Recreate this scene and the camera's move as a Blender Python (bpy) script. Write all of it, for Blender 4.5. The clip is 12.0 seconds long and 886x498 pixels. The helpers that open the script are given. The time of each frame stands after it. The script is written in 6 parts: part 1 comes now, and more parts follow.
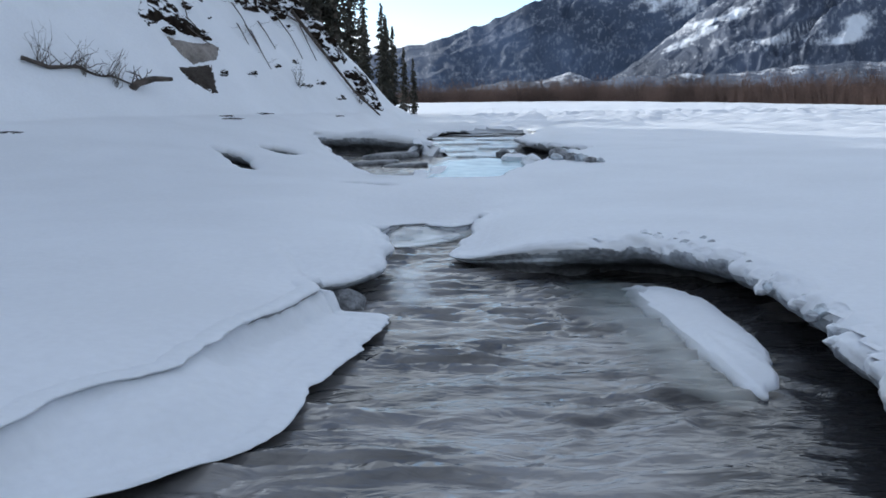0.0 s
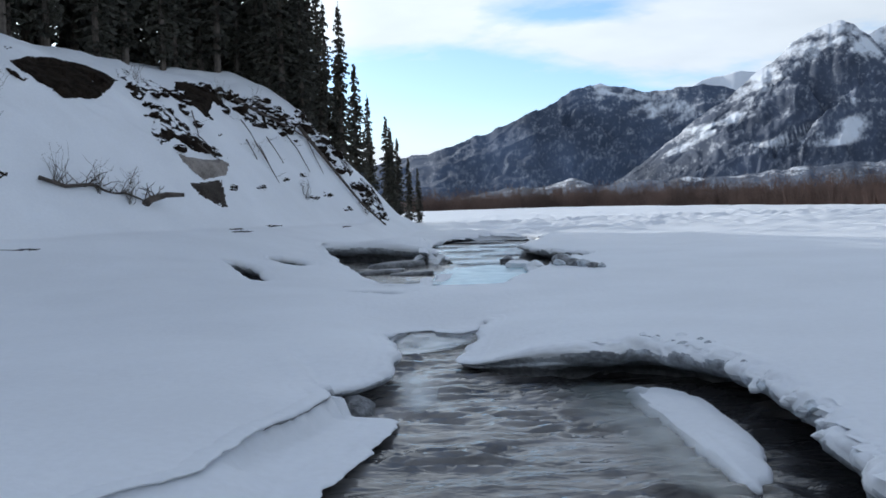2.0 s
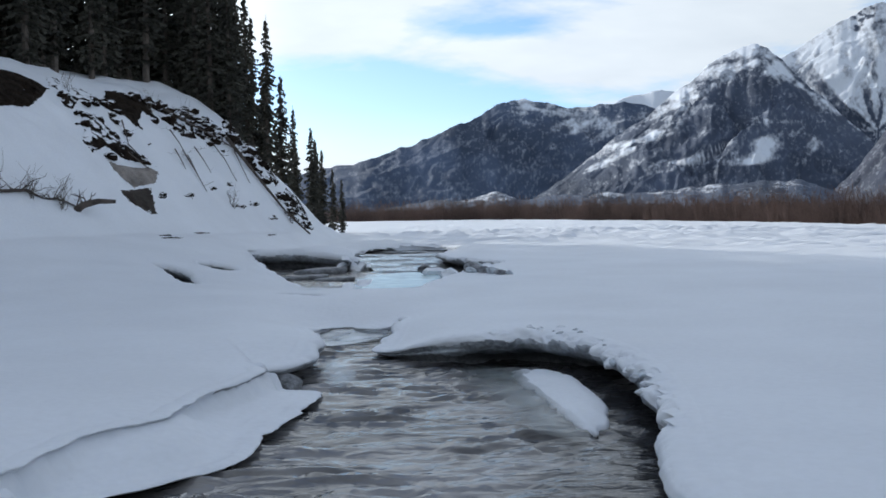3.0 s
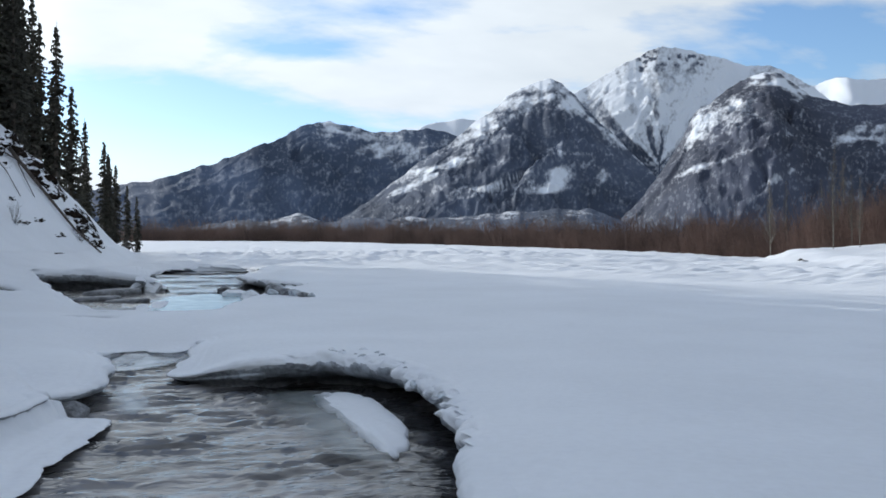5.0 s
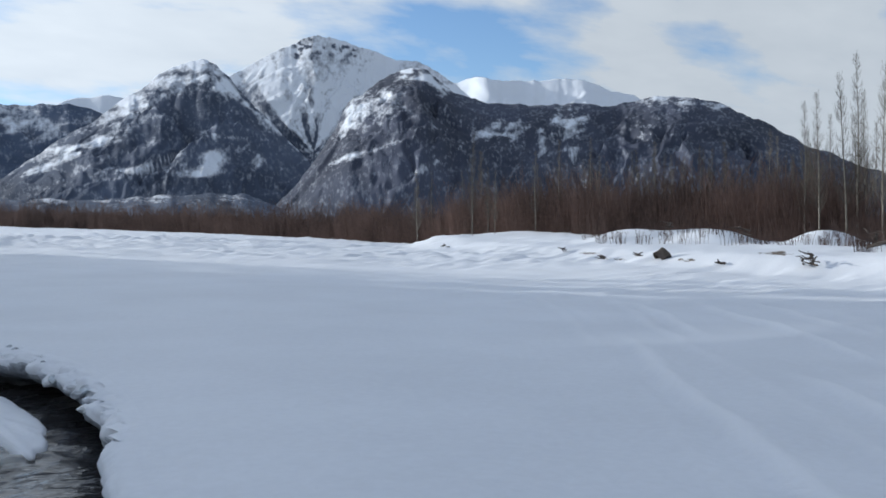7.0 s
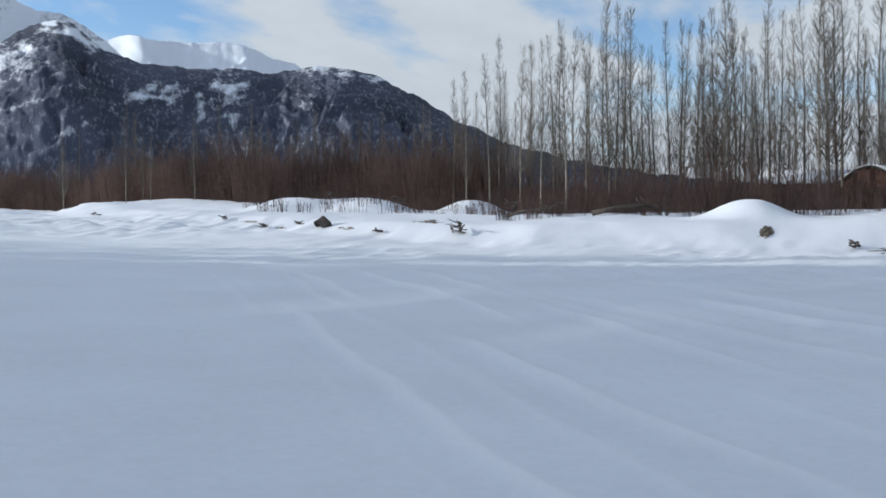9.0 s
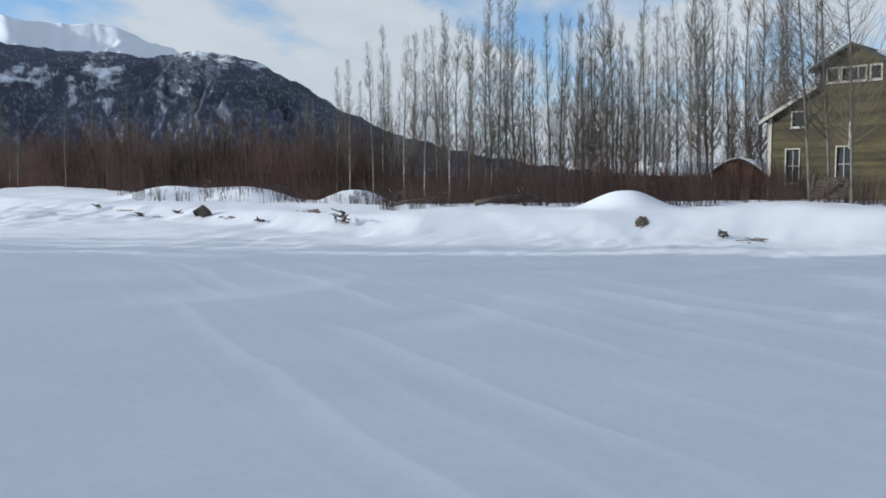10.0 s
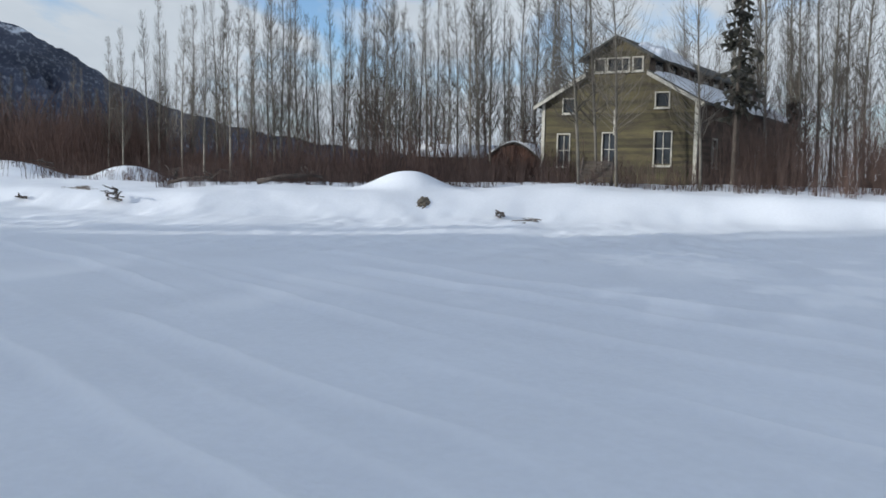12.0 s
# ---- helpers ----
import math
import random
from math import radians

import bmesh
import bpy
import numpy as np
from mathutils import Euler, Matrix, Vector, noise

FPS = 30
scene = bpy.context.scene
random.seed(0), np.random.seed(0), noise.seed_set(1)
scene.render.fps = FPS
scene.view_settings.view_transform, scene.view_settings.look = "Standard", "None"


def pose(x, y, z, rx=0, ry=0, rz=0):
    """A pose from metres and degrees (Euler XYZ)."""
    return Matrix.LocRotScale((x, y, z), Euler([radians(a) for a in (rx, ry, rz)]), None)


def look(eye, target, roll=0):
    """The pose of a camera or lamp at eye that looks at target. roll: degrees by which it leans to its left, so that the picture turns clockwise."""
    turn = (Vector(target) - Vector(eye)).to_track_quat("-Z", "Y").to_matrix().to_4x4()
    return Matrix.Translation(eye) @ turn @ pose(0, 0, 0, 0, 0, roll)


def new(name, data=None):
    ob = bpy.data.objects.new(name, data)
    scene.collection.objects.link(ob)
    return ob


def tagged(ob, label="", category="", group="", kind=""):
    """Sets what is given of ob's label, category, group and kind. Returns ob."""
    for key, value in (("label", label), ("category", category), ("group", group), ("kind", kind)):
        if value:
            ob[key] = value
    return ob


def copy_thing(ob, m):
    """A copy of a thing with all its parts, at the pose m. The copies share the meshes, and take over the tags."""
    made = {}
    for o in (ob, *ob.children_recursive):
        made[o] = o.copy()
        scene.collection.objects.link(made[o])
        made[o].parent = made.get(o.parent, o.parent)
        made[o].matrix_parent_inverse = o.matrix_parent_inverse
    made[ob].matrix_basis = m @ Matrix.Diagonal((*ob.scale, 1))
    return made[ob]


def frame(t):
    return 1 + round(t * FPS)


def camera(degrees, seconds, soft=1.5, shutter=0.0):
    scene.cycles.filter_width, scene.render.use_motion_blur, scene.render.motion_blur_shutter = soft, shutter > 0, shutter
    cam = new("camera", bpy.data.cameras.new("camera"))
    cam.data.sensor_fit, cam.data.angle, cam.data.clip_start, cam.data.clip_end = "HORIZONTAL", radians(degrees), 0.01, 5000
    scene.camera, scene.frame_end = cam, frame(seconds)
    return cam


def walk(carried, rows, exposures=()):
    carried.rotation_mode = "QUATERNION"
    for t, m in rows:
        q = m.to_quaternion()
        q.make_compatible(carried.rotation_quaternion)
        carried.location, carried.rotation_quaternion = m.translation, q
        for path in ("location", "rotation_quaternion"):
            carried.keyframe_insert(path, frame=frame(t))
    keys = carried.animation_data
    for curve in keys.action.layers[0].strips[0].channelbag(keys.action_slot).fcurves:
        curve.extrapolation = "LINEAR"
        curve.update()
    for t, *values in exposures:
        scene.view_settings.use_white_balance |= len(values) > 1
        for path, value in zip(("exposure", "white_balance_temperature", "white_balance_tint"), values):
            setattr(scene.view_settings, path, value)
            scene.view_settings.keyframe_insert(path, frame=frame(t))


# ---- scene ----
cam = camera(49.96, 12.0, soft=1.7)
walk(cam, [
    (0.0, pose(-0.13, 3.13, 2.41, 82.12, 0.86, 0.23)),
    (0.5, pose(-0.12, 3.13, 2.42, 82.38, 1.56, 0.83)),
    (1.0, pose(-0.14, 3.09, 2.46, 86.23, 1.91, -0.37)),
    (1.5, pose(-0.15, 3.17, 2.48, 88.13, 1.60, 0.13)),
    (2.0, pose(-0.10, 2.58, 2.47, 88.55, 2.04, 0.54)),
    (2.5, pose(0.00, 0.00, 2.40, 89.22, 1.39, 0.16)),
    (2.7, pose(0.00, 0.00, 2.40, 89.25, 1.22, -1.54)),
    (4.3, pose(0.00, 0.00, 2.40, 88.08, -0.20, -10.17)),
    (4.5, pose(0.00, 0.00, 2.40, 88.83, -0.23, -11.82)),
    (5.0, pose(0.00, 0.00, 2.40, 90.33, 0.29, -15.86)),
    (5.5, pose(0.00, 0.00, 2.40, 90.57, 0.42, -21.42)),
    (6.0, pose(0.00, 0.00, 2.40, 90.63, -0.15, -27.04)),
    (6.5, pose(0.00, 0.00, 2.40, 89.89, -0.34, -32.86)),
    (7.0, pose(0.00, 0.00, 2.40, 89.40, 0.07, -36.42)),
    (7.5, pose(0.00, 0.00, 2.40, 88.79, 0.19, -42.58)),
    (7.7, pose(0.00, 0.00, 2.40, 88.63, -0.22, -45.07)),
    (9.3, pose(0.00, 0.00, 2.40, 87.18, -0.15, -59.11)),
    (9.5, pose(0.00, 0.00, 2.40, 86.98, -0.21, -60.81)),
    (10.0, pose(0.00, 0.00, 2.40, 86.95, -0.51, -63.58)),
    (10.5, pose(0.00, 0.00, 2.40, 86.63, -0.74, -67.42)),
    (11.0, pose(0.00, 0.00, 2.40, 86.27, -0.45, -70.24)),
    (11.5, pose(0.00, 0.00, 2.40, 86.60, 0.01, -73.33)),
    (12.0, pose(0.00, 0.00, 2.40, 85.92, -1.32, -76.54)),
], exposures=[(0.0, -0.14, 5860.0, 7.0), (0.8, -0.36, 5850.0, 7.0), (2.5, -0.36, 5970.0, 7.0), (5.0, -0.33, 6080.0, 7.0), (6.2, -0.46, 5980.0, 7.0), (7.5, -0.45, 5930.0, 7.0), (10.0, -0.37, 5980.0, 7.0), (12.0, -0.38, 5980.0, 7.0)])

# ---------- daylight ----------
SUN_LEFT, SUN_UP = 32.0, 15.0   # degrees left of the way ahead, and above the horizon
sun = new("sun", bpy.data.lights.new("sun", "SUN"))
sun.data.energy, sun.data.angle, sun.data.color = 5.0, radians(0.6), (1.0, 0.92, 0.81)
way_to_sun = Vector((-math.sin(radians(SUN_LEFT)) * math.cos(radians(SUN_UP)), math.cos(radians(SUN_LEFT)) * math.cos(radians(SUN_UP)), math.sin(radians(SUN_UP))))
sun.matrix_world = look(way_to_sun * 100, (0, 0, 0))

world = bpy.data.worlds.new("sky")
scene.world = world
world.use_nodes = True
wn, wl = world.node_tree.nodes, world.node_tree.links
wn.clear()


def wnode(kind, **values):
    n = wn.new(kind)
    for key, value in values.items():
        n.inputs[key].default_value = value
    return n


sky = wn.new("ShaderNodeTexSky")
sky.sky_type, sky.sun_disc = "NISHITA", False
sky.sun_elevation, sky.sun_rotation = radians(SUN_UP), radians(-SUN_LEFT)
sky.altitude, sky.air_density, sky.dust_density, sky.ozone_density = 600, 1.0, 0.4, 2.0
coords = wn.new("ShaderNodeTexCoord")
split = wn.new("ShaderNodeSeparateXYZ")
wl.new(coords.outputs["Generated"], split.inputs[0])
# clouds on a flat layer high overhead
lift = wnode("ShaderNodeMath")
lift.operation = "MAXIMUM"
wl.new(split.outputs[2], lift.inputs[0])
lift.inputs[1].default_value = 0.0
add = wnode("ShaderNodeMath")
add.operation = "ADD"
wl.new(lift.outputs[0], add.inputs[0])
add.inputs[1].default_value = 0.24
flat = wn.new("ShaderNodeVectorMath")
flat.operation = "DIVIDE"
join = wn.new("ShaderNodeCombineXYZ")
for k in range(3):
    wl.new(add.outputs[0], join.inputs[k])
wl.new(coords.outputs["Generated"], flat.inputs[0])
wl.new(join.outputs[0], flat.inputs[1])
turned = wn.new("ShaderNodeMapping")
turned.inputs["Rotation"].default_value = (0, 0, radians(42))
turned.inputs["Scale"].default_value = (0.75, 1.15, 0.0)
turned.inputs["Location"].default_value = (3.1, 1.4, 0.0)
wl.new(flat.outputs[0], turned.inputs[0])
cloud = wnode("ShaderNodeTexNoise", Scale=1.7, Detail=8.0, Roughness=0.52, Distortion=0.25)
wl.new(turned.outputs[0], cloud.inputs["Vector"])
cover = wn.new("ShaderNodeValToRGB")
cover.color_ramp.elements[0].position, cover.color_ramp.elements[1].position = 0.37, 0.53


def wmath(op, a, b=0.0, c=0.0):
    k = wn.new("ShaderNodeMath")
    k.operation = op
    for slot, v in enumerate((a, b, c)):
        if isinstance(v, (int, float)):
            k.inputs[slot].default_value = v
        else:
            wl.new(v, k.inputs[slot])
    return k.outputs[0]


# wide clearings in the cloud layer: direction and height in degrees, half sizes, slope, depth
heading = wmath("MULTIPLY", wmath("ARCTAN2", split.outputs[0], split.outputs[1]), 57.3)
height = wmath("MULTIPLY", wmath("ARCSINE", split.outputs[2]), 57.3)
high = wnode("ShaderNodeMapRange")
for slot, value in ((1, 17.0), (2, 40.0), (3, 0.07), (4, -0.05)):
    high.inputs[slot].default_value = value
wl.new(height, high.inputs[0])
wisp = wnode("ShaderNodeTexNoise", Scale=5.0, Detail=6.0, Roughness=0.55)
wl.new(turned.outputs[0], wisp.inputs["Vector"])
amount = wmath("MULTIPLY_ADD", wmath("SUBTRACT", wisp.outputs[0], 0.5), 0.32, wmath("ADD", cloud.outputs[0], high.outputs[0]))
for a0, e0, da, de, lean, deep in ((2.0, 7.4, 13.0, 2.7, -0.10, 0.42), (39.0, 13.0, 10.0, 2.3, 0.12, 0.25), (7.0, 11.9, 4.2, 0.75, 0.0, 0.20), (75.0, 14.5, 24.0, 3.6, 0.0, 0.20)):
    along = wmath("SUBTRACT", heading, a0)
    rise = wmath("SUBTRACT", wmath("SUBTRACT", height, e0), wmath("MULTIPLY", along, lean))
    spread_ = wmath("ADD", wmath("POWER", wmath("ABSOLUTE", wmath("MULTIPLY", along, 1 / da)), 2.0), wmath("POWER", wmath("ABSOLUTE", wmath("MULTIPLY", rise, 1 / de)), 2.0))
    amount = wmath("SUBTRACT", amount, wmath("MULTIPLY", wmath("EXPONENT", wmath("MULTIPLY", spread_, -1.0)), deep))
wl.new(amount, cover.inputs[0])
tone = wn.new("ShaderNodeMix")
tone.data_type = "RGBA"
tone.inputs[6].default_value, tone.inputs[7].default_value = (7.0, 7.4, 7.9, 1), (9.4, 9.6, 9.8, 1)
wl.new(wisp.outputs[0], tone.inputs[0])
# clouds near the sun are brighter
facing = wn.new("ShaderNodeVectorMath")
facing.operation = "DOT_PRODUCT"
wl.new(coords.outputs["Generated"], facing.inputs[0])
facing.inputs[1].default_value = tuple(way_to_sun)
halo = wn.new("ShaderNodeMapRange")
halo.interpolation_type = "SMOOTHSTEP"
for slot, value in ((1, 0.15), (2, 1.0), (3, 0.95), (4, 1.5)):
    halo.inputs[slot].default_value = value
wl.new(facing.outputs["Value"], halo.inputs[0])
glow = wn.new("ShaderNodeVectorMath")
glow.operation = "SCALE"
wl.new(tone.outputs[2], glow.inputs[0])
wl.new(halo.outputs[0], glow.inputs["Scale"])
mixed = wn.new("ShaderNodeMix")
mixed.data_type = "RGBA"
# a veil of thin cloud lies along the horizon
veil = wn.new("ShaderNodeMapRange")
for slot, value in ((1, 0.03), (2, 0.13), (3, 0.85), (4, 0.0)):
    veil.inputs[slot].default_value = value
wl.new(split.outputs[2], veil.inputs[0])
thick = wn.new("ShaderNodeMath")
thick.operation = "MAXIMUM"
wl.new(cover.outputs[0], thick.inputs[0])
wl.new(veil.outputs[0], thick.inputs[1])
wl.new(thick.outputs[0], mixed.inputs[0])
clear = wn.new("ShaderNodeVectorMath")
clear.operation = "MULTIPLY"
clear.inputs[1].default_value = (1.9, 1.93, 2.12)
wl.new(sky.outputs[0], clear.inputs[0])
wl.new(clear.outputs[0], mixed.inputs[6])
wl.new(glow.outputs[0], mixed.inputs[7])
back = wnode("ShaderNodeBackground", Strength=0.1)
# bright glow of thin cloud round the sun
aura = wn.new("ShaderNodeMapRange")
aura.interpolation_type = "SMOOTHERSTEP"
for slot, value in ((1, 0.88), (2, 1.0), (3, 1.0), (4, 2.6)):
    aura.inputs[slot].default_value = value
wl.new(facing.outputs["Value"], aura.inputs[0])
glare = wn.new("ShaderNodeVectorMath")
glare.operation = "SCALE"
wl.new(mixed.outputs[2], glare.inputs[0])
wl.new(aura.outputs[0], glare.inputs["Scale"])
wl.new(glare.outputs[0], back.inputs[0])
wout = wn.new("ShaderNodeOutputWorld")
wl.new(back.outputs[0], wout.inputs[0])


# ---------- materials ----------
def material(name, color, rough=0.7, metal=0.0, spread=0.25, scale=4.0, fine=40.0, bump=0.3, depth=0.02, other=None, spec=0.5, random_tone=0.0, stretch=(1, 1, 1)):
    """A surface whose colour wanders between two tones at two scales, with relief."""
    m = bpy.data.materials.new(name)
    m.use_nodes = True
    n, l = m.node_tree.nodes, m.node_tree.links
    b = n["Principled BSDF"]
    b.inputs["Roughness"].default_value, b.inputs["Metallic"].default_value = rough, metal
    b.inputs["Specular IOR Level"].default_value = spec
    tc, mp = n.new("ShaderNodeTexCoord"), n.new("ShaderNodeMapping")
    mp.inputs["Scale"].default_value = stretch
    l.new(tc.outputs["Object"], mp.inputs[0])
    big, small = n.new("ShaderNodeTexNoise"), n.new("ShaderNodeTexNoise")
    for tex, sc in ((big, scale), (small, fine)):
        tex.inputs["Scale"].default_value, tex.inputs["Detail"].default_value = sc, 5
        l.new(mp.outputs[0], tex.inputs["Vector"])
    mean = n.new("ShaderNodeMath")
    mean.operation = "ADD"
    l.new(big.outputs[0], mean.inputs[0])
    half = n.new("ShaderNodeMath")
    half.operation = "MULTIPLY_ADD"
    l.new(small.outputs[0], half.inputs[0])
    half.inputs[1].default_value, half.inputs[2].default_value = 0.6, -0.3
    l.new(half.outputs[0], mean.inputs[1])
    ramp = n.new("ShaderNodeValToRGB")
    ramp.color_ramp.elements[0].position, ramp.color_ramp.elements[1].position = 0.3, 0.7
    dark = other or tuple(c * (1 - spread) for c in color)
    lightc = color if other else tuple(min(c * (1 + spread), 0.95) for c in color)
    ramp.color_ramp.elements[0].color, ramp.color_ramp.elements[1].color = (*dark, 1), (*lightc, 1)
    l.new(mean.outputs[0], ramp.inputs[0])
    last = ramp.outputs[0]
    if random_tone:
        info, hsv, mul = n.new("ShaderNodeObjectInfo"), n.new("ShaderNodeHueSaturation"), n.new("ShaderNodeMapRange")
        mul.inputs[3].default_value, mul.inputs[4].default_value = 1 - random_tone, 1 + random_tone
        l.new(info.outputs["Random"], mul.inputs[0])
        l.new(mul.outputs[0], hsv.inputs["Value"])
        l.new(last, hsv.inputs["Color"])
        last = hsv.outputs[0]
    l.new(last, b.inputs["Base Color"])
    if bump:
        bp = n.new("ShaderNodeBump")
        bp.inputs["Strength"].default_value, bp.inputs["Distance"].default_value = bump, depth
        l.new(mean.outputs[0], bp.inputs["Height"])
        l.new(bp.outputs[0], b.inputs["Normal"])
    return m


SNOW = material("snow", (0.762, 0.784, 0.822), 0.55, spread=0.04, scale=0.35, fine=9.0, bump=0.35, depth=0.05, spec=0.3)
# whiter where sled ridges run, and where sun dapples are painted into the snow
sn, sl = SNOW.node_tree.nodes, SNOW.node_tree.links
packed_sunlit, white = sn.new("ShaderNodeAttribute"), sn.new("ShaderNodeMix")
packed_sunlit.attribute_name = "packed_sunlit"
white.data_type = "RGBA"
white.inputs[7].default_value = (0.90, 0.91, 0.93, 1)
sl.new(packed_sunlit.outputs["Fac"], white.inputs[0])
sl.new(sn["Principled BSDF"].inputs["Base Color"].links[0].from_socket, white.inputs[6])
sl.new(white.outputs[2], sn["Principled BSDF"].inputs["Base Color"])
SPRUCE = material("spruce_needles", (0.062, 0.060, 0.046), 0.8, spread=0.5, scale=1.2, fine=11.0, bump=0.0, random_tone=0.3)
SPRUCE_BARK = material("spruce_bark", (0.10, 0.083, 0.068), 0.9, spread=0.4, scale=3, fine=25, bump=0.6)
POPLAR_BARK = material("poplar_bark", (0.165, 0.15, 0.125), 0.85, spread=0.4, scale=1.5, fine=18, bump=0.4, random_tone=0.3)
TWIGS = material("poplar_twigs", (0.098, 0.086, 0.070), 0.85, spread=0.3, scale=2, fine=20, bump=0.0, random_tone=0.3)
WILLOW = material("willow_stems", (0.135, 0.088, 0.070), 0.85, spread=0.5, scale=0.12, fine=3, bump=0.0)
SOIL = material("frozen_soil", (0.018, 0.0135, 0.010), 0.95, spread=0.6, scale=1.8, fine=14, bump=0.9, depth=0.06, spec=0.05)
ROCK = material("pale_rock", (0.23, 0.205, 0.185), 0.9, spread=0.35, scale=1.6, fine=12, bump=0.8, depth=0.05)
DEADWOOD = material("dead_wood", (0.075, 0.061, 0.052), 0.9, spread=0.5, scale=3, fine=30, bump=0.5)
# ---------- shape of the land ----------
def vnoise(x, y, seed=0):
    """Smooth value noise in 0..1 on arrays."""
    x, y = np.asarray(x, float), np.asarray(y, float)
    xi, yi = np.floor(x), np.floor(y)
    fx, fy = x - xi, y - yi
    fx, fy = fx * fx * fx * (fx * (fx * 6 - 15) + 10), fy * fy * fy * (fy * (fy * 6 - 15) + 10)

    def h(a, b):
        v = np.sin(a * 127.1 + b * 311.7 + seed * 74.7) * 43758.5453
        return v - np.floor(v)

    a, b = h(xi, yi), h(xi + 1, yi)
    c, d = h(xi, yi + 1), h(xi + 1, yi + 1)
    return (a * (1 - fx) + b * fx) * (1 - fy) + (c * (1 - fx) + d * fx) * fy


def fbm(x, y, octaves=4, seed=0):
    """Sum of octaves, about -1..1."""
    total, amp, norm = 0.0, 1.0, 0.0
    for k in range(octaves):
        total = total + amp * (2 * vnoise(x * 2**k + 17.3 * k, y * 2**k - 9.1 * k, seed + k) - 1)
        norm += amp
        amp *= 0.5
    return total / norm


def smooth(a, b, v):
    u = np.clip((np.asarray(v, float) - a) / (b - a), 0, 1)
    return u * u * (3 - 2 * u)


def seg_distance(px, py, poly, closed):
    """Distance to a polyline, and the sign: negative inside where closed, negative on its right otherwise."""
    px, py = np.asarray(px, float), np.asarray(py, float)
    best, sign = np.full(px.shape, 1e9), np.ones(px.shape)
    inside = np.zeros(px.shape, bool)
    pts = list(poly) + ([poly[0]] if closed else [])
    for (ax, ay), (bx, by) in zip(pts[:-1], pts[1:]):
        ex, ey = bx - ax, by - ay
        wx, wy = px - ax, py - ay
        k = np.clip((wx * ex + wy * ey) / (ex * ex + ey * ey), 0, 1)
        d = np.hypot(wx - k * ex, wy - k * ey)
        near = d < best - 1e-9
        best = np.where(near, d, best)
        sign = np.where(near, np.where(ex * wy - ey * wx >= 0, 1, -1), sign)
        if closed and by != ay:
            hit = ((ay > py) != (by > py)) & (px < ex * (py - ay) / ey + ax)
            inside ^= hit
    return best * (np.where(inside, -1, 1) if closed else sign)


def rounded(poly, rounds=2):
    """A closed polygon with its corners cut."""
    pts = [np.array(p, float) for p in poly]
    for _ in range(rounds):
        out = []
        for a, b in zip(pts, pts[1:] + pts[:1]):
            out += [0.75 * a + 0.25 * b, 0.25 * a + 0.75 * b]
        pts = out
    return [tuple(p) for p in pts]


# Open water: the pool near the bridge, the pool upstream, and slots where the ice roof has fallen in.
POOL = rounded([(-7.5, -9), (-6.2, 3), (-4.7, 5.9), (-3.05, 8.2), (-2.46, 8.77), (-1.93, 9.27), (-1.36, 9.8), (-1.46, 10.7), (-1.25, 11.7), (-0.72, 14.2), (-1.3, 14.3), (-2.0, 14.75), (-1.55, 15.3),
                (-0.95, 16.2), (-1.2, 19.3), (-1.7, 20.8), (-1.25, 21.6), (-1.35, 22.6), (-0.7, 23.2), (-0.3, 22.3), (0.15, 22.2), (0.50, 23.3), (0.62, 22.9), (0.42, 21.6), (0.15, 19.7), (-0.2, 18.5), (0.6, 17.7), (1.4, 16.95), (2.1, 16.6), (2.75, 16.8),
                (3.38, 15.2), (3.45, 13.4), (3.2, 11.2), (2.72, 9.2), (2.25, 7.6), (2.0, 6.6), (2.4, 5.6), (4.0, 2.0), (5.5, -9)])
UPPER = rounded([(-0.9, 30.2), (0.5, 28.6), (1.35, 29.0), (2.2, 32.0), (3.9, 36.4), (5.4, 39.0), (3.6, 41.0), (2.8, 46), (3.4, 52), (4.9, 58), (5.2, 62.5), (3.6, 65), (1.2, 63.5), (-0.7, 63), (-1.1, 58), (-1.2, 54), (-1.3, 48), (-1.1, 43.5), (-1.0, 40), (-0.7, 35)])
CAVE = rounded([(-0.5, 33.0), (-1.6, 33.2), (-3.0, 34.3), (-4.3, 38.6), (-6.1, 45.2), (-5.6, 46.4), (-3.6, 44.8), (-2.2, 43.6), (-0.5, 42.6)])
SLOT_A = rounded([(-8.3, 36.2), (-7.6, 34.8), (-6.4, 31.8), (-5.9, 31.6), (-6.0, 32.6), (-6.9, 35.2), (-7.8, 36.7)], 1)
SLOT_B = rounded([(-7.3, 38.2), (-5.8, 36.7), (-5.3, 37.5), (-6.5, 39.5)], 1)
SLOT_C = rounded([(-3.4, 29.7), (-2.5, 28.0), (-1.6, 26.9), (-1.4, 27.3), (-2.1, 28.6), (-3.0, 30.0)], 1)
WATERS = [POOL, UPPER, CAVE, SLOT_A, SLOT_B, SLOT_C]
CRACK = [(-6.8, 4.2), (-5.4, 5.9), (-4.2, 7.3), (-3.3, 8.3), (-3.05, 9.4), (-2.94, 10.2), (-2.35, 10.5), (-2.24, 11.9), (-1.85, 13.0), (-1.6, 14.0), (-1.85, 14.7)]
HILL_FOOT = [(-80, -30), (-44, 10), (-24, 27), (-14.5, 36), (-10.6, 43.5), (-8.2, 51), (-5.2, 62), (-3.7, 74), (-6, 86), (-25, 100), (-120, 110)]
BANK_FOOT = [(70, 95), (42, 66), (35, 52), (30.5, 38), (28.5, 26), (28.5, 16), (32.5, 8), (35.5, -2), (36, -14), (30, -60)]


def water_level(y):
    return np.interp(y, [-20, 20, 26, 30, 41, 55, 75, 90], [0, 0, 0.2, 0.42, 0.8, 1.08, 1.5, 1.9])


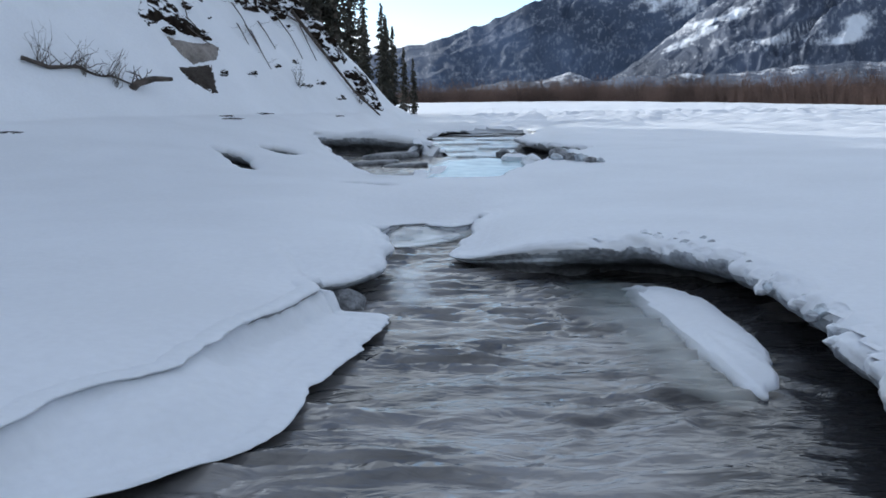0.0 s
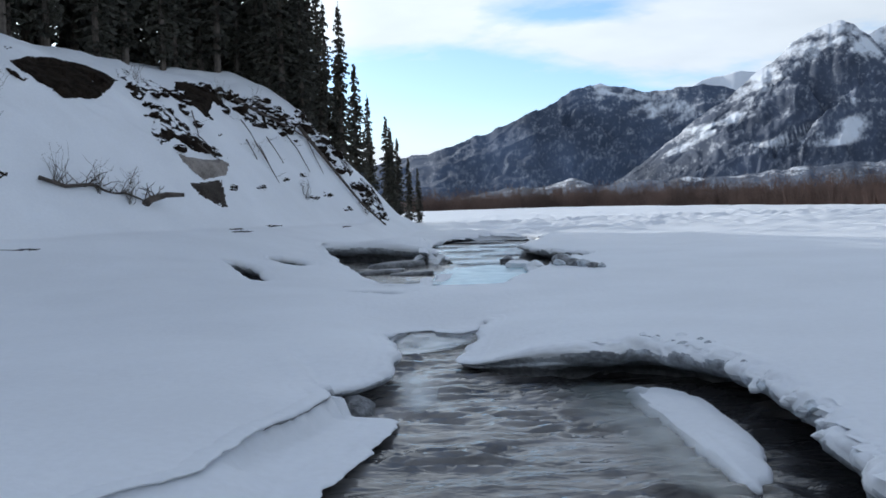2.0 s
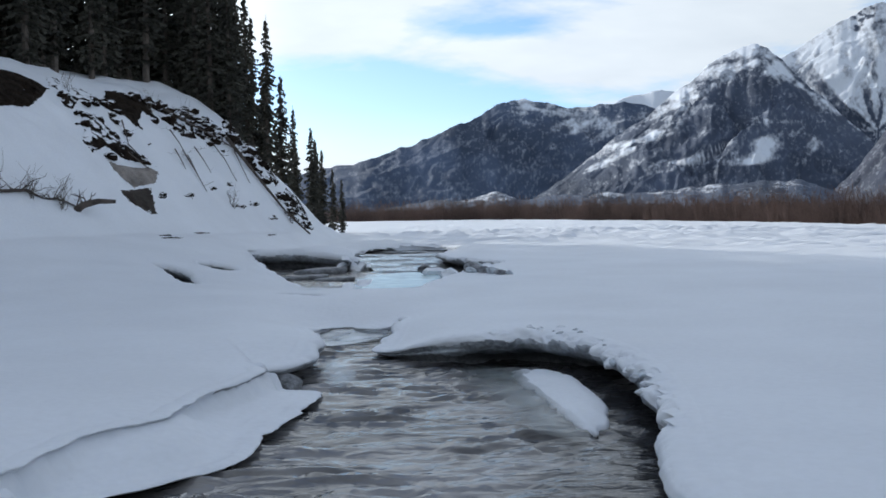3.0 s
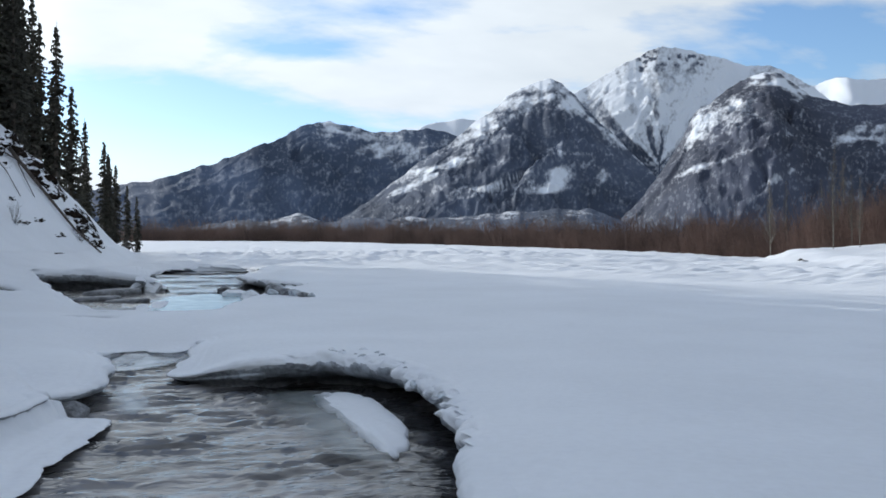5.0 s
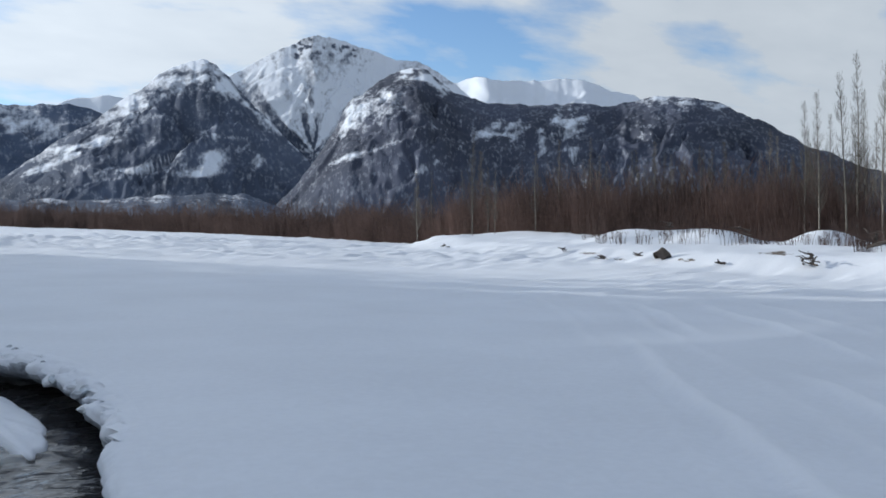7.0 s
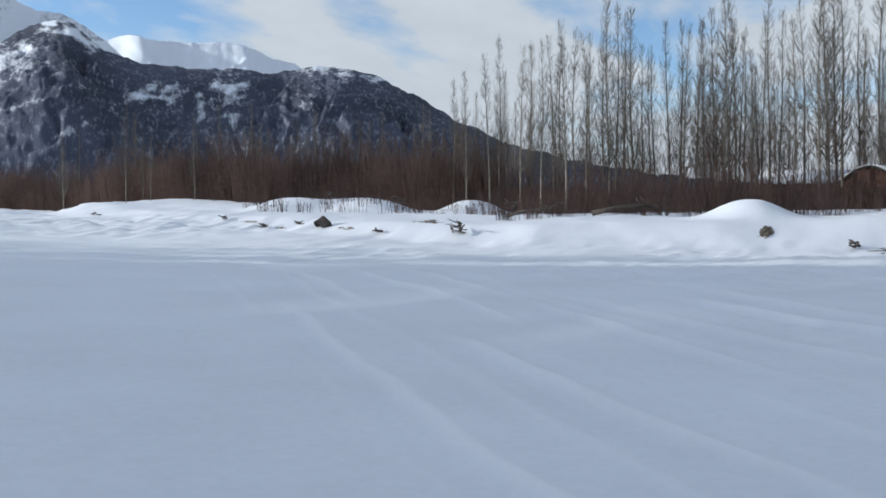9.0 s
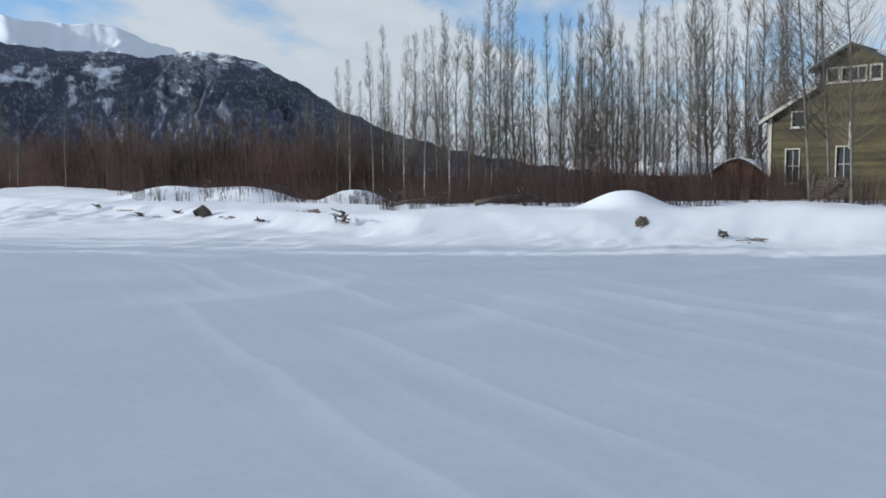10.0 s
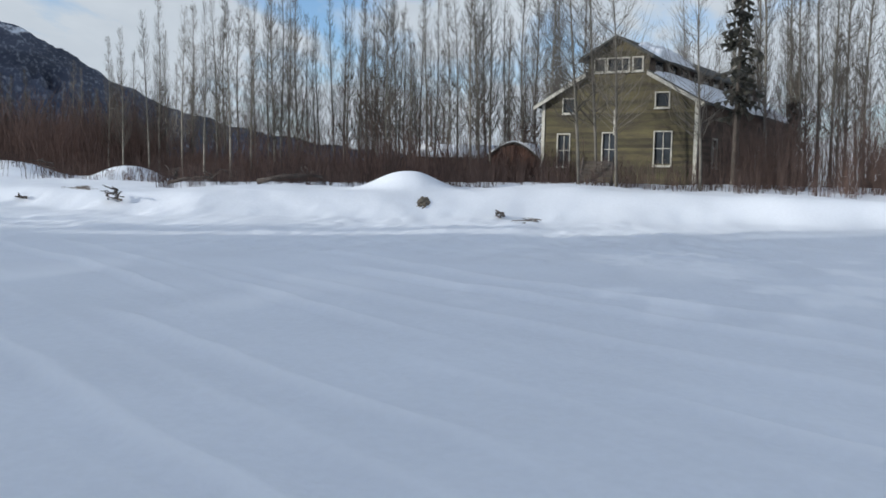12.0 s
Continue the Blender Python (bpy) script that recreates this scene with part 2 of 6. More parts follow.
def open_water(x, y):
    d = np.full(np.shape(x), 1e9)
    for poly in WATERS:
        d = np.minimum(d, seg_distance(x, y, poly, True))
    return d


def sled_tracks(x, y):
    """Ridges of pressed snow beside old sled tracks, 0 to about 1."""
    q = 0.78 * x - 0.62 * y
    total = 0.0
    for at, high, wide, skew in ((1.95, 0.3, 0.13, 0.0), (2.4, 1.0, 0.20, 0.01), (3.3, 0.45, 0.16, 0.05), (4.05, 0.9, 0.20, 0.0), (4.7, 0.2, 0.15, 0.0), (5.5, 1.0, 0.18, 0.03), (6.6, 1.0, 0.17, 0.06), (7.1, 0.3, 0.22, 0.06), (8.3, 0.5, 0.30, 0.0), (10.2, 0.8, 0.30, 0.0), (11.6, 0.7, 0.35, 0.0)):
        wide = 0.7 * wide
        side = q - at - skew * (x - 9) + 0.22 * (2 * vnoise(x * 0.2 + at, y * 0.2, 16) - 1)
        side = side + 0.05 * (2 * vnoise(x * 1.1 + at, y * 1.1, 15) - 1)
        total = total + high * (np.exp(-((side / wide) ** 2)) - 0.35 * np.exp(-(((side + 1.7 * wide) / (0.8 * wide)) ** 2))) * smooth(0.25, 0.75, vnoise(x * 0.22 + 3 * at, y * 0.22, 18) + 0.15)
    return total * smooth(3.5, 5, x) * smooth(24, 17, x) * smooth(-4, -2, y) * smooth(26, 18, y)


def trampled(x, y):
    """Where sleds and boots have churned the snow before the house, 0 to 1."""
    return smooth(11, 16, x) * smooth(33, 27, x) * smooth(6, 1, y) * smooth(-16, -10, y) * smooth(0.3, 0.6, vnoise(x * 0.22 + 4, y * 0.35, 62))


def snow_height(x, y, edge=True):
    """Height of the snow over the plain, the terrace and the wooded hill."""
    x, y = np.asarray(x, float), np.asarray(y, float)
    along = np.maximum(y - 0.9 * np.maximum(x - 30, 0), np.minimum(y, 40))
    z = np.interp(along, [-4800, -60, 0, 20, 30, 45, 60, 75, 120, 220, 420, 900, 4800], [-1, 0.4, 0.62, 0.7, 0.98, 1.42, 1.8, 2.15, 3.4, 5.7, 8.0, 14, 30])
    # soft drifts, old tracks and lumps of wind-packed snow
    z = z + 0.10 * fbm(x * 0.11, y * 0.11, 3, 3) + 0.035 * fbm(x * 0.5, y * 0.5, 3, 7)
    lit = smooth(12, 26, x) * smooth(60, 20, y)
    z = z + 0.09 * lit * fbm(x * 0.16 + 3, y * 0.6, 3, 11)
    z = z + 0.07 * smooth(18, 24, x) * smooth(38, 33, x) * smooth(20, 10, y) * np.abs(fbm(x * 0.9, y * 1.1, 3, 19))
    z = z + 0.075 * trampled(x, y) * np.abs(fbm(x * 1.2 + 0.4 * y, y * 1.7, 3, 59))
    far = smooth(40, 70, y)
    z = z + far * 0.22 * fbm(x * 0.12, y * 0.25, 4, 13)
    z = z + 0.07 * smooth(19, 23, x) * smooth(34, 31, x) * smooth(30, 20, y) * smooth(-12, -4, y) * np.abs(fbm(x * 0.7 + 0.3 * y, y * 1.4, 3, 57)) * (0.3 + 1.4 * vnoise(x * 0.2, y * 0.2, 58))
    # trodden, wind-broken snow along the sunny shore
    trod = smooth(45, 75, y + 1.2 * np.maximum(x - 8, 0)) * smooth(150, 110, y) * smooth(-4, 2, x)
    z = z + trod * (0.25 * np.abs(fbm(x * 0.45, y * 0.8, 3, 51)) + 0.18 * fbm(x * 1.1, y * 1.6, 2, 52)) * (0.3 + 1.2 * vnoise(x * 0.06, y * 0.12, 53))
    # old sled tracks across the flat
    z = z + 0.07 * sled_tracks(x, y)
    z = z - 0.42 * np.exp(-(((x - 0.2) / 1.2) ** 2 + ((y - 18.8) / 1.7) ** 2))
    z = z - 0.52 * np.exp(-(((x + 0.8) / 2.0) ** 2 + ((y - 23.0) / 2.4) ** 2))
    # low ledge before the fallen-in ice roof
    z = z - 0.50 * np.exp(-(((x + 2.4) / 3.0) ** 2 + ((y - 32.8) / 3.4) ** 2))
    z = z + 0.5 * np.exp(-(((x + 2.6) / 3.6) ** 2 + ((y - 45.8) / 3.0) ** 2))
    # the left field climbs to the hill
    creek = np.interp(y, [-10, 8, 20, 30, 45, 75], [-6, -2, -1.5, -0.8, -4, -2])
    d_hill = seg_distance(x, y, HILL_FOOT, False)
    left = smooth(0, 1, (creek - x) / np.maximum(creek - x + np.maximum(-d_hill, 0), 0.5)) * (x < creek)
    up = np.interp(y, [0, 20, 38, 52, 62, 75], [0.9, 1.1, 1.35, 1.1, 1.0, 1.0])
    z = z + left * up * np.where(d_hill > 0, 1, smooth(-14, 0, d_hill))
    # the hill: steep bank, rounded brow, wooded top
    inside = np.maximum(d_hill, 0)
    top = np.interp(y, [-40, 20, 40, 50, 58, 66, 72, 78, 110], [12.2, 12.0, 11.4, 10.8, 10.2, 10.5, 7.0, 2.2, 5.0])
    run = np.interp(y, [20, 45, 60, 75], [10.5, 10, 7.6, 4.6])
    hill = top * (1 - np.exp(-1.25 * (inside / run) ** 1.35 * 1.25))
    rough = smooth(0.5, 4, inside) * (0.45 * fbm(x * 0.35, y * 0.35, 3, 21) + 0.16 * fbm(x * 1.3, y * 1.3, 3, 23))
    z = z + hill + rough + 0.04 * inside * smooth(10, 30, inside)
    # the terrace on the house's side
    d_bank = seg_distance(x, y, BANK_FOOT, False)
    z = z + 0.30 * smooth(-6, 1.5, d_bank) * smooth(70, 40, y)
    b = np.maximum(d_bank + 0.9 * fbm(x * 0.18, y * 0.18, 2, 31), 0)
    rise = smooth(0, 3, b) * 0.05 + smooth(1.6, 5.4, b) * 0.67 + smooth(6, 13, b) * 0.28
    level = np.interp(y, [-40, 4, 14, 22, 40, 60, 95], [2.5, 2.5, 2.25, 2.08, 2.25, 3.0, 3.7])
    lumps = smooth(0, 3, b) * (0.11 * fbm(x * 0.22, y * 0.22, 3, 33) + 0.05 * fbm(x * 0.8, y * 0.8, 2, 35))
    for mx, my, r, h in MOUNDS:
        lumps = lumps + h * np.exp(-(((x - mx) ** 2 + (y - my) ** 2) / r**2) ** 1.3)
    z = np.where(b > 0, z + rise * (np.maximum(level, z) - z) + lumps, z)
    if edge:
        d = open_water(x, y)
        z = z - 0.10 * np.exp(-np.maximum(d, 0) / 0.28) * smooth(80, 60, y)
        z = z - 0.32 * np.exp(-np.maximum(d, 0) / 1.3) * smooth(46, 52, y) * smooth(95, 80, y)
        # the low slab in front of the crack
        c = seg_distance(x, y, CRACK, False)
        slab = smooth(0.0, 0.07, -c + 0.04 * fbm(x * 2.2, y * 2.2, 2, 41)) * (y < 15.2) * (y > 4.5) * (x < 0.5) * (x > -8)
        z = z - 0.26 * np.exp(-np.maximum(c, 0) / 1.3) * smooth(17.5, 15.5, y) * smooth(3, 5, y) * (x < 0.5) * smooth(-14, -9, x)
        low = np.minimum(0.09 + 0.25 * smooth(0.0, 1.4, d) + 0.02 * fbm(x, y, 2, 43), z - 0.05)
        sunk = np.maximum(0.2 + 0.8 * smooth(-0.2, 0.3, fbm(x * 0.5 + 2, y * 0.5, 2, 45)), smooth(1.1, 0.2, d))
        z = z + slab * sunk * (np.minimum(low, z) - z)
    return z


MOUNDS = [(42.5, 38.8, 2.6, 0.75), (45.5, 35.4, 2.4, 0.7), (44.6, 27.5, 1.7, 0.75), (38.95, 10.9, 1.6, 0.8), (43, 33, 2.0, 0.5), (41, 4.5, 3.0, 0.3)]


# ---------- building helpers ----------
def mesh_of(name, verts, faces, mats, slots=None, shade=False):
    me = bpy.data.meshes.new(name)
    me.from_pydata([tuple(v) for v in verts], [], faces)
    for m in mats if isinstance(mats, (list, tuple)) else [mats]:
        me.materials.append(m)
    if slots is not None:
        me.polygons.foreach_set("material_index", np.asarray(slots, dtype=np.int32))
    if shade:
        me.polygons.foreach_set("use_smooth", np.ones(len(me.polygons), dtype=bool))
    me.update()
    return me


def part(name, data, mat, parent, label="", shade=False, at=None):
    """One mesh object under a thing. data: (verts, faces), a bmesh or a mesh."""
    if isinstance(data, tuple):
        me = mesh_of(name, data[0], data[1], mat, shade=shade)
    elif isinstance(data, bmesh.types.BMesh):
        me = bpy.data.meshes.new(name)
        data.to_mesh(me)
        data.free()
        me.materials.append(mat)
        if shade:
            me.polygons.foreach_set("use_smooth", np.ones(len(me.polygons), dtype=bool))
    else:
        me = data
    ob = new(name, me)
    ob.parent = parent
    if at is not None:
        ob.matrix_basis = at
    if label:
        ob["label"] = label
    return ob


def tube(verts, faces, path, radii, sides=5, cap=True):
    """Adds a tapered tube along a path to verts and faces."""
    start = len(verts)
    path = [Vector(p) for p in path]
    for k, p in enumerate(path):
        d = (path[min(k + 1, len(path) - 1)] - path[max(k - 1, 0)])
        d = d.normalized() if d.length > 1e-9 else Vector((0, 0, 1))
        a = d.cross(Vector((0.31, 0.95, 0.05))).normalized()
        b = d.cross(a)
        for s in range(sides):
            w = 2 * math.pi * s / sides
            verts.append(p + (a * math.cos(w) + b * math.sin(w)) * radii[k])
    for k in range(len(path) - 1):
        for s in range(sides):
            i, j = start + k * sides + s, start + k * sides + (s + 1) % sides
            faces.append((i, j, j + sides, i + sides))
    if cap:
        faces.append(tuple(start + (len(path) - 1) * sides + s for s in range(sides)))
        faces.append(tuple(start + s for s in reversed(range(sides))))


def box(verts, faces, lo, hi, turn=None):
    start = len(verts)
    for z in (lo[2], hi[2]):
        for x, y in ((lo[0], lo[1]), (hi[0], lo[1]), (hi[0], hi[1]), (lo[0], hi[1])):
            v = Vector((x, y, z))
            verts.append(turn @ v if turn else v)
    for f in ((3, 2, 1, 0), (4, 5, 6, 7), (0, 1, 5, 4), (1, 2, 6, 5), (2, 3, 7, 6), (3, 0, 4, 7)):
        faces.append(tuple(start + i for i in f))


def ground_at(x, y):
    return float(snow_height(np.array([x]), np.array([y]))[0])


# ---------- the snow-covered ground ----------
def steps(*spans):
    """Grid lines: (from, to, step) spans, the step growing geometrically where it is given as a pair."""
    out = []
    for a, b, st in spans:
        if isinstance(st, tuple):
            n = int(st[1])
            g = np.geomspace(1, 1 + abs(b - a) / st[0], n) - 1
            g = g / g[-1] * (b - a)
            out += list((a + g) if st[2] > 0 else (b - g[::-1]))
        else:
            out += list(np.arange(a, b, st))
    return np.unique(np.round(out, 4))


gx = steps((-4800, -60, (2.0, 26, -1)), (-60, -16, 0.5), (-16, -9.5, 0.25), (-9.5, -6, 0.13), (-6, 6, 0.11), (6, 18, 0.14), (18, 36, 0.2), (36, 60, 0.4), (60, 110, 1.2), (110, 4800, (2.5, 26, 1)))
gy = steps((-4800, -12, (1.5, 24, -1)), (-12, -4, 0.5), (-4, 4, 0.15), (4, 24, 0.11), (24, 30, 0.2), (30, 40, 0.13), (40, 52, 0.2), (52, 90, 0.4), (90, 240, 1.5), (240, 4800, (4, 26, 1)))
XX, YY = np.meshgrid(gx, gy)
ZZ = snow_height(XX, YY)
DD = np.full(XX.shape, 1e9)
near = (np.abs(XX) < 14) & (YY > -14) & (YY < 80)
DD[near] = open_water(XX[near], YY[near])
# cells over open water are left out
ny, nx = XX.shape
index = np.arange(nx * ny).reshape(ny, nx)
keep = ~((DD[:-1, :-1] < 0.2) & (DD[1:, :-1] < 0.2) & (DD[:-1, 1:] < 0.2) & (DD[1:, 1:] < 0.2))
quads = np.stack([index[:-1, :-1], index[:-1, 1:], index[1:, 1:], index[1:, :-1]], -1)[keep]
me = bpy.data.meshes.new("ground")
me.vertices.add(nx * ny)
me.vertices.foreach_set("co", np.stack([XX, YY, ZZ], -1).ravel())
me.loops.add(quads.size)
me.loops.foreach_set("vertex_index", quads.ravel().astype(np.int32))
me.polygons.add(len(quads))
me.polygons.foreach_set("loop_start", np.arange(0, quads.size, 4, dtype=np.int32))
me.polygons.foreach_set("use_smooth", np.ones(len(quads), dtype=bool))
me.materials.append(SNOW)
me.update(calc_edges=True)
# sun dapples painted as whiter snow on the flat, besides the paler tracks
sun_flecks = np.clip(sled_tracks(XX, YY), 0, 1) * 0.65 + 0.9 * smooth(-0.05, 0.45, fbm(XX * 0.13 + 5, YY * 0.35, 3, 61)) * smooth(8, 12, XX) * smooth(26, 20, XX) * smooth(-8, -2, YY) * smooth(14, 9, YY)
# the sunlit patch before the house is whitened in too
sun_flecks = sun_flecks + 0.9 * trampled(XX, YY) * smooth(-0.1, 0.35, fbm(XX * 0.5, YY * 1.1, 3, 63))
me.attributes.new("packed_sunlit", "FLOAT", "POINT").data.foreach_set("value", np.clip(sun_flecks, 0, 1).ravel())
ground = tagged(new("ground", me), "deep smooth snow over river flats, bank and hill", "snow ground", kind="structure")


def snow_edge(name, poly, lip=0.22, under=0.9, step=0.12, rough=0.05, seed=0):
    """The overhanging rim of snow and ice round a stretch of open water."""
    pts = [np.array(p) for p in poly]
    line = []
    for a, b in zip(pts, pts[1:] + pts[:1]):
        n = max(1, int(np.linalg.norm(b - a) / step))
        line += [a + (b - a) * k / n for k in range(n)]
    line = np.array(line)
    ahead = np.roll(line, -4, 0) - np.roll(line, 4, 0) + np.roll(line, -2, 0) - np.roll(line, 2, 0)
    ahead /= np.linalg.norm(ahead, axis=1, keepdims=True) + 1e-9
    out = np.stack([ahead[:, 1], -ahead[:, 0]], 1)
    area = np.sum(line[:, 0] * np.roll(line[:, 1], -1) - np.roll(line[:, 0], -1) * line[:, 1])
    if area < 0:
        out = -out
    s = np.arange(len(line)) * step
    jag = rough * (fbm(s * 1.7, s * 0 + seed, 3, seed) * 1.6 + fbm(s * 6, s * 0, 2, seed + 3) * 0.2)
    crumbly = smooth(1.2, 2.2, line[:, 0]) * smooth(8.0, 9.5, line[:, 1]) * smooth(18.5, 17.5, line[:, 1]) + smooth(2.6, 3.6, line[:, 0]) * smooth(34, 36, line[:, 1]) * smooth(43, 41, line[:, 1])
    jag = jag * np.where((line[:, 0] > 1.5) & (line[:, 1] < 9.5), 0.6, 1.0) * (1 + 0.5 * crumbly) + crumbly * 0.17 * fbm(s * 1.6, s * 0, 3, seed + 13)
    tuck = 1 - 0.9 * smooth(18.0, 19.6, line[:, 1]) * smooth(27, 25, line[:, 1])
    tuck = tuck * (1 - 0.75 * smooth(1.9, 1.0, line[:, 0]) * smooth(15.0, 15.6, line[:, 1]) * smooth(19, 18, line[:, 1]) * (line[:, 0] > -0.6))
    jag = np.clip(jag, -0.1 - 0.12 * crumbly, 0.09 + 0.06 * crumbly)
    other = [p for p in WATERS if p is not poly]
    hidden = np.zeros(len(line), bool)
    for p in other:
        hidden |= seg_distance(line[:, 0], line[:, 1], p, True) < -0.15
    level = water_level(line[:, 1])
    back = line + out * 0.3
    crown = np.maximum(snow_height(back[:, 0], back[:, 1]), level + 0.08) + 0.012
    thick_ = np.clip(crown - level, 0.08, 0.9) * np.where(line[:, 1] > 56, 0.25 + 0.75 * smooth(0.0, 0.35, fbm(s * 0.35, s * 0 + 2, 2, seed + 41)), 1.0)
    laps = (tuck < 0.6) & (line[:, 1] > 18.3)
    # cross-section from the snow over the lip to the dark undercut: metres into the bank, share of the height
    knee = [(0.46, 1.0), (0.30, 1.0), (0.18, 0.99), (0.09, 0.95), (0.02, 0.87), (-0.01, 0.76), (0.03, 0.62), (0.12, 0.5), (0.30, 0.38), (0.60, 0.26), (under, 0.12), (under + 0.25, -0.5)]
    at = np.linspace(0, len(knee) - 1, 34)
    offs = np.interp(at, range(len(knee)), [q[0] for q in knee])
    share = np.interp(at, range(len(knee)), [q[1] for q in knee])
    run = np.concatenate([[0], np.cumsum(np.hypot(np.diff(offs), np.diff(share) * 0.6))])
    rows = []
    for off, sh, way_, knee_at in zip(offs, share, run, at):
        free = smooth(0.4, 2.2, knee_at) * smooth(11.0, 9.5, knee_at)
        edge_wave = smooth(0.6, 3.0, knee_at)
        lump = fbm(s * 1.9, s * 0 + way_ * 1.9, 3, seed + 19) * 0.085 + fbm(s * 6.0, s * 0 + way_ * 6.0, 3, seed + 23) * 0.05
        block = np.round(fbm(s * 3.2, s * 0 + way_ * 3.2, 2, seed + 29) * 2.0) / 2.0 * 0.05
        push = free * ((0.25 + 1.0 * crumbly) * lump + crumbly * block)
        tuck_ = np.where(off > 0.15 and knee_at > 6, tuck, 1.0)
        p = line + out * (jag * edge_wave + off * tuck_ - push * (0.4 + 0.6 * smooth(2.5, 4.5, knee_at)))[:, None]
        if knee_at < 2.6:
            z = np.maximum(snow_height(p[:, 0], p[:, 1]), level + 0.06) + (0.003 + 0.004 * knee_at if knee_at > 0.2 else -0.012)
            z = z * (1 - smooth(1.0, 2.6, knee_at)) + (level + thick_ * sh) * smooth(1.0, 2.6, knee_at)
        else:
            z = level + thick_ * sh
        z = z + push * 0.9 * smooth(11.0, 8.0, knee_at) * (1 - 0.5 * smooth(4.5, 6.5, knee_at))
        rows.append((p, z))
    seam = fbm(s * 1.5, s * 0 + 8, 3, seed + 31) * 1.2
    n = len(line)
    verts = [(p[i, 0], p[i, 1], z[i]) for p, z in rows for i in range(n)]
    faces, slots = [], []
    for r in range(len(rows) - 1):
        for i in range(n):
            j = (i + 1) % n
            if hidden[i] and hidden[j]:
                continue
            f = (r * n + i, r * n + j, (r + 1) * n + j, (r + 1) * n + i)
            faces.append(f if area < 0 else f[::-1])
            # deepest rows take the darkest ice, which paints the cavity's shade
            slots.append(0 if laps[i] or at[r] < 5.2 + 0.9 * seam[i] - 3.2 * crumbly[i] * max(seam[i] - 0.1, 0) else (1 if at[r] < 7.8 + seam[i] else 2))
    me = mesh_of(name, verts, faces, [SNOW, LIP_ICE, SHADE_GREY_ICE], slots, True)
    return tagged(new(name, me), "overhanging snow rim above grey river ice, undercut shade painted in", "snow bank", kind="structure")


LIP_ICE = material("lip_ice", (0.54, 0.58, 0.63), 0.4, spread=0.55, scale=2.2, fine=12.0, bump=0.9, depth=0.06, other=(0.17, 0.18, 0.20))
# grey ice darkened further by the undercut's shade in its colour
SHADE_GREY_ICE = material("shade_grey_ice", (0.17, 0.175, 0.185), 0.45, spread=0.6, scale=3.0, fine=16.0, bump=0.8, depth=0.05)
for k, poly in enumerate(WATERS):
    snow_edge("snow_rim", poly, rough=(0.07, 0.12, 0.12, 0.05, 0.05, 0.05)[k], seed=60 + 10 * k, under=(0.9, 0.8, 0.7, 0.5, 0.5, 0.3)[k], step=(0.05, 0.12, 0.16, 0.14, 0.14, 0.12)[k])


def snow_step(name, line, seed):
    """The small undercut lip of a crack in the snow slab."""
    pts = [np.array(q, float) for q in line]
    for _ in range(2):
        pts = [pts[0]] + [q for a, b in zip(pts, pts[1:]) for q in (0.75 * a + 0.25 * b, 0.25 * a + 0.75 * b)] + [pts[-1]]
    run = []
    for a, b in zip(pts, pts[1:]):
        n = max(1, int(np.linalg.norm(b - a) / 0.05))
        run += [a + (b - a) * k / n for k in range(n)]
    run = np.array(run)
    s = np.arange(len(run)) * 0.05
    go = np.gradient(run, axis=0)
    go /= np.linalg.norm(go, axis=1, keepdims=True) + 1e-9
    up = np.stack([-go[:, 1], go[:, 0]], 1)
    run = run + up * (0.07 * fbm(s * 1.2, s * 0, 3, seed) + 0.025 * fbm(s * 5.0, s * 0, 2, seed + 1))[:, None] - up * 0.02
    open_up = np.clip(0.35 + 0.9 * fbm(s * 0.5, s * 0 + 4, 3, seed + 2), 0.12, 1.0) * np.clip(np.minimum(s, s[-1] - s + 0.4) * 1.5, 0.05, 1)
    rows = []
    back = run + up * 0.30
    z_top = snow_height(back[:, 0], back[:, 1])
    for off, drop, lift in ((0.34, 0.0, -0.03), (0.24, 0.0, 0.008), (0.10, 0.0, 0.010), (0.02, 0.0, 0.0), (0.0, 0.03, 0.0), (0.03, 0.07, 0.0), (0.08, 0.12, 0.0), (0.12, 0.25, 0.0)):
        q = run + up * off
        rows.append((q, z_top + lift - drop * (0.25 + 0.7 * open_up)))
    n = len(run)
    verts = [(q[i, 0], q[i, 1], z[i]) for q, z in rows for i in range(n)]
    faces, slots = [], []
    for r in range(len(rows) - 1):
        for i in range(n - 1):
            faces.append((r * n + i, r * n + i + 1, (r + 1) * n + i + 1, (r + 1) * n + i))
            # crack face in dark ice where it gapes: its shade is painted
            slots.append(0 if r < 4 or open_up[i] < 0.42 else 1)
    return tagged(new(name, mesh_of(name, verts, faces, [SNOW, SHADE_GREY_ICE], slots, True)), "jagged crack where the snow slab has sunk", "snow bank", kind="structure")


snow_step("snow_rim", CRACK, 51)


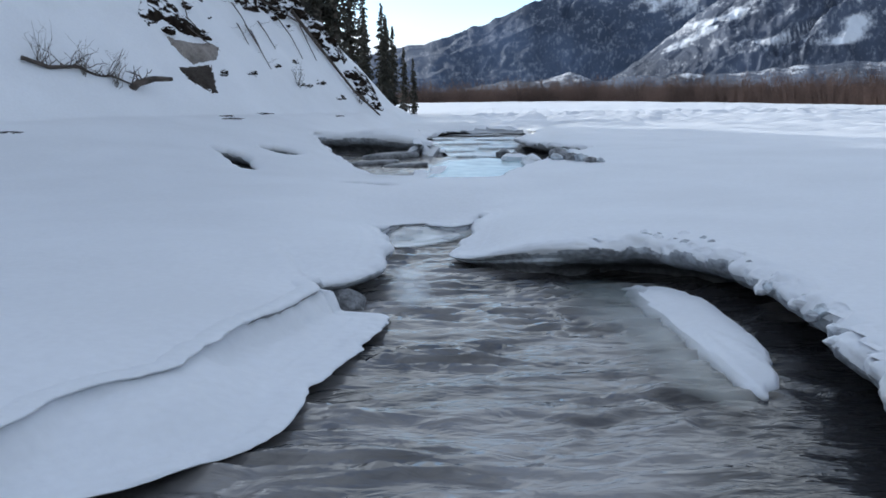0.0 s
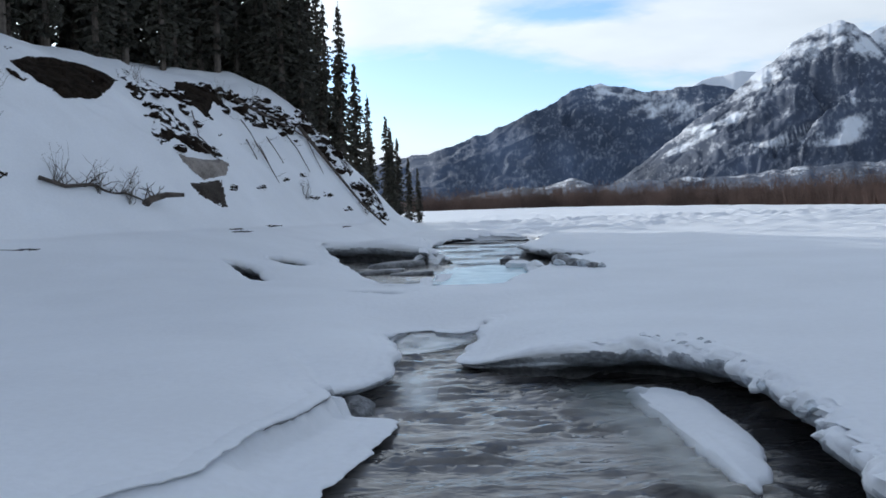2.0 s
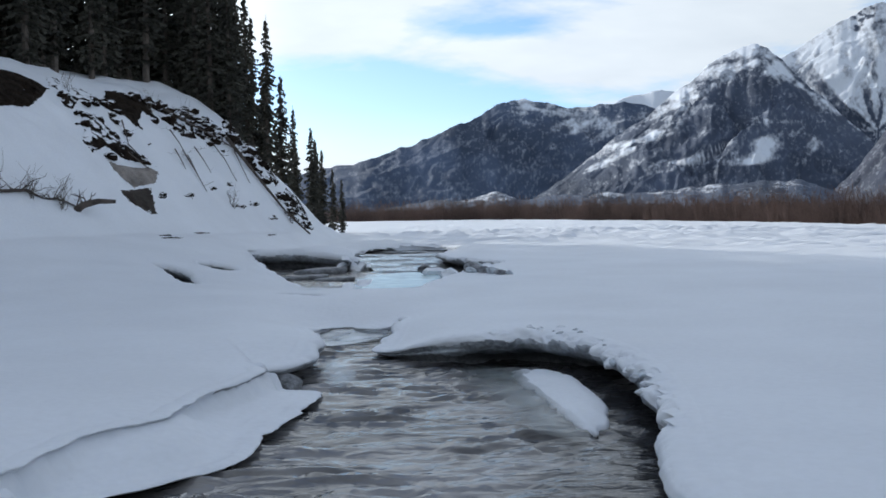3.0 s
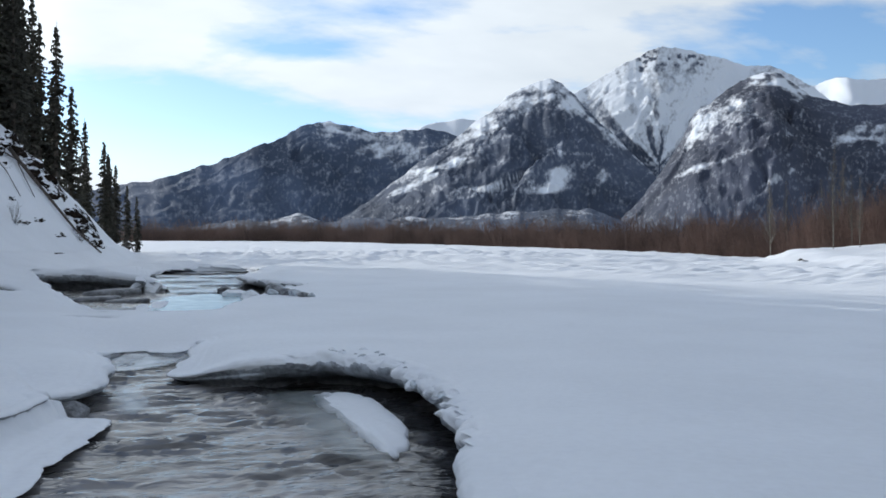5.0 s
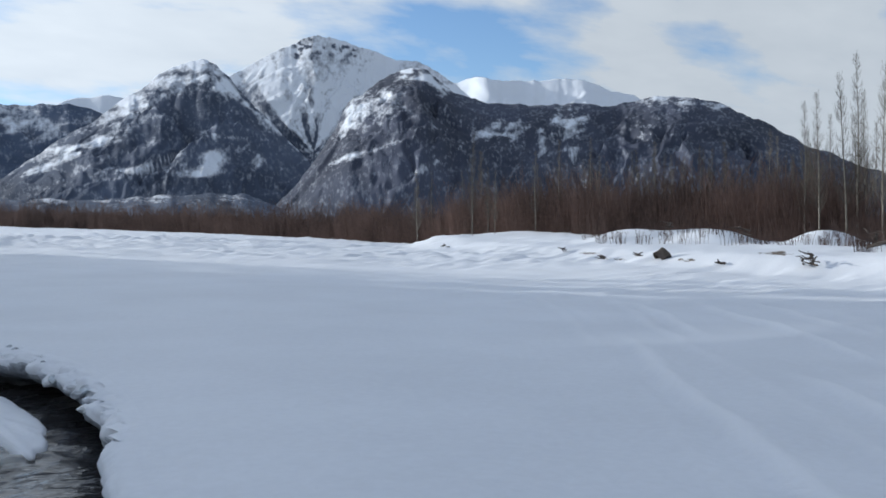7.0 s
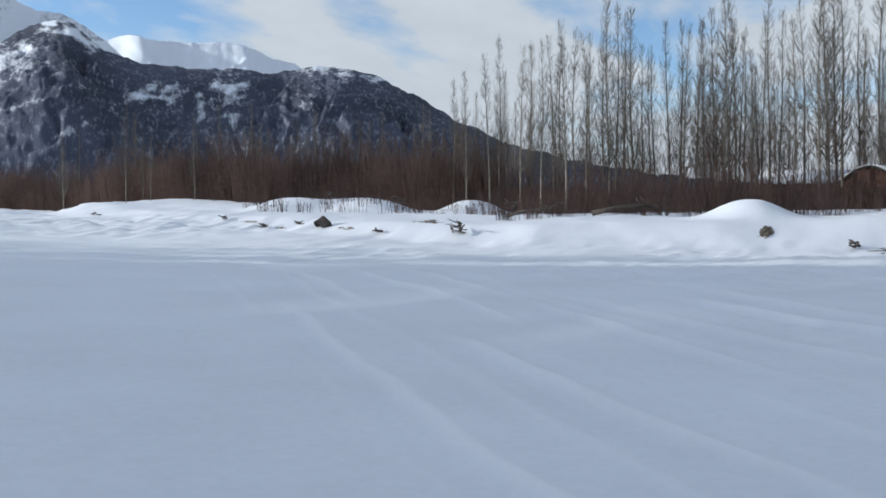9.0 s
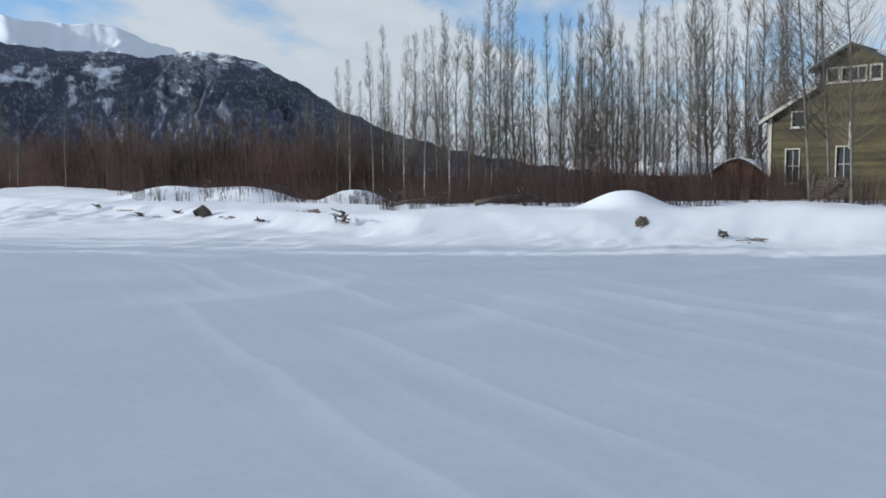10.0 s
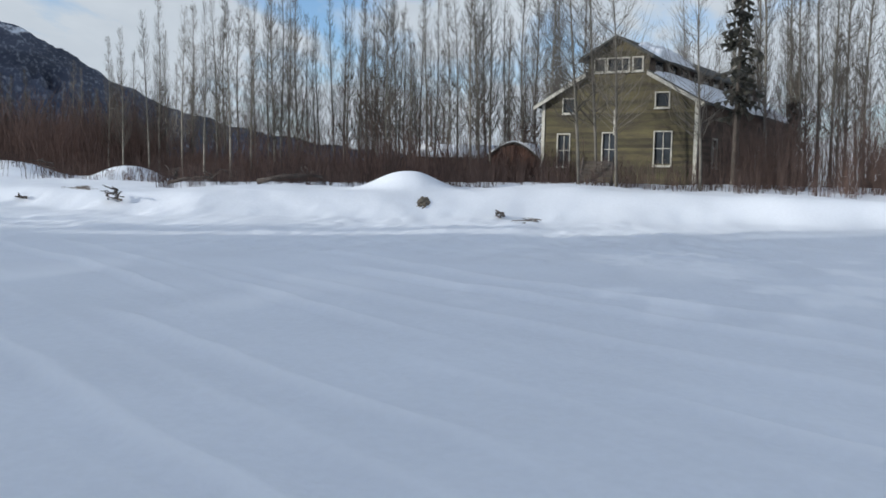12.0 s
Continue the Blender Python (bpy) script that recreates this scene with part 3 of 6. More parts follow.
# ---------- running water ----------
def water_material():
    m = bpy.data.materials.new("creek_water")
    m.use_nodes = True
    n, l = m.node_tree.nodes, m.node_tree.links
    b = n["Principled BSDF"]
    b.inputs["Roughness"].default_value, b.inputs["IOR"].default_value = 0.05, 1.36
    tc, mp = n.new("ShaderNodeTexCoord"), n.new("ShaderNodeMapping")
    mp.inputs["Scale"].default_value = (0.8, 1.9, 1.0)
    l.new(tc.outputs["Object"], mp.inputs[0])
    bed = n.new("ShaderNodeTexNoise")
    bed.inputs["Scale"].default_value, bed.inputs["Detail"].default_value = 0.9, 6
    l.new(tc.outputs["Object"], bed.inputs["Vector"])
    ramp = n.new("ShaderNodeValToRGB")
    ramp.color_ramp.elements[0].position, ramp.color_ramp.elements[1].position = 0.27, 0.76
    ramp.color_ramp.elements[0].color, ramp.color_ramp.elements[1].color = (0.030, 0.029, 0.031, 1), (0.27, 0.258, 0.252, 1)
    # painted dark strip of the bank's reflection: higher values darken the bed
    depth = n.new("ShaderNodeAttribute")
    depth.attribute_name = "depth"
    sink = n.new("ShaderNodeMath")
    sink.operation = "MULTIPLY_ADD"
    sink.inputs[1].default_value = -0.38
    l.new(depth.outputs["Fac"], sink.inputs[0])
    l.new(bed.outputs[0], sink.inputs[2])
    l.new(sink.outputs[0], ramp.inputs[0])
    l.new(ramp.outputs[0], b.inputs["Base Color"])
    heights = []
    for sc, det, dis, amt in ((2.2, 2, 1.4, 1.0), (5.5, 3, 0.8, 0.45)):
        w = n.new("ShaderNodeTexNoise")
        w.inputs["Scale"].default_value, w.inputs["Detail"].default_value, w.inputs["Distortion"].default_value = sc, det, dis
        l.new(mp.outputs[0], w.inputs["Vector"])
        k = n.new("ShaderNodeMath")
        k.operation = "MULTIPLY"
        k.inputs[1].default_value = amt
        l.new(w.outputs[0], k.inputs[0])
        heights.append(k)
    s = n.new("ShaderNodeMath")
    l.new(heights[0].outputs[0], s.inputs[0])
    l.new(heights[1].outputs[0], s.inputs[1])
    bp = n.new("ShaderNodeBump")
    bp.inputs["Strength"].default_value, bp.inputs["Distance"].default_value = 0.4, 0.06
    l.new(s.outputs[0], bp.inputs["Height"])
    l.new(bp.outputs[0], b.inputs["Normal"])
    return m


WATER = water_material()
wx = np.concatenate([np.arange(-11, -3.6, 0.3), np.arange(-3.6, 3.6, 0.055), np.arange(3.6, 9, 0.3)])
wy = np.concatenate([np.arange(-12, 5, 0.5), np.arange(5, 24, 0.055), np.arange(24, 48, 0.13), np.arange(48, 78, 0.3)])
WX, WY = np.meshgrid(wx, wy)
quiet = np.interp(WY, [20, 29], [1.0, 0.35])
sway, drift = 0.8 * fbm(WX * 0.7, WY * 0.7, 2, 97), 0.9 * fbm(WX * 0.9, WY * 0.9, 2, 98)
WZ = water_level(WY) + 0.022 * fbm(WX * 0.6 + WY * 0.3, WY * 1.1, 2, 90) + 0.052 * quiet * fbm(WX * 1.0 + sway, WY * 2.9 + drift, 3, 93)
# riffles: groups of short sharp crests lying across the stream
group = smooth(0.45, 0.72, vnoise(WX * 0.75 + 3, WY * 0.95, 104))
crest = np.clip(1 - 2.6 * np.abs(fbm(WX * 1.3 + sway, WY * 5.0 + 1.3 * drift, 2, 103)), -0.2, 1.0)
WZ = WZ + quiet * (0.010 + 0.050 * group) * crest + 0.012 * quiet * fbm(WX * 4.0, WY * 9.0, 2, 105)
idx = np.arange(WX.size).reshape(WX.shape)
faces = np.stack([idx[:-1, :-1], idx[:-1, 1:], idx[1:, 1:], idx[1:, :-1]], -1).reshape(-1, 4).tolist()
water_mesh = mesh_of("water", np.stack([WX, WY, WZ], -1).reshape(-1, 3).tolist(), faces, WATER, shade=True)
# bank's shade and reflection painted dark along the outer bend; lighter in mid-stream
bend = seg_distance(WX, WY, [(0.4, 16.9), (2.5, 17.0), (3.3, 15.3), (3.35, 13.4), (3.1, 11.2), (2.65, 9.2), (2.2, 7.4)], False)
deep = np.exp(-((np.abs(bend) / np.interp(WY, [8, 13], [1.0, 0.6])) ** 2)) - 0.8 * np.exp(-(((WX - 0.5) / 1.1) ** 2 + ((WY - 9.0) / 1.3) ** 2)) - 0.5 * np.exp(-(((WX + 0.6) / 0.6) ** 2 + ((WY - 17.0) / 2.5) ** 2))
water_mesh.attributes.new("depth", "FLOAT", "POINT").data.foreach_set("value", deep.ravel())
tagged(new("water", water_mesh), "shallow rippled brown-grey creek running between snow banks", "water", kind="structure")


# ---------- mountains ----------
def mountain_material(name, low, high_rock, reach, sprinkle=0.22):
    """Wooded rock under broken snow; the mesh says how much snow lies where. reach: metres to the slope, which sets the size of the trees' pattern."""
    m = bpy.data.materials.new(name)
    m.use_nodes = True
    n, l = m.node_tree.nodes, m.node_tree.links
    b = n["Principled BSDF"]
    b.inputs["Roughness"].default_value, b.inputs["Specular IOR Level"].default_value = 0.9, 0.1
    lie, fall = n.new("ShaderNodeAttribute"), n.new("ShaderNodeAttribute")
    lie.attribute_name, fall.attribute_name = "lie", "snowfall"

    def noise_at(size, detail, rough, stretch=(1, 1, 1)):
        t, mp = n.new("ShaderNodeTexNoise"), n.new("ShaderNodeMapping")
        t.inputs["Scale"].default_value, t.inputs["Detail"].default_value, t.inputs["Roughness"].default_value = 1680 / (size * reach), detail, rough
        mp.inputs["Scale"].default_value = stretch
        l.new(lie.outputs["Vector"], mp.inputs[0])
        l.new(mp.outputs[0], t.inputs["Vector"])
        return t.outputs[0]

    def math_node(op, a, bb):
        k = n.new("ShaderNodeMath")
        k.operation = op
        for s, v in ((0, a), (1, bb)):
            if isinstance(v, (int, float)):
                k.inputs[s].default_value = v
            else:
                l.new(v, k.inputs[s])
        return k.outputs[0]

    def ramp(v, a, bb):
        r = n.new("ShaderNodeMapRange")
        r.inputs[1].default_value, r.inputs[2].default_value = a, bb
        l.new(v, r.inputs[0])
        return r.outputs[0]

    patch, trees, broad = noise_at(22, 4, 0.62), noise_at(6, 3, 0.6, (1.0, 0.55, 1.0)), noise_at(140, 4, 0.55)
    amount = math_node("ADD", fall.outputs["Fac"], math_node("MULTIPLY", math_node("SUBTRACT", patch, 0.5), 1.1))
    amount = math_node("ADD", amount, math_node("MULTIPLY", math_node("SUBTRACT", trees, 0.5), 1.0))
    cover = ramp(amount, 0.20, 0.80)
    dust = math_node("MULTIPLY", ramp(math_node("ADD", trees, math_node("MULTIPLY", math_node("SUBTRACT", patch, 0.5), 0.8)), 0.52, 0.78), sprinkle)
    cover = math_node("MAXIMUM", cover, dust)
    wood = n.new("ShaderNodeMix")
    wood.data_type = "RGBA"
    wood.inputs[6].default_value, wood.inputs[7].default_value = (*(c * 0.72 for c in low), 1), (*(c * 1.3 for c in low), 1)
    l.new(ramp(broad, 0.35, 0.65), wood.inputs[0])
    bare = n.new("ShaderNodeMix")
    bare.data_type = "RGBA"
    l.new(wood.outputs[2], bare.inputs[6])
    bare.inputs[7].default_value = (*high_rock, 1)
    l.new(ramp(fall.outputs["Fac"], 0.15, 0.7), bare.inputs[0])
    final = n.new("ShaderNodeMix")
    final.data_type = "RGBA"
    final.inputs[7].default_value = (0.70, 0.74, 0.80, 1)
    l.new(cover, final.inputs[0])
    l.new(bare.outputs[2], final.inputs[6])
    l.new(final.outputs[2], b.inputs["Base Color"])
    return m


def lodged_snow(az, el, spots):
    """Snow fields: (direction, height in degrees, half length, half width, tilt in degrees, amount)."""
    total = np.zeros(az.shape)
    for a0, e0, da, de, tilt, gain in spots:
        c, s_ = math.cos(radians(tilt)), math.sin(radians(tilt))
        u, w = (az - a0) * c + (el - e0) * s_, (el - e0) * c - (az - a0) * s_
        streak = fbm(u * 1.3 + a0, w * 4.5 + e0, 3, int(a0 * 10))
        total += gain * np.exp(-((u / da) ** 2) - (w / de) ** 2) * np.clip(0.85 + 1.3 * streak, 0.1, 1.7)
    return total


def mountain(name, label, ridge, crest, foot, mat, rows=110, fine=0.12, relief=0.16, seed=0, power=1.0, couloir=None, floor=6.0, snow=None):
    """A massif seen from the valley: ridge gives (degrees right of the way ahead, degrees up) along its crest."""
    az = np.arange(ridge[0][0], ridge[-1][0] + fine, fine)
    el = np.interp(az, [p[0] for p in ridge], [p[1] for p in ridge])
    v = np.concatenate([np.linspace(-0.35, -0.03, 8), np.linspace(0, 1, rows) ** 1.15])
    A, V = np.meshgrid(az, v)
    EL = np.interp(A, az, el)
    jag = fbm(az * 3.1, az * 0 + seed, 4, seed)
    crest_r = crest * (1 + 0.05 * fbm(az * 0.25, az * 0 + 3, 2, seed + 1))
    CR = np.interp(A, az, crest_r)
    rad = CR + (foot - CR) * V
    ridge_z = CR * np.tan(np.radians(EL)) + 2.4 + CR * (0.0014 * np.interp(A, az, jag) + 0.003 * np.interp(A, az, fbm(az * 0.8, az * 0 + 9, 2, seed + 2)))
    down = np.clip(V, 0, 1)
    z = floor + (ridge_z - floor) * (1 - down) ** power
    # spurs and gullies that run down the slope and branch
    warp = 1.3 * fbm(A * 0.35, V * 4.0, 3, seed + 5)
    slant = A + 4.5 * V
    spur = 1 - np.abs(fbm(slant * 0.30 + warp, V * 2.2, 3, seed + 6)) * 2.2
    rill = 1 - np.abs(fbm(A * 0.95 + 2.0 * V + warp * 1.3, V * 6.5, 4, seed + 8)) * 2.0
    grain = fbm(A * 3.4 + warp * 2, V * 12.0, 3, seed + 9)
    shape = np.clip(down * 3.2, 0, 1) * np.clip((1 - down) * 2.6, 0, 1)
    tall = (ridge_z - floor)
    z = z + tall * relief * shape * (1.0 * (spur - 0.45) + 0.30 * (rill - 0.4) + 0.06 * grain)
    z = z + tall * 0.006 * grain * np.clip(1 - down * 0.6, 0, 1) * np.clip(down * 14, 0, 1)
    if couloir:
        for a0, a1, wide, deep, v1 in couloir:
            centre = a0 + (a1 - a0) * np.clip(down / v1, 0, 1.2)
            z = z - tall * deep * np.exp(-((A - centre) / (wide * (1 - 0.45 * np.clip(down / v1, 0, 1)))) ** 2) * np.clip(down * 5, 0, 1) * np.clip((v1 * 1.5 - down) * 4, 0, 1)
    z = np.where(V < 0, ridge_z + (floor - ridge_z) * (-V * 2.0), z)
    z = np.maximum(z, 2.0 - 30 * (V >= 0.999))
    x, y = rad * np.sin(np.radians(A)), rad * np.cos(np.radians(A))
    idx = np.arange(A.size).reshape(A.shape)
    faces = np.stack([idx[:-1, :-1], idx[1:, :-1], idx[1:, 1:], idx[:-1, 1:]], -1).reshape(-1, 4).tolist()
    me = mesh_of(name, np.stack([x, y, z], -1).reshape(-1, 3).tolist(), faces, mat, shade=True)
    # tangential metres, height: where the cover lies on the slope
    lay = np.stack([np.radians(A) * crest, z * 1.15, V * 60 + seed * 37.0], -1)
    me.attributes.new("lie", "FLOAT_VECTOR", "POINT").data.foreach_set("vector", lay.ravel())
    up = np.degrees(np.arctan2(z - 2.4, rad))
    below = np.interp(A, az, el) - up
    fall = snow(A, up, below)
    me.attributes.new("snowfall", "FLOAT", "POINT").data.foreach_set("value", np.clip(fall, 0, 1.6).ravel())
    return tagged(new(name, me), label, "mountain", kind="structure")


# forest tone with the blue of the air between painted in
HAZED_FOREST, ROCK_GREY = (0.064, 0.073, 0.096), (0.17, 0.18, 0.21)
# how the snow lies, from the direction, the height and the depth below the crest, all in degrees
def snow_far(az, el, below):
    return 1.3 - 0.25 * smooth(0.2, 0.8, np.abs(fbm(az * 0.8 + el, el * 0.6, 3, 301)))


def snow_west(az, el, below):
    slant = fbm((az + 1.2 * el) * 0.7, (el - 0.5 * az) * 1.6, 4, 311)
    cap = lodged_snow(az, el, [(9.9, 7.7, 2.2, 0.75, -12, 0.82), (14.0, 6.6, 2.6, 0.9, 8, 0.36), (9.9, 4.9, 0.9, 0.16, 8, 0.45), (3.6, 3.1, 0.7, 0.25, 0, 0.25), (11.8, 6.4, 0.5, 1.2, 35, 0.22)])
    return cap * (0.9 + 0.9 * slant) + 0.22 * smooth(-0.3, 0.5, slant) * smooth(3.0, 6.5, el) * smooth(2, 9, az)


def snow_peak(az, el, below):
    turn, far = np.arctan2(el - 5.0, az - 28.7), np.hypot(el - 5.0, az - 28.7)
    ribs = fbm(turn * 5.5 + 0.25 * fbm(az * 2, el * 2, 2, 322), far * 0.55, 4, 321)
    rocks = smooth(-0.30, 0.35, ribs) * (0.45 + 0.55 * smooth(10.4, 7.4, el))
    crag = smooth(0.05, 0.4, fbm(az * 3.4 + el, el * 4.2 - az, 3, 324)) * np.exp(-((below - 0.4) / 0.7) ** 2) * smooth(25.6, 26.4, az) * smooth(31.8, 30.8, az)
    chute = lodged_snow(az, el, [(29.9, 7.4, 1.9, 0.22, 63, 0.9), (27.6, 6.4, 1.6, 0.14, -45, 0.5)])
    return 0.88 - 0.72 * rocks - 0.75 * crag * smooth(0.35, 0.6, vnoise(az * 1.1, el * 1.1, 326)) + chute - 0.45 * smooth(7.6, 5.4, el) + 0.15 * smooth(30.5, 33, az)


def snow_spur(az, el, below):
    slant = fbm((az + 0.8 * el) * 0.55, (el - 0.42 * az) * 2.4, 4, 331)
    crest = np.exp(-((below / 1.15) ** 2)) * smooth(16.0, 19.5, az) * smooth(24.2, 22.4, az) * (0.10 + 1.3 * vnoise(az * 1.6 + el, el * 2.4, 333))
    face = lodged_snow(az, el, [(18.5, 7.3, 3.0, 0.55, 28, 0.42), (15.8, 5.2, 1.9, 0.30, 20, 0.82), (12.7, 4.4, 1.8, 0.24, 22, 0.70), (13.8, 4.0, 1.6, 0.18, 20, 0.58), (18.6, 3.95, 2.4, 0.34, 6, 0.68), (21.9, 3.9, 1.5, 0.30, 4, 0.85), (20.8, 4.9, 1.0, 0.2, 22, 0.42),
                              (22.9, 6.05, 1.2, 0.24, -5, 0.55), (22.8, 4.75, 0.6, 0.45, 50, 0.8), (25.3, 4.7, 0.5, 0.42, 40, 0.66), (24.6, 8.0, 1.7, 0.16, -42, 0.55), (26.9, 6.1, 1.8, 0.12, -44, 0.45), (20.9, 8.8, 0.9, 0.5, 20, 0.3), (26.6, 3.6, 1.6, 0.2, 10, 0.25), (23.4, 9.1, 1.1, 0.45, -45, 0.6)])
    return (crest + face) * (0.95 + 0.9 * slant) + 0.20 * smooth(-0.2, 0.6, slant)


def snow_shoulder(az, el, below):
    slant = fbm((az + 0.6 * el) * 0.7, (el - 0.5 * az) * 1.7, 4, 341)
    runs = fbm(az * 2.2 + 0.4 * fbm(az, el, 2, 343), el * 0.7, 4, 342)
    cap = lodged_snow(az, el, [(34.6, 10.0, 1.1, 0.5, -4, 0.95), (36.0, 9.3, 1.0, 0.28, -35, 0.6), (33.0, 8.7, 1.7, 0.4, 32, 0.34), (32.6, 7.4, 1.6, 0.7, 30, 0.26), (31.1, 7.6, 1.5, 0.45, 60, 0.60), (31.9, 5.2, 1.3, 0.2, 22, 0.6), (30.4, 4.8, 0.9, 0.18, 28, 0.5), (34.4, 6.3, 1.4, 0.3, 24, 0.34), (35.4, 4.4, 1.4, 0.3, 18, 0.3),
                             (38.8, 6.3, 0.5, 0.2, 15, 0.8), (36.8, 5.2, 1.2, 0.2, 25, 0.35), (50.4, 8.1, 2.6, 0.5, -6, 0.75), (47.6, 3.3, 1.2, 0.4, 25, 0.35)])
    crags = lodged_snow(az, el, [(43.6, 6.9, 1.3, 0.9, 10, 0.70), (42.5, 5.5, 0.5, 0.4, 60, 0.55), (44.2, 5.1, 0.6, 0.5, 80, 0.72), (40.0, 6.6, 1.2, 0.9, 0, 0.40), (48.0, 6.2, 1.4, 0.7, 0, 0.22), (45.1, 3.2, 0.5, 0.3, -30, 0.4)])
    return cap * (0.95 + 0.9 * slant) + crags * (0.8 + 1.1 * runs) + 0.20 * smooth(-0.1, 0.7, slant) * (0.4 + 0.6 * smooth(46, 36, az)) * smooth(2.0, 4.5, el)


def snow_knoll(az, el, below):
    slant = fbm(az * 0.8, el * 2.2, 4, 351)
    return lodged_snow(az, el, [(7.3, 2.3, 1.5, 0.35, 0, 0.85), (4.6, 1.9, 1.5, 0.15, 0, 0.5), (13.8, 2.1, 1.2, 0.2, 0, 0.6), (17.0, 2.2, 1.0, 0.2, 0, 0.5), (19.5, 2.4, 1.6, 0.3, 0, 0.6), (23.3, 2.4, 1.6, 0.3, 0, 0.6)]) * (0.8 + 1.0 * slant)


# wood tones here and below have distance haze painted in as blue
HAZED_FOREST, ROCK_GREY = (0.068, 0.084, 0.122), (0.16, 0.17, 0.20)
mountain("mountain_range", "distant pure white snow ridge behind the wooded shoulder", [(33, 6), (35.5, 8.2), (37, 9.25), (38.1, 9.6), (40, 9.5), (43.8, 9.4), (45.7, 9.1), (48, 8.2), (52, 6)], 4300, 3200,
         mountain_material("far_snow", ROCK_GREY, ROCK_GREY, 4300), seed=3, relief=0.07, rows=60, snow=snow_far)
mountain("mountain_range", "distant snowy ridge between two mountains", [(12, 6), (14.7, 7.6), (15.9, 8.1), (17.1, 8.3), (18.1, 8.0), (22, 6)], 4400, 3600,
         mountain_material("far_ridge", ROCK_GREY, ROCK_GREY, 4400), seed=5, relief=0.08, rows=40, snow=snow_far)
# the far west slope gets the strongest painted haze
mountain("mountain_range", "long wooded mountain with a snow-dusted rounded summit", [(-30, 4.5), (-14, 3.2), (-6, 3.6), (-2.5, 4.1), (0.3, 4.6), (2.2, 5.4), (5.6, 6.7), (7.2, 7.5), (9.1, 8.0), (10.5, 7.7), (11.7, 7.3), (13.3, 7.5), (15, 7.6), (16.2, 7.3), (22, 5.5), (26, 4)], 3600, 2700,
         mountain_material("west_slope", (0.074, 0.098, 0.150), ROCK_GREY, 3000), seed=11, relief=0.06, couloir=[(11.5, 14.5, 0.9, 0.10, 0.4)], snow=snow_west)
mountain("mountain_range", "steep white snow peak with rocky ribs", [(18, 6), (21, 8.6), (24.5, 9.9), (25.6, 10.5), (26.6, 11.0), (27.5, 11.4), (28.7, 12.0), (30, 11.8), (31.2, 11.5), (32.4, 11.0), (33.3, 10.8), (35, 10.5), (36.1, 9.9), (38, 8.5), (41, 6.5)], 3300, 2850,
         mountain_material("white_peak", HAZED_FOREST, ROCK_GREY, 3000), seed=23, relief=0.07, rows=130, fine=0.07, power=0.9, snow=snow_peak)
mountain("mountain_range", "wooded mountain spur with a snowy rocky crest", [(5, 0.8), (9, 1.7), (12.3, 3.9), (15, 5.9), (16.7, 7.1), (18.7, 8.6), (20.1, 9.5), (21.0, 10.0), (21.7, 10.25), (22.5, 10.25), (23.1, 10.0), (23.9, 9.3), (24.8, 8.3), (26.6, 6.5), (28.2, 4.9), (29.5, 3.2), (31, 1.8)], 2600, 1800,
         mountain_material("spur", HAZED_FOREST, ROCK_GREY, 2200), seed=29, relief=0.10, rows=130, fine=0.07, snow=snow_spur)
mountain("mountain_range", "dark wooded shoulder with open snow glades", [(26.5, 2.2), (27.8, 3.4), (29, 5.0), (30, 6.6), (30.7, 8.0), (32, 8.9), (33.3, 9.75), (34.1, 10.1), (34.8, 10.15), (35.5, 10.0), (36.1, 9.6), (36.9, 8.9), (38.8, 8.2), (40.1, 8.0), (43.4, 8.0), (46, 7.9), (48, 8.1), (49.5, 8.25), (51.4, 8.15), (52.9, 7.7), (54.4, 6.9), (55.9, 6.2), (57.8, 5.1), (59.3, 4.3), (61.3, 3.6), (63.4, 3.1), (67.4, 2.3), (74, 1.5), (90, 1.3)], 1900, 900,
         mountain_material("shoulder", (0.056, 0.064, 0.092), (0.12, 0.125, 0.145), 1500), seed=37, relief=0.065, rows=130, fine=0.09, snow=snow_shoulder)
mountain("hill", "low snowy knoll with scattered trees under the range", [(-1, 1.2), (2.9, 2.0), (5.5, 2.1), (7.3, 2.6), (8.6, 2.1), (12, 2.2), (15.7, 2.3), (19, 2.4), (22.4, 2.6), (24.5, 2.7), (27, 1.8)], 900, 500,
         mountain_material("knoll", HAZED_FOREST, (0.08, 0.07, 0.07), 700), seed=41, relief=0.08, rows=40, snow=snow_knoll)


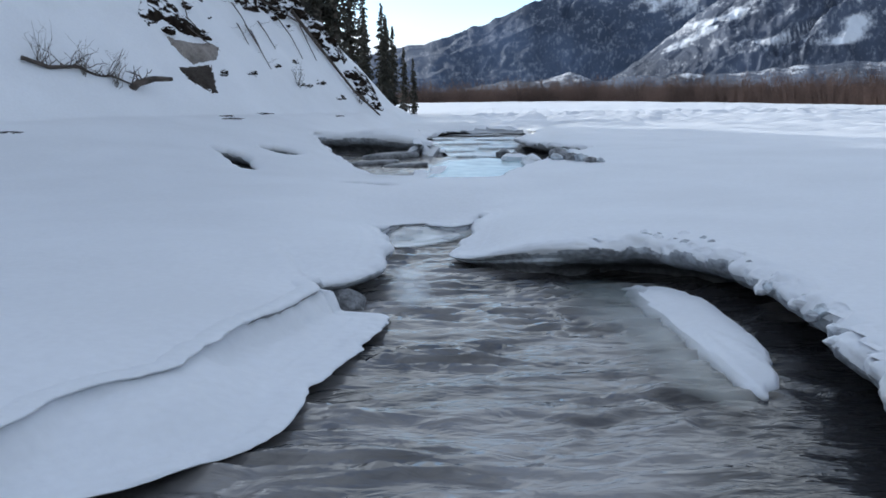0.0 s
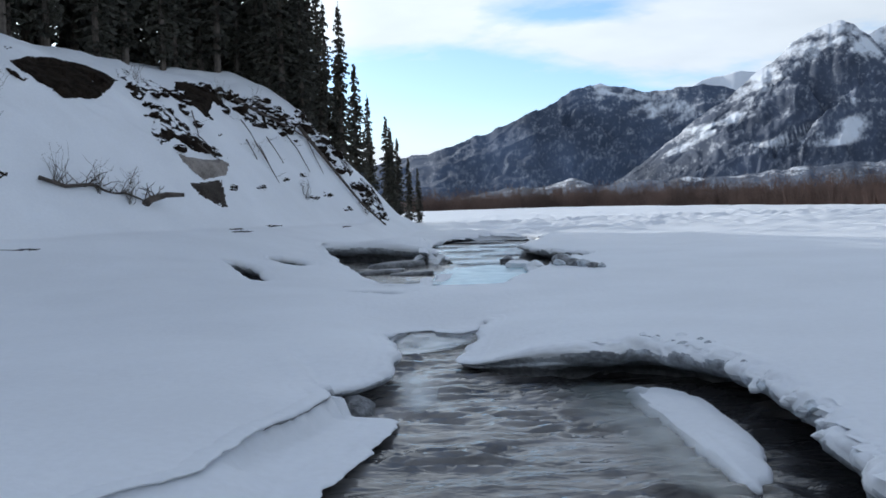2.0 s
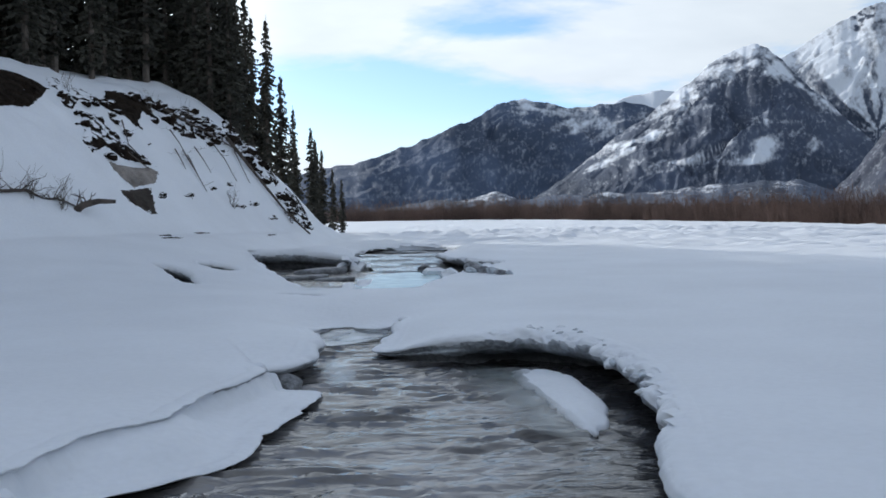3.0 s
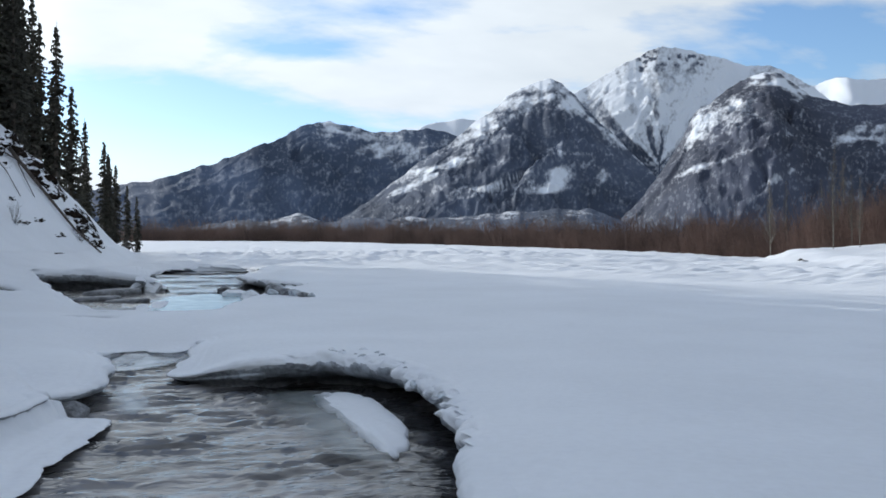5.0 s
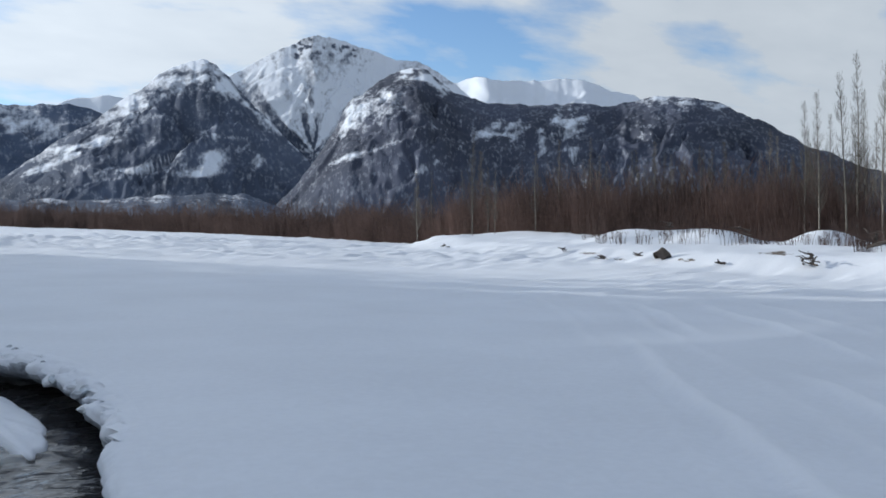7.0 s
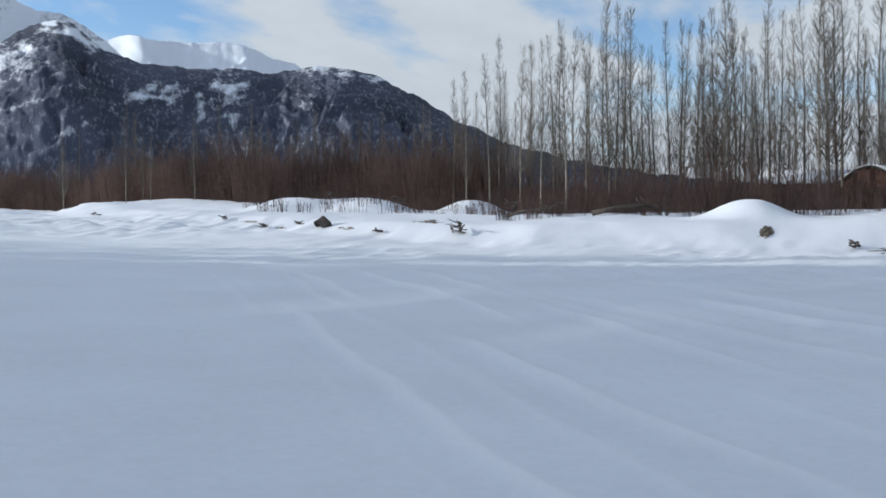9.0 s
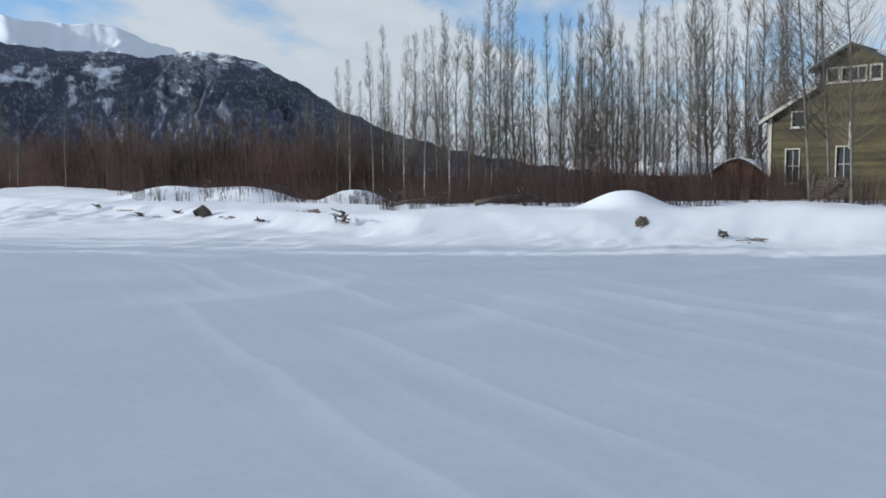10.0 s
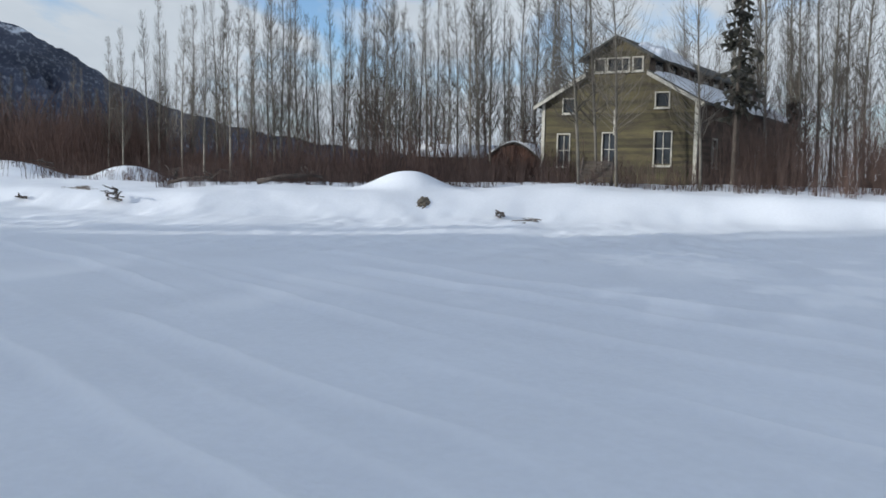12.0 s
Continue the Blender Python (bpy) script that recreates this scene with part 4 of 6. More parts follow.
# ---------- spruces on the hill ----------
def spruce(height, spread, seed, bare=0.12, dense=1.0):
    """A spruce at the origin: trunk, and a crown of drooping feathered boughs."""
    rng = random.Random(seed)
    thing = tagged(new("spruce"), "dark narrow spruce standing in snow", "tree")
    v, f = [], []
    lean = rng.uniform(-0.02, 0.02) * height
    tube(v, f, [(0, 0, -0.5), (lean * 0.2, 0, height * 0.3), (lean * 0.6, 0.02, height * 0.65), (lean, 0, height)], [height * 0.013 + 0.03, height * 0.011 + 0.02, height * 0.006 + 0.015, 0.01], 7)
    part("trunk", (v, f), SPRUCE_BARK, thing)
    v, f = [], []
    z = height * bare
    while z < height * 0.985:
        k = (z - height * bare) / (height * (1 - bare))
        reach = spread * (1 - k) ** 0.75 * (0.55 + 0.45 * min(1, k * 5)) + 0.08
        for b in range(max(4, int((7 if k < 0.8 else 5) * dense))):
            w = rng.uniform(0, 2 * math.pi)
            r = reach * rng.uniform(0.55, 1.15)
            droop = rng.uniform(0.25, 0.55) * r
            dz = rng.uniform(-0.15, 0.15)
            side = Vector((-math.sin(w), math.cos(w), 0))
            out = Vector((math.cos(w), math.sin(w), 0))
            root = Vector((lean * k, 0, z + dz))
            n = 3
            spine = [root + out * (r * i / n) + Vector((0, 0, -droop * (i / n) ** 1.4 + 0.10 * r * (i / n) ** 3)) for i in range(n + 1)]
            for i in range(n):
                a, c = spine[i], spine[i + 1]
                wide = (0.30 * r * (1 - i / n) + 0.10) * rng.uniform(0.7, 1.2)
                for sgn in (-1, 1):
                    tip = a + (c - a) * rng.uniform(0.7, 1.3) + side * sgn * wide + Vector((0, 0, -rng.uniform(0.06, 0.30) * wide - 0.05))
                    low = a * 0.4 + c * 0.6 + side * sgn * wide * 0.35 + Vector((0, 0, -rng.uniform(0.10, 0.35)))
                    s = len(v)
                    v += [a, c, tip, low]
                    f += [(s, s + 1, s + 2), (s, s + 2, s + 3)]
        z += height * rng.uniform(0.018, 0.030) + 0.05
    part("crown", (v, f), SPRUCE, thing)
    return thing


def plant(model, spots, group):
    """Copies of a model at (x, y, size, turn, lean east)."""
    first = True
    for k, (x, y, s, turn, tip) in enumerate(spots):
        m = Matrix.Translation((x, y, ground_at(x, y) - 0.15)) @ pose(0, 0, 0, -tip, 0.5 * tip, 0) @ pose(0, 0, 0, 0, 0, turn)
        t = model if first else copy_thing(model, m)
        t.matrix_basis = m
        t.scale = (s, s, s)
        tagged(t, group=group)
        first = False


rng = random.Random(5)
models = [(spruce(17, 1.9, 1, 0.10), 17), (spruce(15, 1.6, 2, 0.05), 15), (spruce(19, 2.2, 3, 0.16), 19), (spruce(11, 1.25, 4, 0.05), 11), (spruce(13, 1.1, 6, 0.08), 13)]
spots = [[] for _ in models]


def hill_spot(x, y, tall):
    k = min(range(len(models)), key=lambda i: abs(models[i][1] - tall) + rng.uniform(0, 2.0))
    spots[k].append((x, y, tall / models[k][1], rng.uniform(0, 360), rng.uniform(-1.5, 1.5)))


# the dense front rank along the brow, then the wood behind it
brow = [(-62, 6), (-44, 24), (-33, 36), (-27, 43), (-23, 50), (-19.5, 57), (-15.5, 63), (-12.0, 68.5), (-11.0, 70.5)]
for (ax, ay), (bx, by) in zip(brow[:-1], brow[1:]):
    n = int(math.hypot(bx - ax, by - ay) / (1.45 if by > 36 else 1.7))
    for k in range(n):
        u = (k + rng.uniform(0, 0.8)) / n
        x, y = ax + (bx - ax) * u, ay + (by - ay) * u
        nx_, ny_ = -(by - ay), (bx - ax)
        ln = math.hypot(nx_, ny_)
        for rank in range(6 if by <= 50 else 5):
            back = rank * 2.8 + rng.uniform(-0.6, 2.4)
            hill_spot(x + nx_ / ln * back + rng.uniform(-1, 1), y + ny_ / ln * back + rng.uniform(-1, 1), (rng.uniform(12, 19) if rank == 0 or by < 50 else rng.uniform(8, 20)) + rank * 0.7)
# the spruces that step down to the creek at the hill's end
for x, y, tall in ((-9.9, 70.5, 13.6), (-9.2, 72.5, 14.6), (-8.7, 71.6, 13.4), (-8.0, 73.0, 13.0), (-7.9, 75.5, 13.4), (-6.9, 75.8, 14.0), (-7.5, 80, 11.6), (-6.3, 80.5, 11.4), (-5.3, 84, 7.2), (-3.7, 85, 8.0),
                   (-3.3, 87, 7.4), (-3.9, 90, 8.6), (-11, 76, 13), (-13, 80, 15), (-10, 84, 14), (-14, 90, 15), (-9, 92, 13), (-6.5, 95, 12.5), (-12, 98, 14), (-18, 86, 15), (-17, 76, 16), (-5, 99, 11), (-2.6, 93, 6.5), (-1.8, 96, 5.5)):
    hill_spot(x - 1.5, y, tall)
for x, y, tall in ((-11.2, 66.8, 15), (-10.4, 68.2, 14), (-12.2, 67.2, 16), (-11.2, 70, 16), (-12.8, 71, 17), (-10.0, 67.4, 12), (-13.4, 68.6, 15), (-14.2, 71.5, 17), (-15.5, 69.5, 16), (-16.8, 72.5, 17)):
    hill_spot(x, y, tall)
for (model, _), where in zip(models, spots):
    plant(model, where, "spruces on the hill")


# ---------- bare poplars on the terrace ----------
def poplar(height, seed, fullness=1.0, open_crown=False):
    rng = random.Random(seed)
    thing = tagged(new("poplar"), "tall slender leafless grey poplar", "tree")
    v, f = [], []
    bx, by, wx_ = rng.uniform(-0.008, 0.008), rng.uniform(-0.008, 0.008), rng.uniform(0, 6)
    bend = [Vector((bx * k * k + 0.05 * math.sin(wx_ + k), by * k * k + 0.05 * math.cos(wx_ * 2 + k), height * k / 7 - (0.5 if k == 0 else 0))) for k in range(8)]
    r0 = 0.0052 * height + 0.012
    tube(v, f, bend, [r0 * (1 - 0.93 * k / 7) for k in range(8)], 7)
    part("trunk", (v, f), POPLAR_BARK, thing)
    v, f = [], []
    n = int(165 * fullness)
    for b in range(n):
        k = rng.uniform(0.16, 0.985) ** 0.9
        z = height * k
        i = min(int(k * 7), 6)
        root = bend[i].lerp(bend[i + 1], k * 7 - i)
        w = rng.uniform(0, 2 * math.pi)
        reach = height * (0.16 if open_crown else 0.050) * (1.12 - k) * rng.uniform(0.5, 1.3) + 0.24 * (1.05 - k) + 0.07
        rise = reach * (rng.uniform(1.1, 2.8) if not open_crown else rng.uniform(0.7, 1.6))
        out = Vector((math.cos(w), math.sin(w), 0))
        mid = root + out * reach * rng.uniform(0.5, 0.7) + Vector((rng.uniform(-0.1, 0.1), rng.uniform(-0.1, 0.1), rise * 0.35))
        tip = root + out * reach + Vector((0, 0, rise))
        rb = 0.006 + 0.008 * (1 - k)
        tube(v, f, [root, mid, tip], [rb * 1.3, rb * 0.8, 0.004], 3, False)
        for q in range(rng.randint(3, 5)):
            u = rng.uniform(0.25, 0.95)
            start = root.lerp(mid, u * 2) if u < 0.5 else mid.lerp(tip, u * 2 - 1)
            ww = w + rng.choice((-1, 1)) * rng.uniform(0.4, 1.2)
            ln = reach * rng.uniform(0.25, 0.55)
            tube(v, f, [start, start + Vector((math.cos(ww) * ln, math.sin(ww) * ln, ln * rng.uniform(0.6, 1.5)))], [0.0055, 0.0025], 3, False)
    part("crown", (v, f), TWIGS, thing)
    return thing


pops = [(poplar(12, 11), 12), (poplar(12.5, 12, 1.2), 12.5), (poplar(11, 13, 0.8), 11), (poplar(13, 14, 1.1), 13), (poplar(12, 15, 0.9, True), 12), (poplar(10, 16, 1.3), 10)]
pspots = [[] for _ in pops]


def poplar_spot(right, dist, tall, kind=None):
    """right: degrees right of the way ahead."""
    x, y = dist * math.sin(radians(right)), dist * math.cos(radians(right))
    k = rng.randrange(len(pops)) if kind is None else kind
    if kind is None and k == 4:
        k = 1
    pspots[k].append((x, y, tall / pops[k][1], rng.uniform(0, 360), rng.gauss(1.2, 0.8)))


for right, dist, tall in ((57.3, 60, 8.6), (58.0, 58, 9.0), (59.4, 57, 9.6), (60.1, 60, 10.4), (61.4, 58, 10.2), (61.9, 61, 11.2), (62.5, 57, 10.6), (63.2, 59, 11.0), (63.9, 56, 11.0), (64.5, 60, 11.6), (65.1, 57, 11.2), (65.6, 61, 11.4),
                          (66.1, 58, 11.0), (66.5, 57, 12.2), (66.9, 56, 12.4), (67.3, 60, 12.6), (67.8, 57, 12.0), (68.6, 61, 10.4), (69.3, 58, 10.4), (70.0, 60, 11.2), (70.7, 57, 10.6), (71.4, 61, 11.4), (72.0, 58, 11.6), (72.6, 60, 12.6),
                          (73.1, 57, 12.4), (73.6, 61, 12.8), (74.2, 58, 11.2), (75.0, 60, 12.0), (75.5, 57, 12.8), (76.1, 60, 12.4), (77.6, 59, 12.8), (78.2, 56, 13.4), (78.7, 58, 13.6), (79.1, 61, 14.4), (79.6, 57, 13.6), (80.2, 60, 13.0), (81.2, 57, 13.8),
                          (82.0, 60, 14.0), (82.9, 55, 13.4), (83.6, 57, 14.2), (84.9, 62, 14.8), (93.5, 66, 17.0), (94.6, 62, 16.0), (95.2, 58, 16.4), (96.3, 63, 16.8), (97.0, 58, 15.8), (97.8, 62, 16.4), (98.6, 56, 15.6), (99.4, 60, 16.4), (100.3, 58, 16), (101.5, 62, 17), (102.8, 57, 16), (104, 60, 16), (106, 58, 15)):
    poplar_spot(right + rng.uniform(-0.15, 0.15), dist + rng.uniform(-1, 1), tall * rng.uniform(0.96, 1.06))
# a second, thinner rank behind
for k in range(95):
    right = rng.uniform(58, 108)
    poplar_spot(right, rng.uniform(64, 90), rng.uniform(9.5, 15.0) * float(np.interp(right, [58, 72], [0.68, 1.0])))
# the few that stand close before the house
for right, dist, tall in ((84.6, 44, 13.5), (85.6, 46.0, 13.5), (86.9, 43.5, 12.5), (91.6, 44.5, 12.0)):
    poplar_spot(right, dist, tall, 4)
# scattered saplings over the far willows
for k in range(110):
    poplar_spot(33 + 25 * math.sqrt(rng.random()), rng.uniform(76, 125), rng.uniform(4.5, 9.0))
for (model, _), where in zip(pops, pspots):
    plant(model, where, "bare poplars on the terrace")
plant(spruce(9.5, 1.2, 31, 0.34, 0.42), [(47.5, -2.9, 1.12, 20, 0), (60, -6.9, 0.78, 80, 0)], "spruces beside the house")


# ---------- willow thickets ----------
def thicket(name, label, band, count, tall, stems=9, seed=0, mat=None, thick=0.016):
    """Upright leafless stems in clumps. band(u, w): a place for two numbers in 0..1."""
    rng = random.Random(seed)
    places = [band(rng.random(), rng.random()) for _ in range(count)]
    zs = snow_height(np.array([p[0] for p in places]), np.array([p[1] for p in places]))
    v, f = [], []
    for (x, y), z0 in zip(places, zs):
        size = rng.uniform(0.35, 0.8) + (0.45 if rng.random() < 0.12 else 0)
        for s in range(stems):
            w, o = rng.uniform(0, 2 * math.pi), rng.uniform(0.0, 0.35)
            h = tall * size * rng.uniform(0.6, 1.1)
            fan = rng.uniform(0.05, 0.32) * h
            base = Vector((x + math.cos(w) * o, y + math.sin(w) * o, z0 - 0.15))
            mid = base + Vector((math.cos(w) * fan * 0.35, math.sin(w) * fan * 0.35, h * 0.55))
            tip = base + Vector((math.cos(w) * fan, math.sin(w) * fan, h))
            tube(v, f, [base, mid, tip], [thick, thick * 0.7, thick * 0.3], 3, False)
            for q in range(2):
                u = rng.uniform(0.25, 0.8)
                st = mid.lerp(tip, u)
                ww = rng.uniform(0, 2 * math.pi)
                tube(v, f, [st, st + Vector((math.cos(ww), math.sin(ww), 2.2)) * h * 0.10], [thick * 0.6, thick * 0.3], 3, False)
    return tagged(new(name, mesh_of(name, v, f, mat or WILLOW)), label, "shrubs", kind="stuff")


def polar(a0, a1, d0, d1):
    """A band between two directions, whose near and far distances are given by functions of the direction."""
    def place(u, w):
        a = a0 + (a1 - a0) * u
        d = d0(a) + (d1(a) - d0(a)) * w * w
        return d * math.sin(radians(a)), d * math.cos(radians(a))
    return place


shore = lambda a: float(np.interp(a, [-4, 0, 10, 20, 28, 31, 36, 45, 56, 66, 80, 110], [235, 228, 195, 160, 135, 122, 98, 74, 62, 54, 51, 50]))
thicket("willow_thicket", "dense red-brown leafless willows along the far shore", polar(-3, 33, shore, lambda a: shore(a) + 60), 5200, 4.4, 7, 71, thick=0.03)
thicket("willow_thicket", "dense red-brown leafless willows behind the snow bank", polar(30, 60, shore, lambda a: shore(a) + 45), 3800, 4.6, 9, 72, thick=0.02)
thicket("willow_thicket", "red-brown willow brush under the poplars", polar(56, 92, shore, lambda a: shore(a) + 22), 1700, 2.3, 9, 73, thick=0.016)
thicket("willow_thicket", "tall thin red-brown saplings among the poplars", polar(57, 92, lambda a: shore(a) + 2, lambda a: shore(a) + 24), 560, 6.0, 4, 75, thick=0.013)
thicket("willow_thicket", "tall brown brush beside the old house", polar(92.5, 112, lambda a: 46.0, lambda a: 62.0), 400, 4.4, 9, 76, thick=0.011)
thicket("willow_thicket", "low brush in front of the old house", polar(82, 93, lambda a: 45.0, lambda a: 47.8), 60, 1.9, 8, 77, thick=0.012)
thicket("willow_thicket", "thin twigs poking out of the snow bank", polar(45, 76, lambda a: float(np.interp(a, [45, 52, 60, 76], [55, 51, 46, 42])), lambda a: float(np.interp(a, [45, 52, 60, 76], [62, 57, 52, 49]))), 240, 1.25, 7, 74, thick=0.012)
thicket("willow_thicket", "separate clumps of bare brush along the bank's edge", polar(60, 80, lambda a: 42.0, lambda a: 46.5), 75, 1.9, 10, 78, thick=0.012)
thicket("willow_thicket", "brown brush around the foot of the old house", polar(80, 100, lambda a: 43.5, lambda a: 46.8), 55, 1.7, 9, 79, thick=0.012)


# ---------- the old house ----------
SIDING = material("olive_weathered_siding", (0.081, 0.070, 0.029), 0.85, spread=0.6, scale=0.9, fine=8, bump=0.5, other=(0.038, 0.029, 0.017), stretch=(1, 1, 5))
SIDING_DARK = material("brown_weathered_siding", (0.085, 0.060, 0.045), 0.9, spread=0.4, scale=0.8, fine=12, bump=0.4, stretch=(1, 1, 4))
TRIM = material("chipped_cream_paint", (0.35, 0.335, 0.29), 0.75, spread=0.25, scale=5, fine=30, bump=0.3)
ROOFING = material("dark_roofing", (0.045, 0.048, 0.046), 0.85, spread=0.4, scale=1.5, fine=15, bump=0.4)
PANE = material("dark_window_glass", (0.035, 0.04, 0.045), 0.06, spread=0.3, scale=1.0, fine=3, bump=0.0)
RED_WOOD = material("faded_red_boards", (0.095, 0.046, 0.032), 0.9, spread=0.5, scale=1.5, fine=14, bump=0.4)


def per_board(m, least, most):
    """Each board of a joined wall takes its own shade."""
    n, l = m.node_tree.nodes, m.node_tree.links
    b = n["Principled BSDF"]
    geo, r, hsv = n.new("ShaderNodeNewGeometry"), n.new("ShaderNodeMapRange"), n.new("ShaderNodeHueSaturation")
    r.inputs[3].default_value, r.inputs[4].default_value = least, most
    l.new(geo.outputs["Random Per Island"], r.inputs[0])
    l.new(r.outputs[0], hsv.inputs["Value"])
    l.new(b.inputs["Base Color"].links[0].from_socket, hsv.inputs["Color"])
    l.new(hsv.outputs[0], b.inputs["Base Color"])


per_board(SIDING, 0.5, 1.3)
per_board(SIDING_DARK, 0.7, 1.2)


def boards(verts, faces, half_at, z0, z1, holes, y, course=0.16, thick=0.10):
    """Lapped horizontal boards in the plane y, between -half and +half of each height, left open where holes are."""
    z = z0
    while z < z1 - 0.01:
        top = min(z + course, z1)
        half = half_at((z + top) / 2)
        runs = [(-half, half)]
        for x0, x1, h0, h1 in holes:
            if h0 < (z + top) / 2 < h1:
                runs = [r for a, b in runs for r in ((a, min(b, x0)), (max(a, x1), b)) if r[1] - r[0] > 0.02]
        for a, b in runs:
            s = len(verts)
            verts += [Vector(p) for p in ((a, y - 0.03, z), (b, y - 0.03, z), (b, y - 0.006, top), (a, y - 0.006, top), (a, y + thick, z), (b, y + thick, z), (b, y + thick, top), (a, y + thick, top))]
            faces += [(s, s + 1, s + 2, s + 3), (s + 5, s + 4, s + 7, s + 6), (s + 4, s, s + 3, s + 7), (s + 1, s + 5, s + 6, s + 2), (s + 3, s + 2, s + 6, s + 7), (s + 4, s + 5, s + 1, s)]
        z = top


def window(parent, x, w, z0, z1, y, bars=(1, 2), trim=0.065):
    win = part("window", ([Vector((x - w / 2, y + 0.06, z0)), Vector((x + w / 2, y + 0.06, z0)), Vector((x + w / 2, y + 0.06, z1)), Vector((x - w / 2, y + 0.06, z1))], [(0, 1, 2, 3)]), PANE, parent, "dark glass window in a chipped cream frame")
    v, f = [], []
    for lo, hi in (((x - w / 2 - trim, y - 0.06, z0 - trim), (x - w / 2, y + 0.05, z1 + trim)), ((x + w / 2, y - 0.06, z0 - trim), (x + w / 2 + trim, y + 0.05, z1 + trim)),
                   ((x - w / 2, y - 0.06, z1), (x + w / 2, y + 0.05, z1 + trim)), ((x - w / 2, y - 0.06, z0 - trim), (x + w / 2, y + 0.05, z0))):
        box(v, f, lo, hi)
    part("frame", (v, f), TRIM, win)
    v, f = [], []
    box(v, f, (x - w / 2 - trim * 1.3, y - 0.14, z0 - trim - 0.05), (x + w / 2 + trim * 1.3, y - 0.02, z0 - trim))
    part("sill", (v, f), TRIM, win)
    v, f = [], []
    for k in range(1, bars[0] + 1):
        xx = x - w / 2 + w * k / (bars[0] + 1)
        box(v, f, (xx - 0.02, y + 0.01, z0), (xx + 0.02, y + 0.05, z1))
    for k in range(1, bars[1] + 1):
        zz = z0 + (z1 - z0) * k / (bars[1] + 1)
        box(v, f, (x - w / 2, y + 0.015, zz - 0.02), (x + w / 2, y + 0.055, zz + 0.02))
    part("muntin", (v, f), TRIM, win)
    return win


def slab(lo_edge, hi_edge, y0, y1, thick):
    """A roof slope between an eave (x, z) and a ridge (x, z)."""
    (xa, za), (xb, zb) = lo_edge, hi_edge
    v, f = [], []
    for y in (y0, y1):
        v += [Vector((xa, y, za)), Vector((xb, y, zb)), Vector((xb, y, zb - thick)), Vector((xa, y, za - thick))]
    f += [(0, 1, 2, 3), (7, 6, 5, 4), (0, 4, 5, 1), (1, 5, 6, 2), (2, 6, 7, 3), (3, 7, 4, 0)]
    return v, f


def roof_snow(lo_edge, hi_edge, y0, y1, deep, seed, ragged=0.5):
    """A settled snow layer with soft, uneven edges on a slope."""
    (xa, za), (xb, zb) = lo_edge, hi_edge
    nu, nv = 26, int((y1 - y0) / 0.4)
    v, f = [], []
    for j in range(nv + 1):
        for i in range(nu + 1):
            u, w = i / nu, j / nv
            y = y0 + (y1 - y0) * w
            rag = ragged * float(fbm(np.array([y * 0.6]), np.array([u * 1.0]), 3, seed)[0])
            edge = min(u * nu / 2.0, (1 - u) * nu / 2.0, w * nv / 1.5, (1 - w) * nv / 1.5, 1.0)
            uu = u + (rag * 0.12 * (1 - u))
            h = deep * (0.75 + 0.4 * float(fbm(np.array([y * 0.5]), np.array([u * 3]), 3, seed + 2)[0])) * math.sqrt(max(edge, 0)) - 0.02
            v.append(Vector((xa + (xb - xa) * uu, y, za + (zb - za) * uu + h)))
    for j in range(nv):
        for i in range(nu):
            a = j * (nu + 1) + i
            f.append((a, a + 1, a + nu + 2, a + nu + 1))
    return v, f


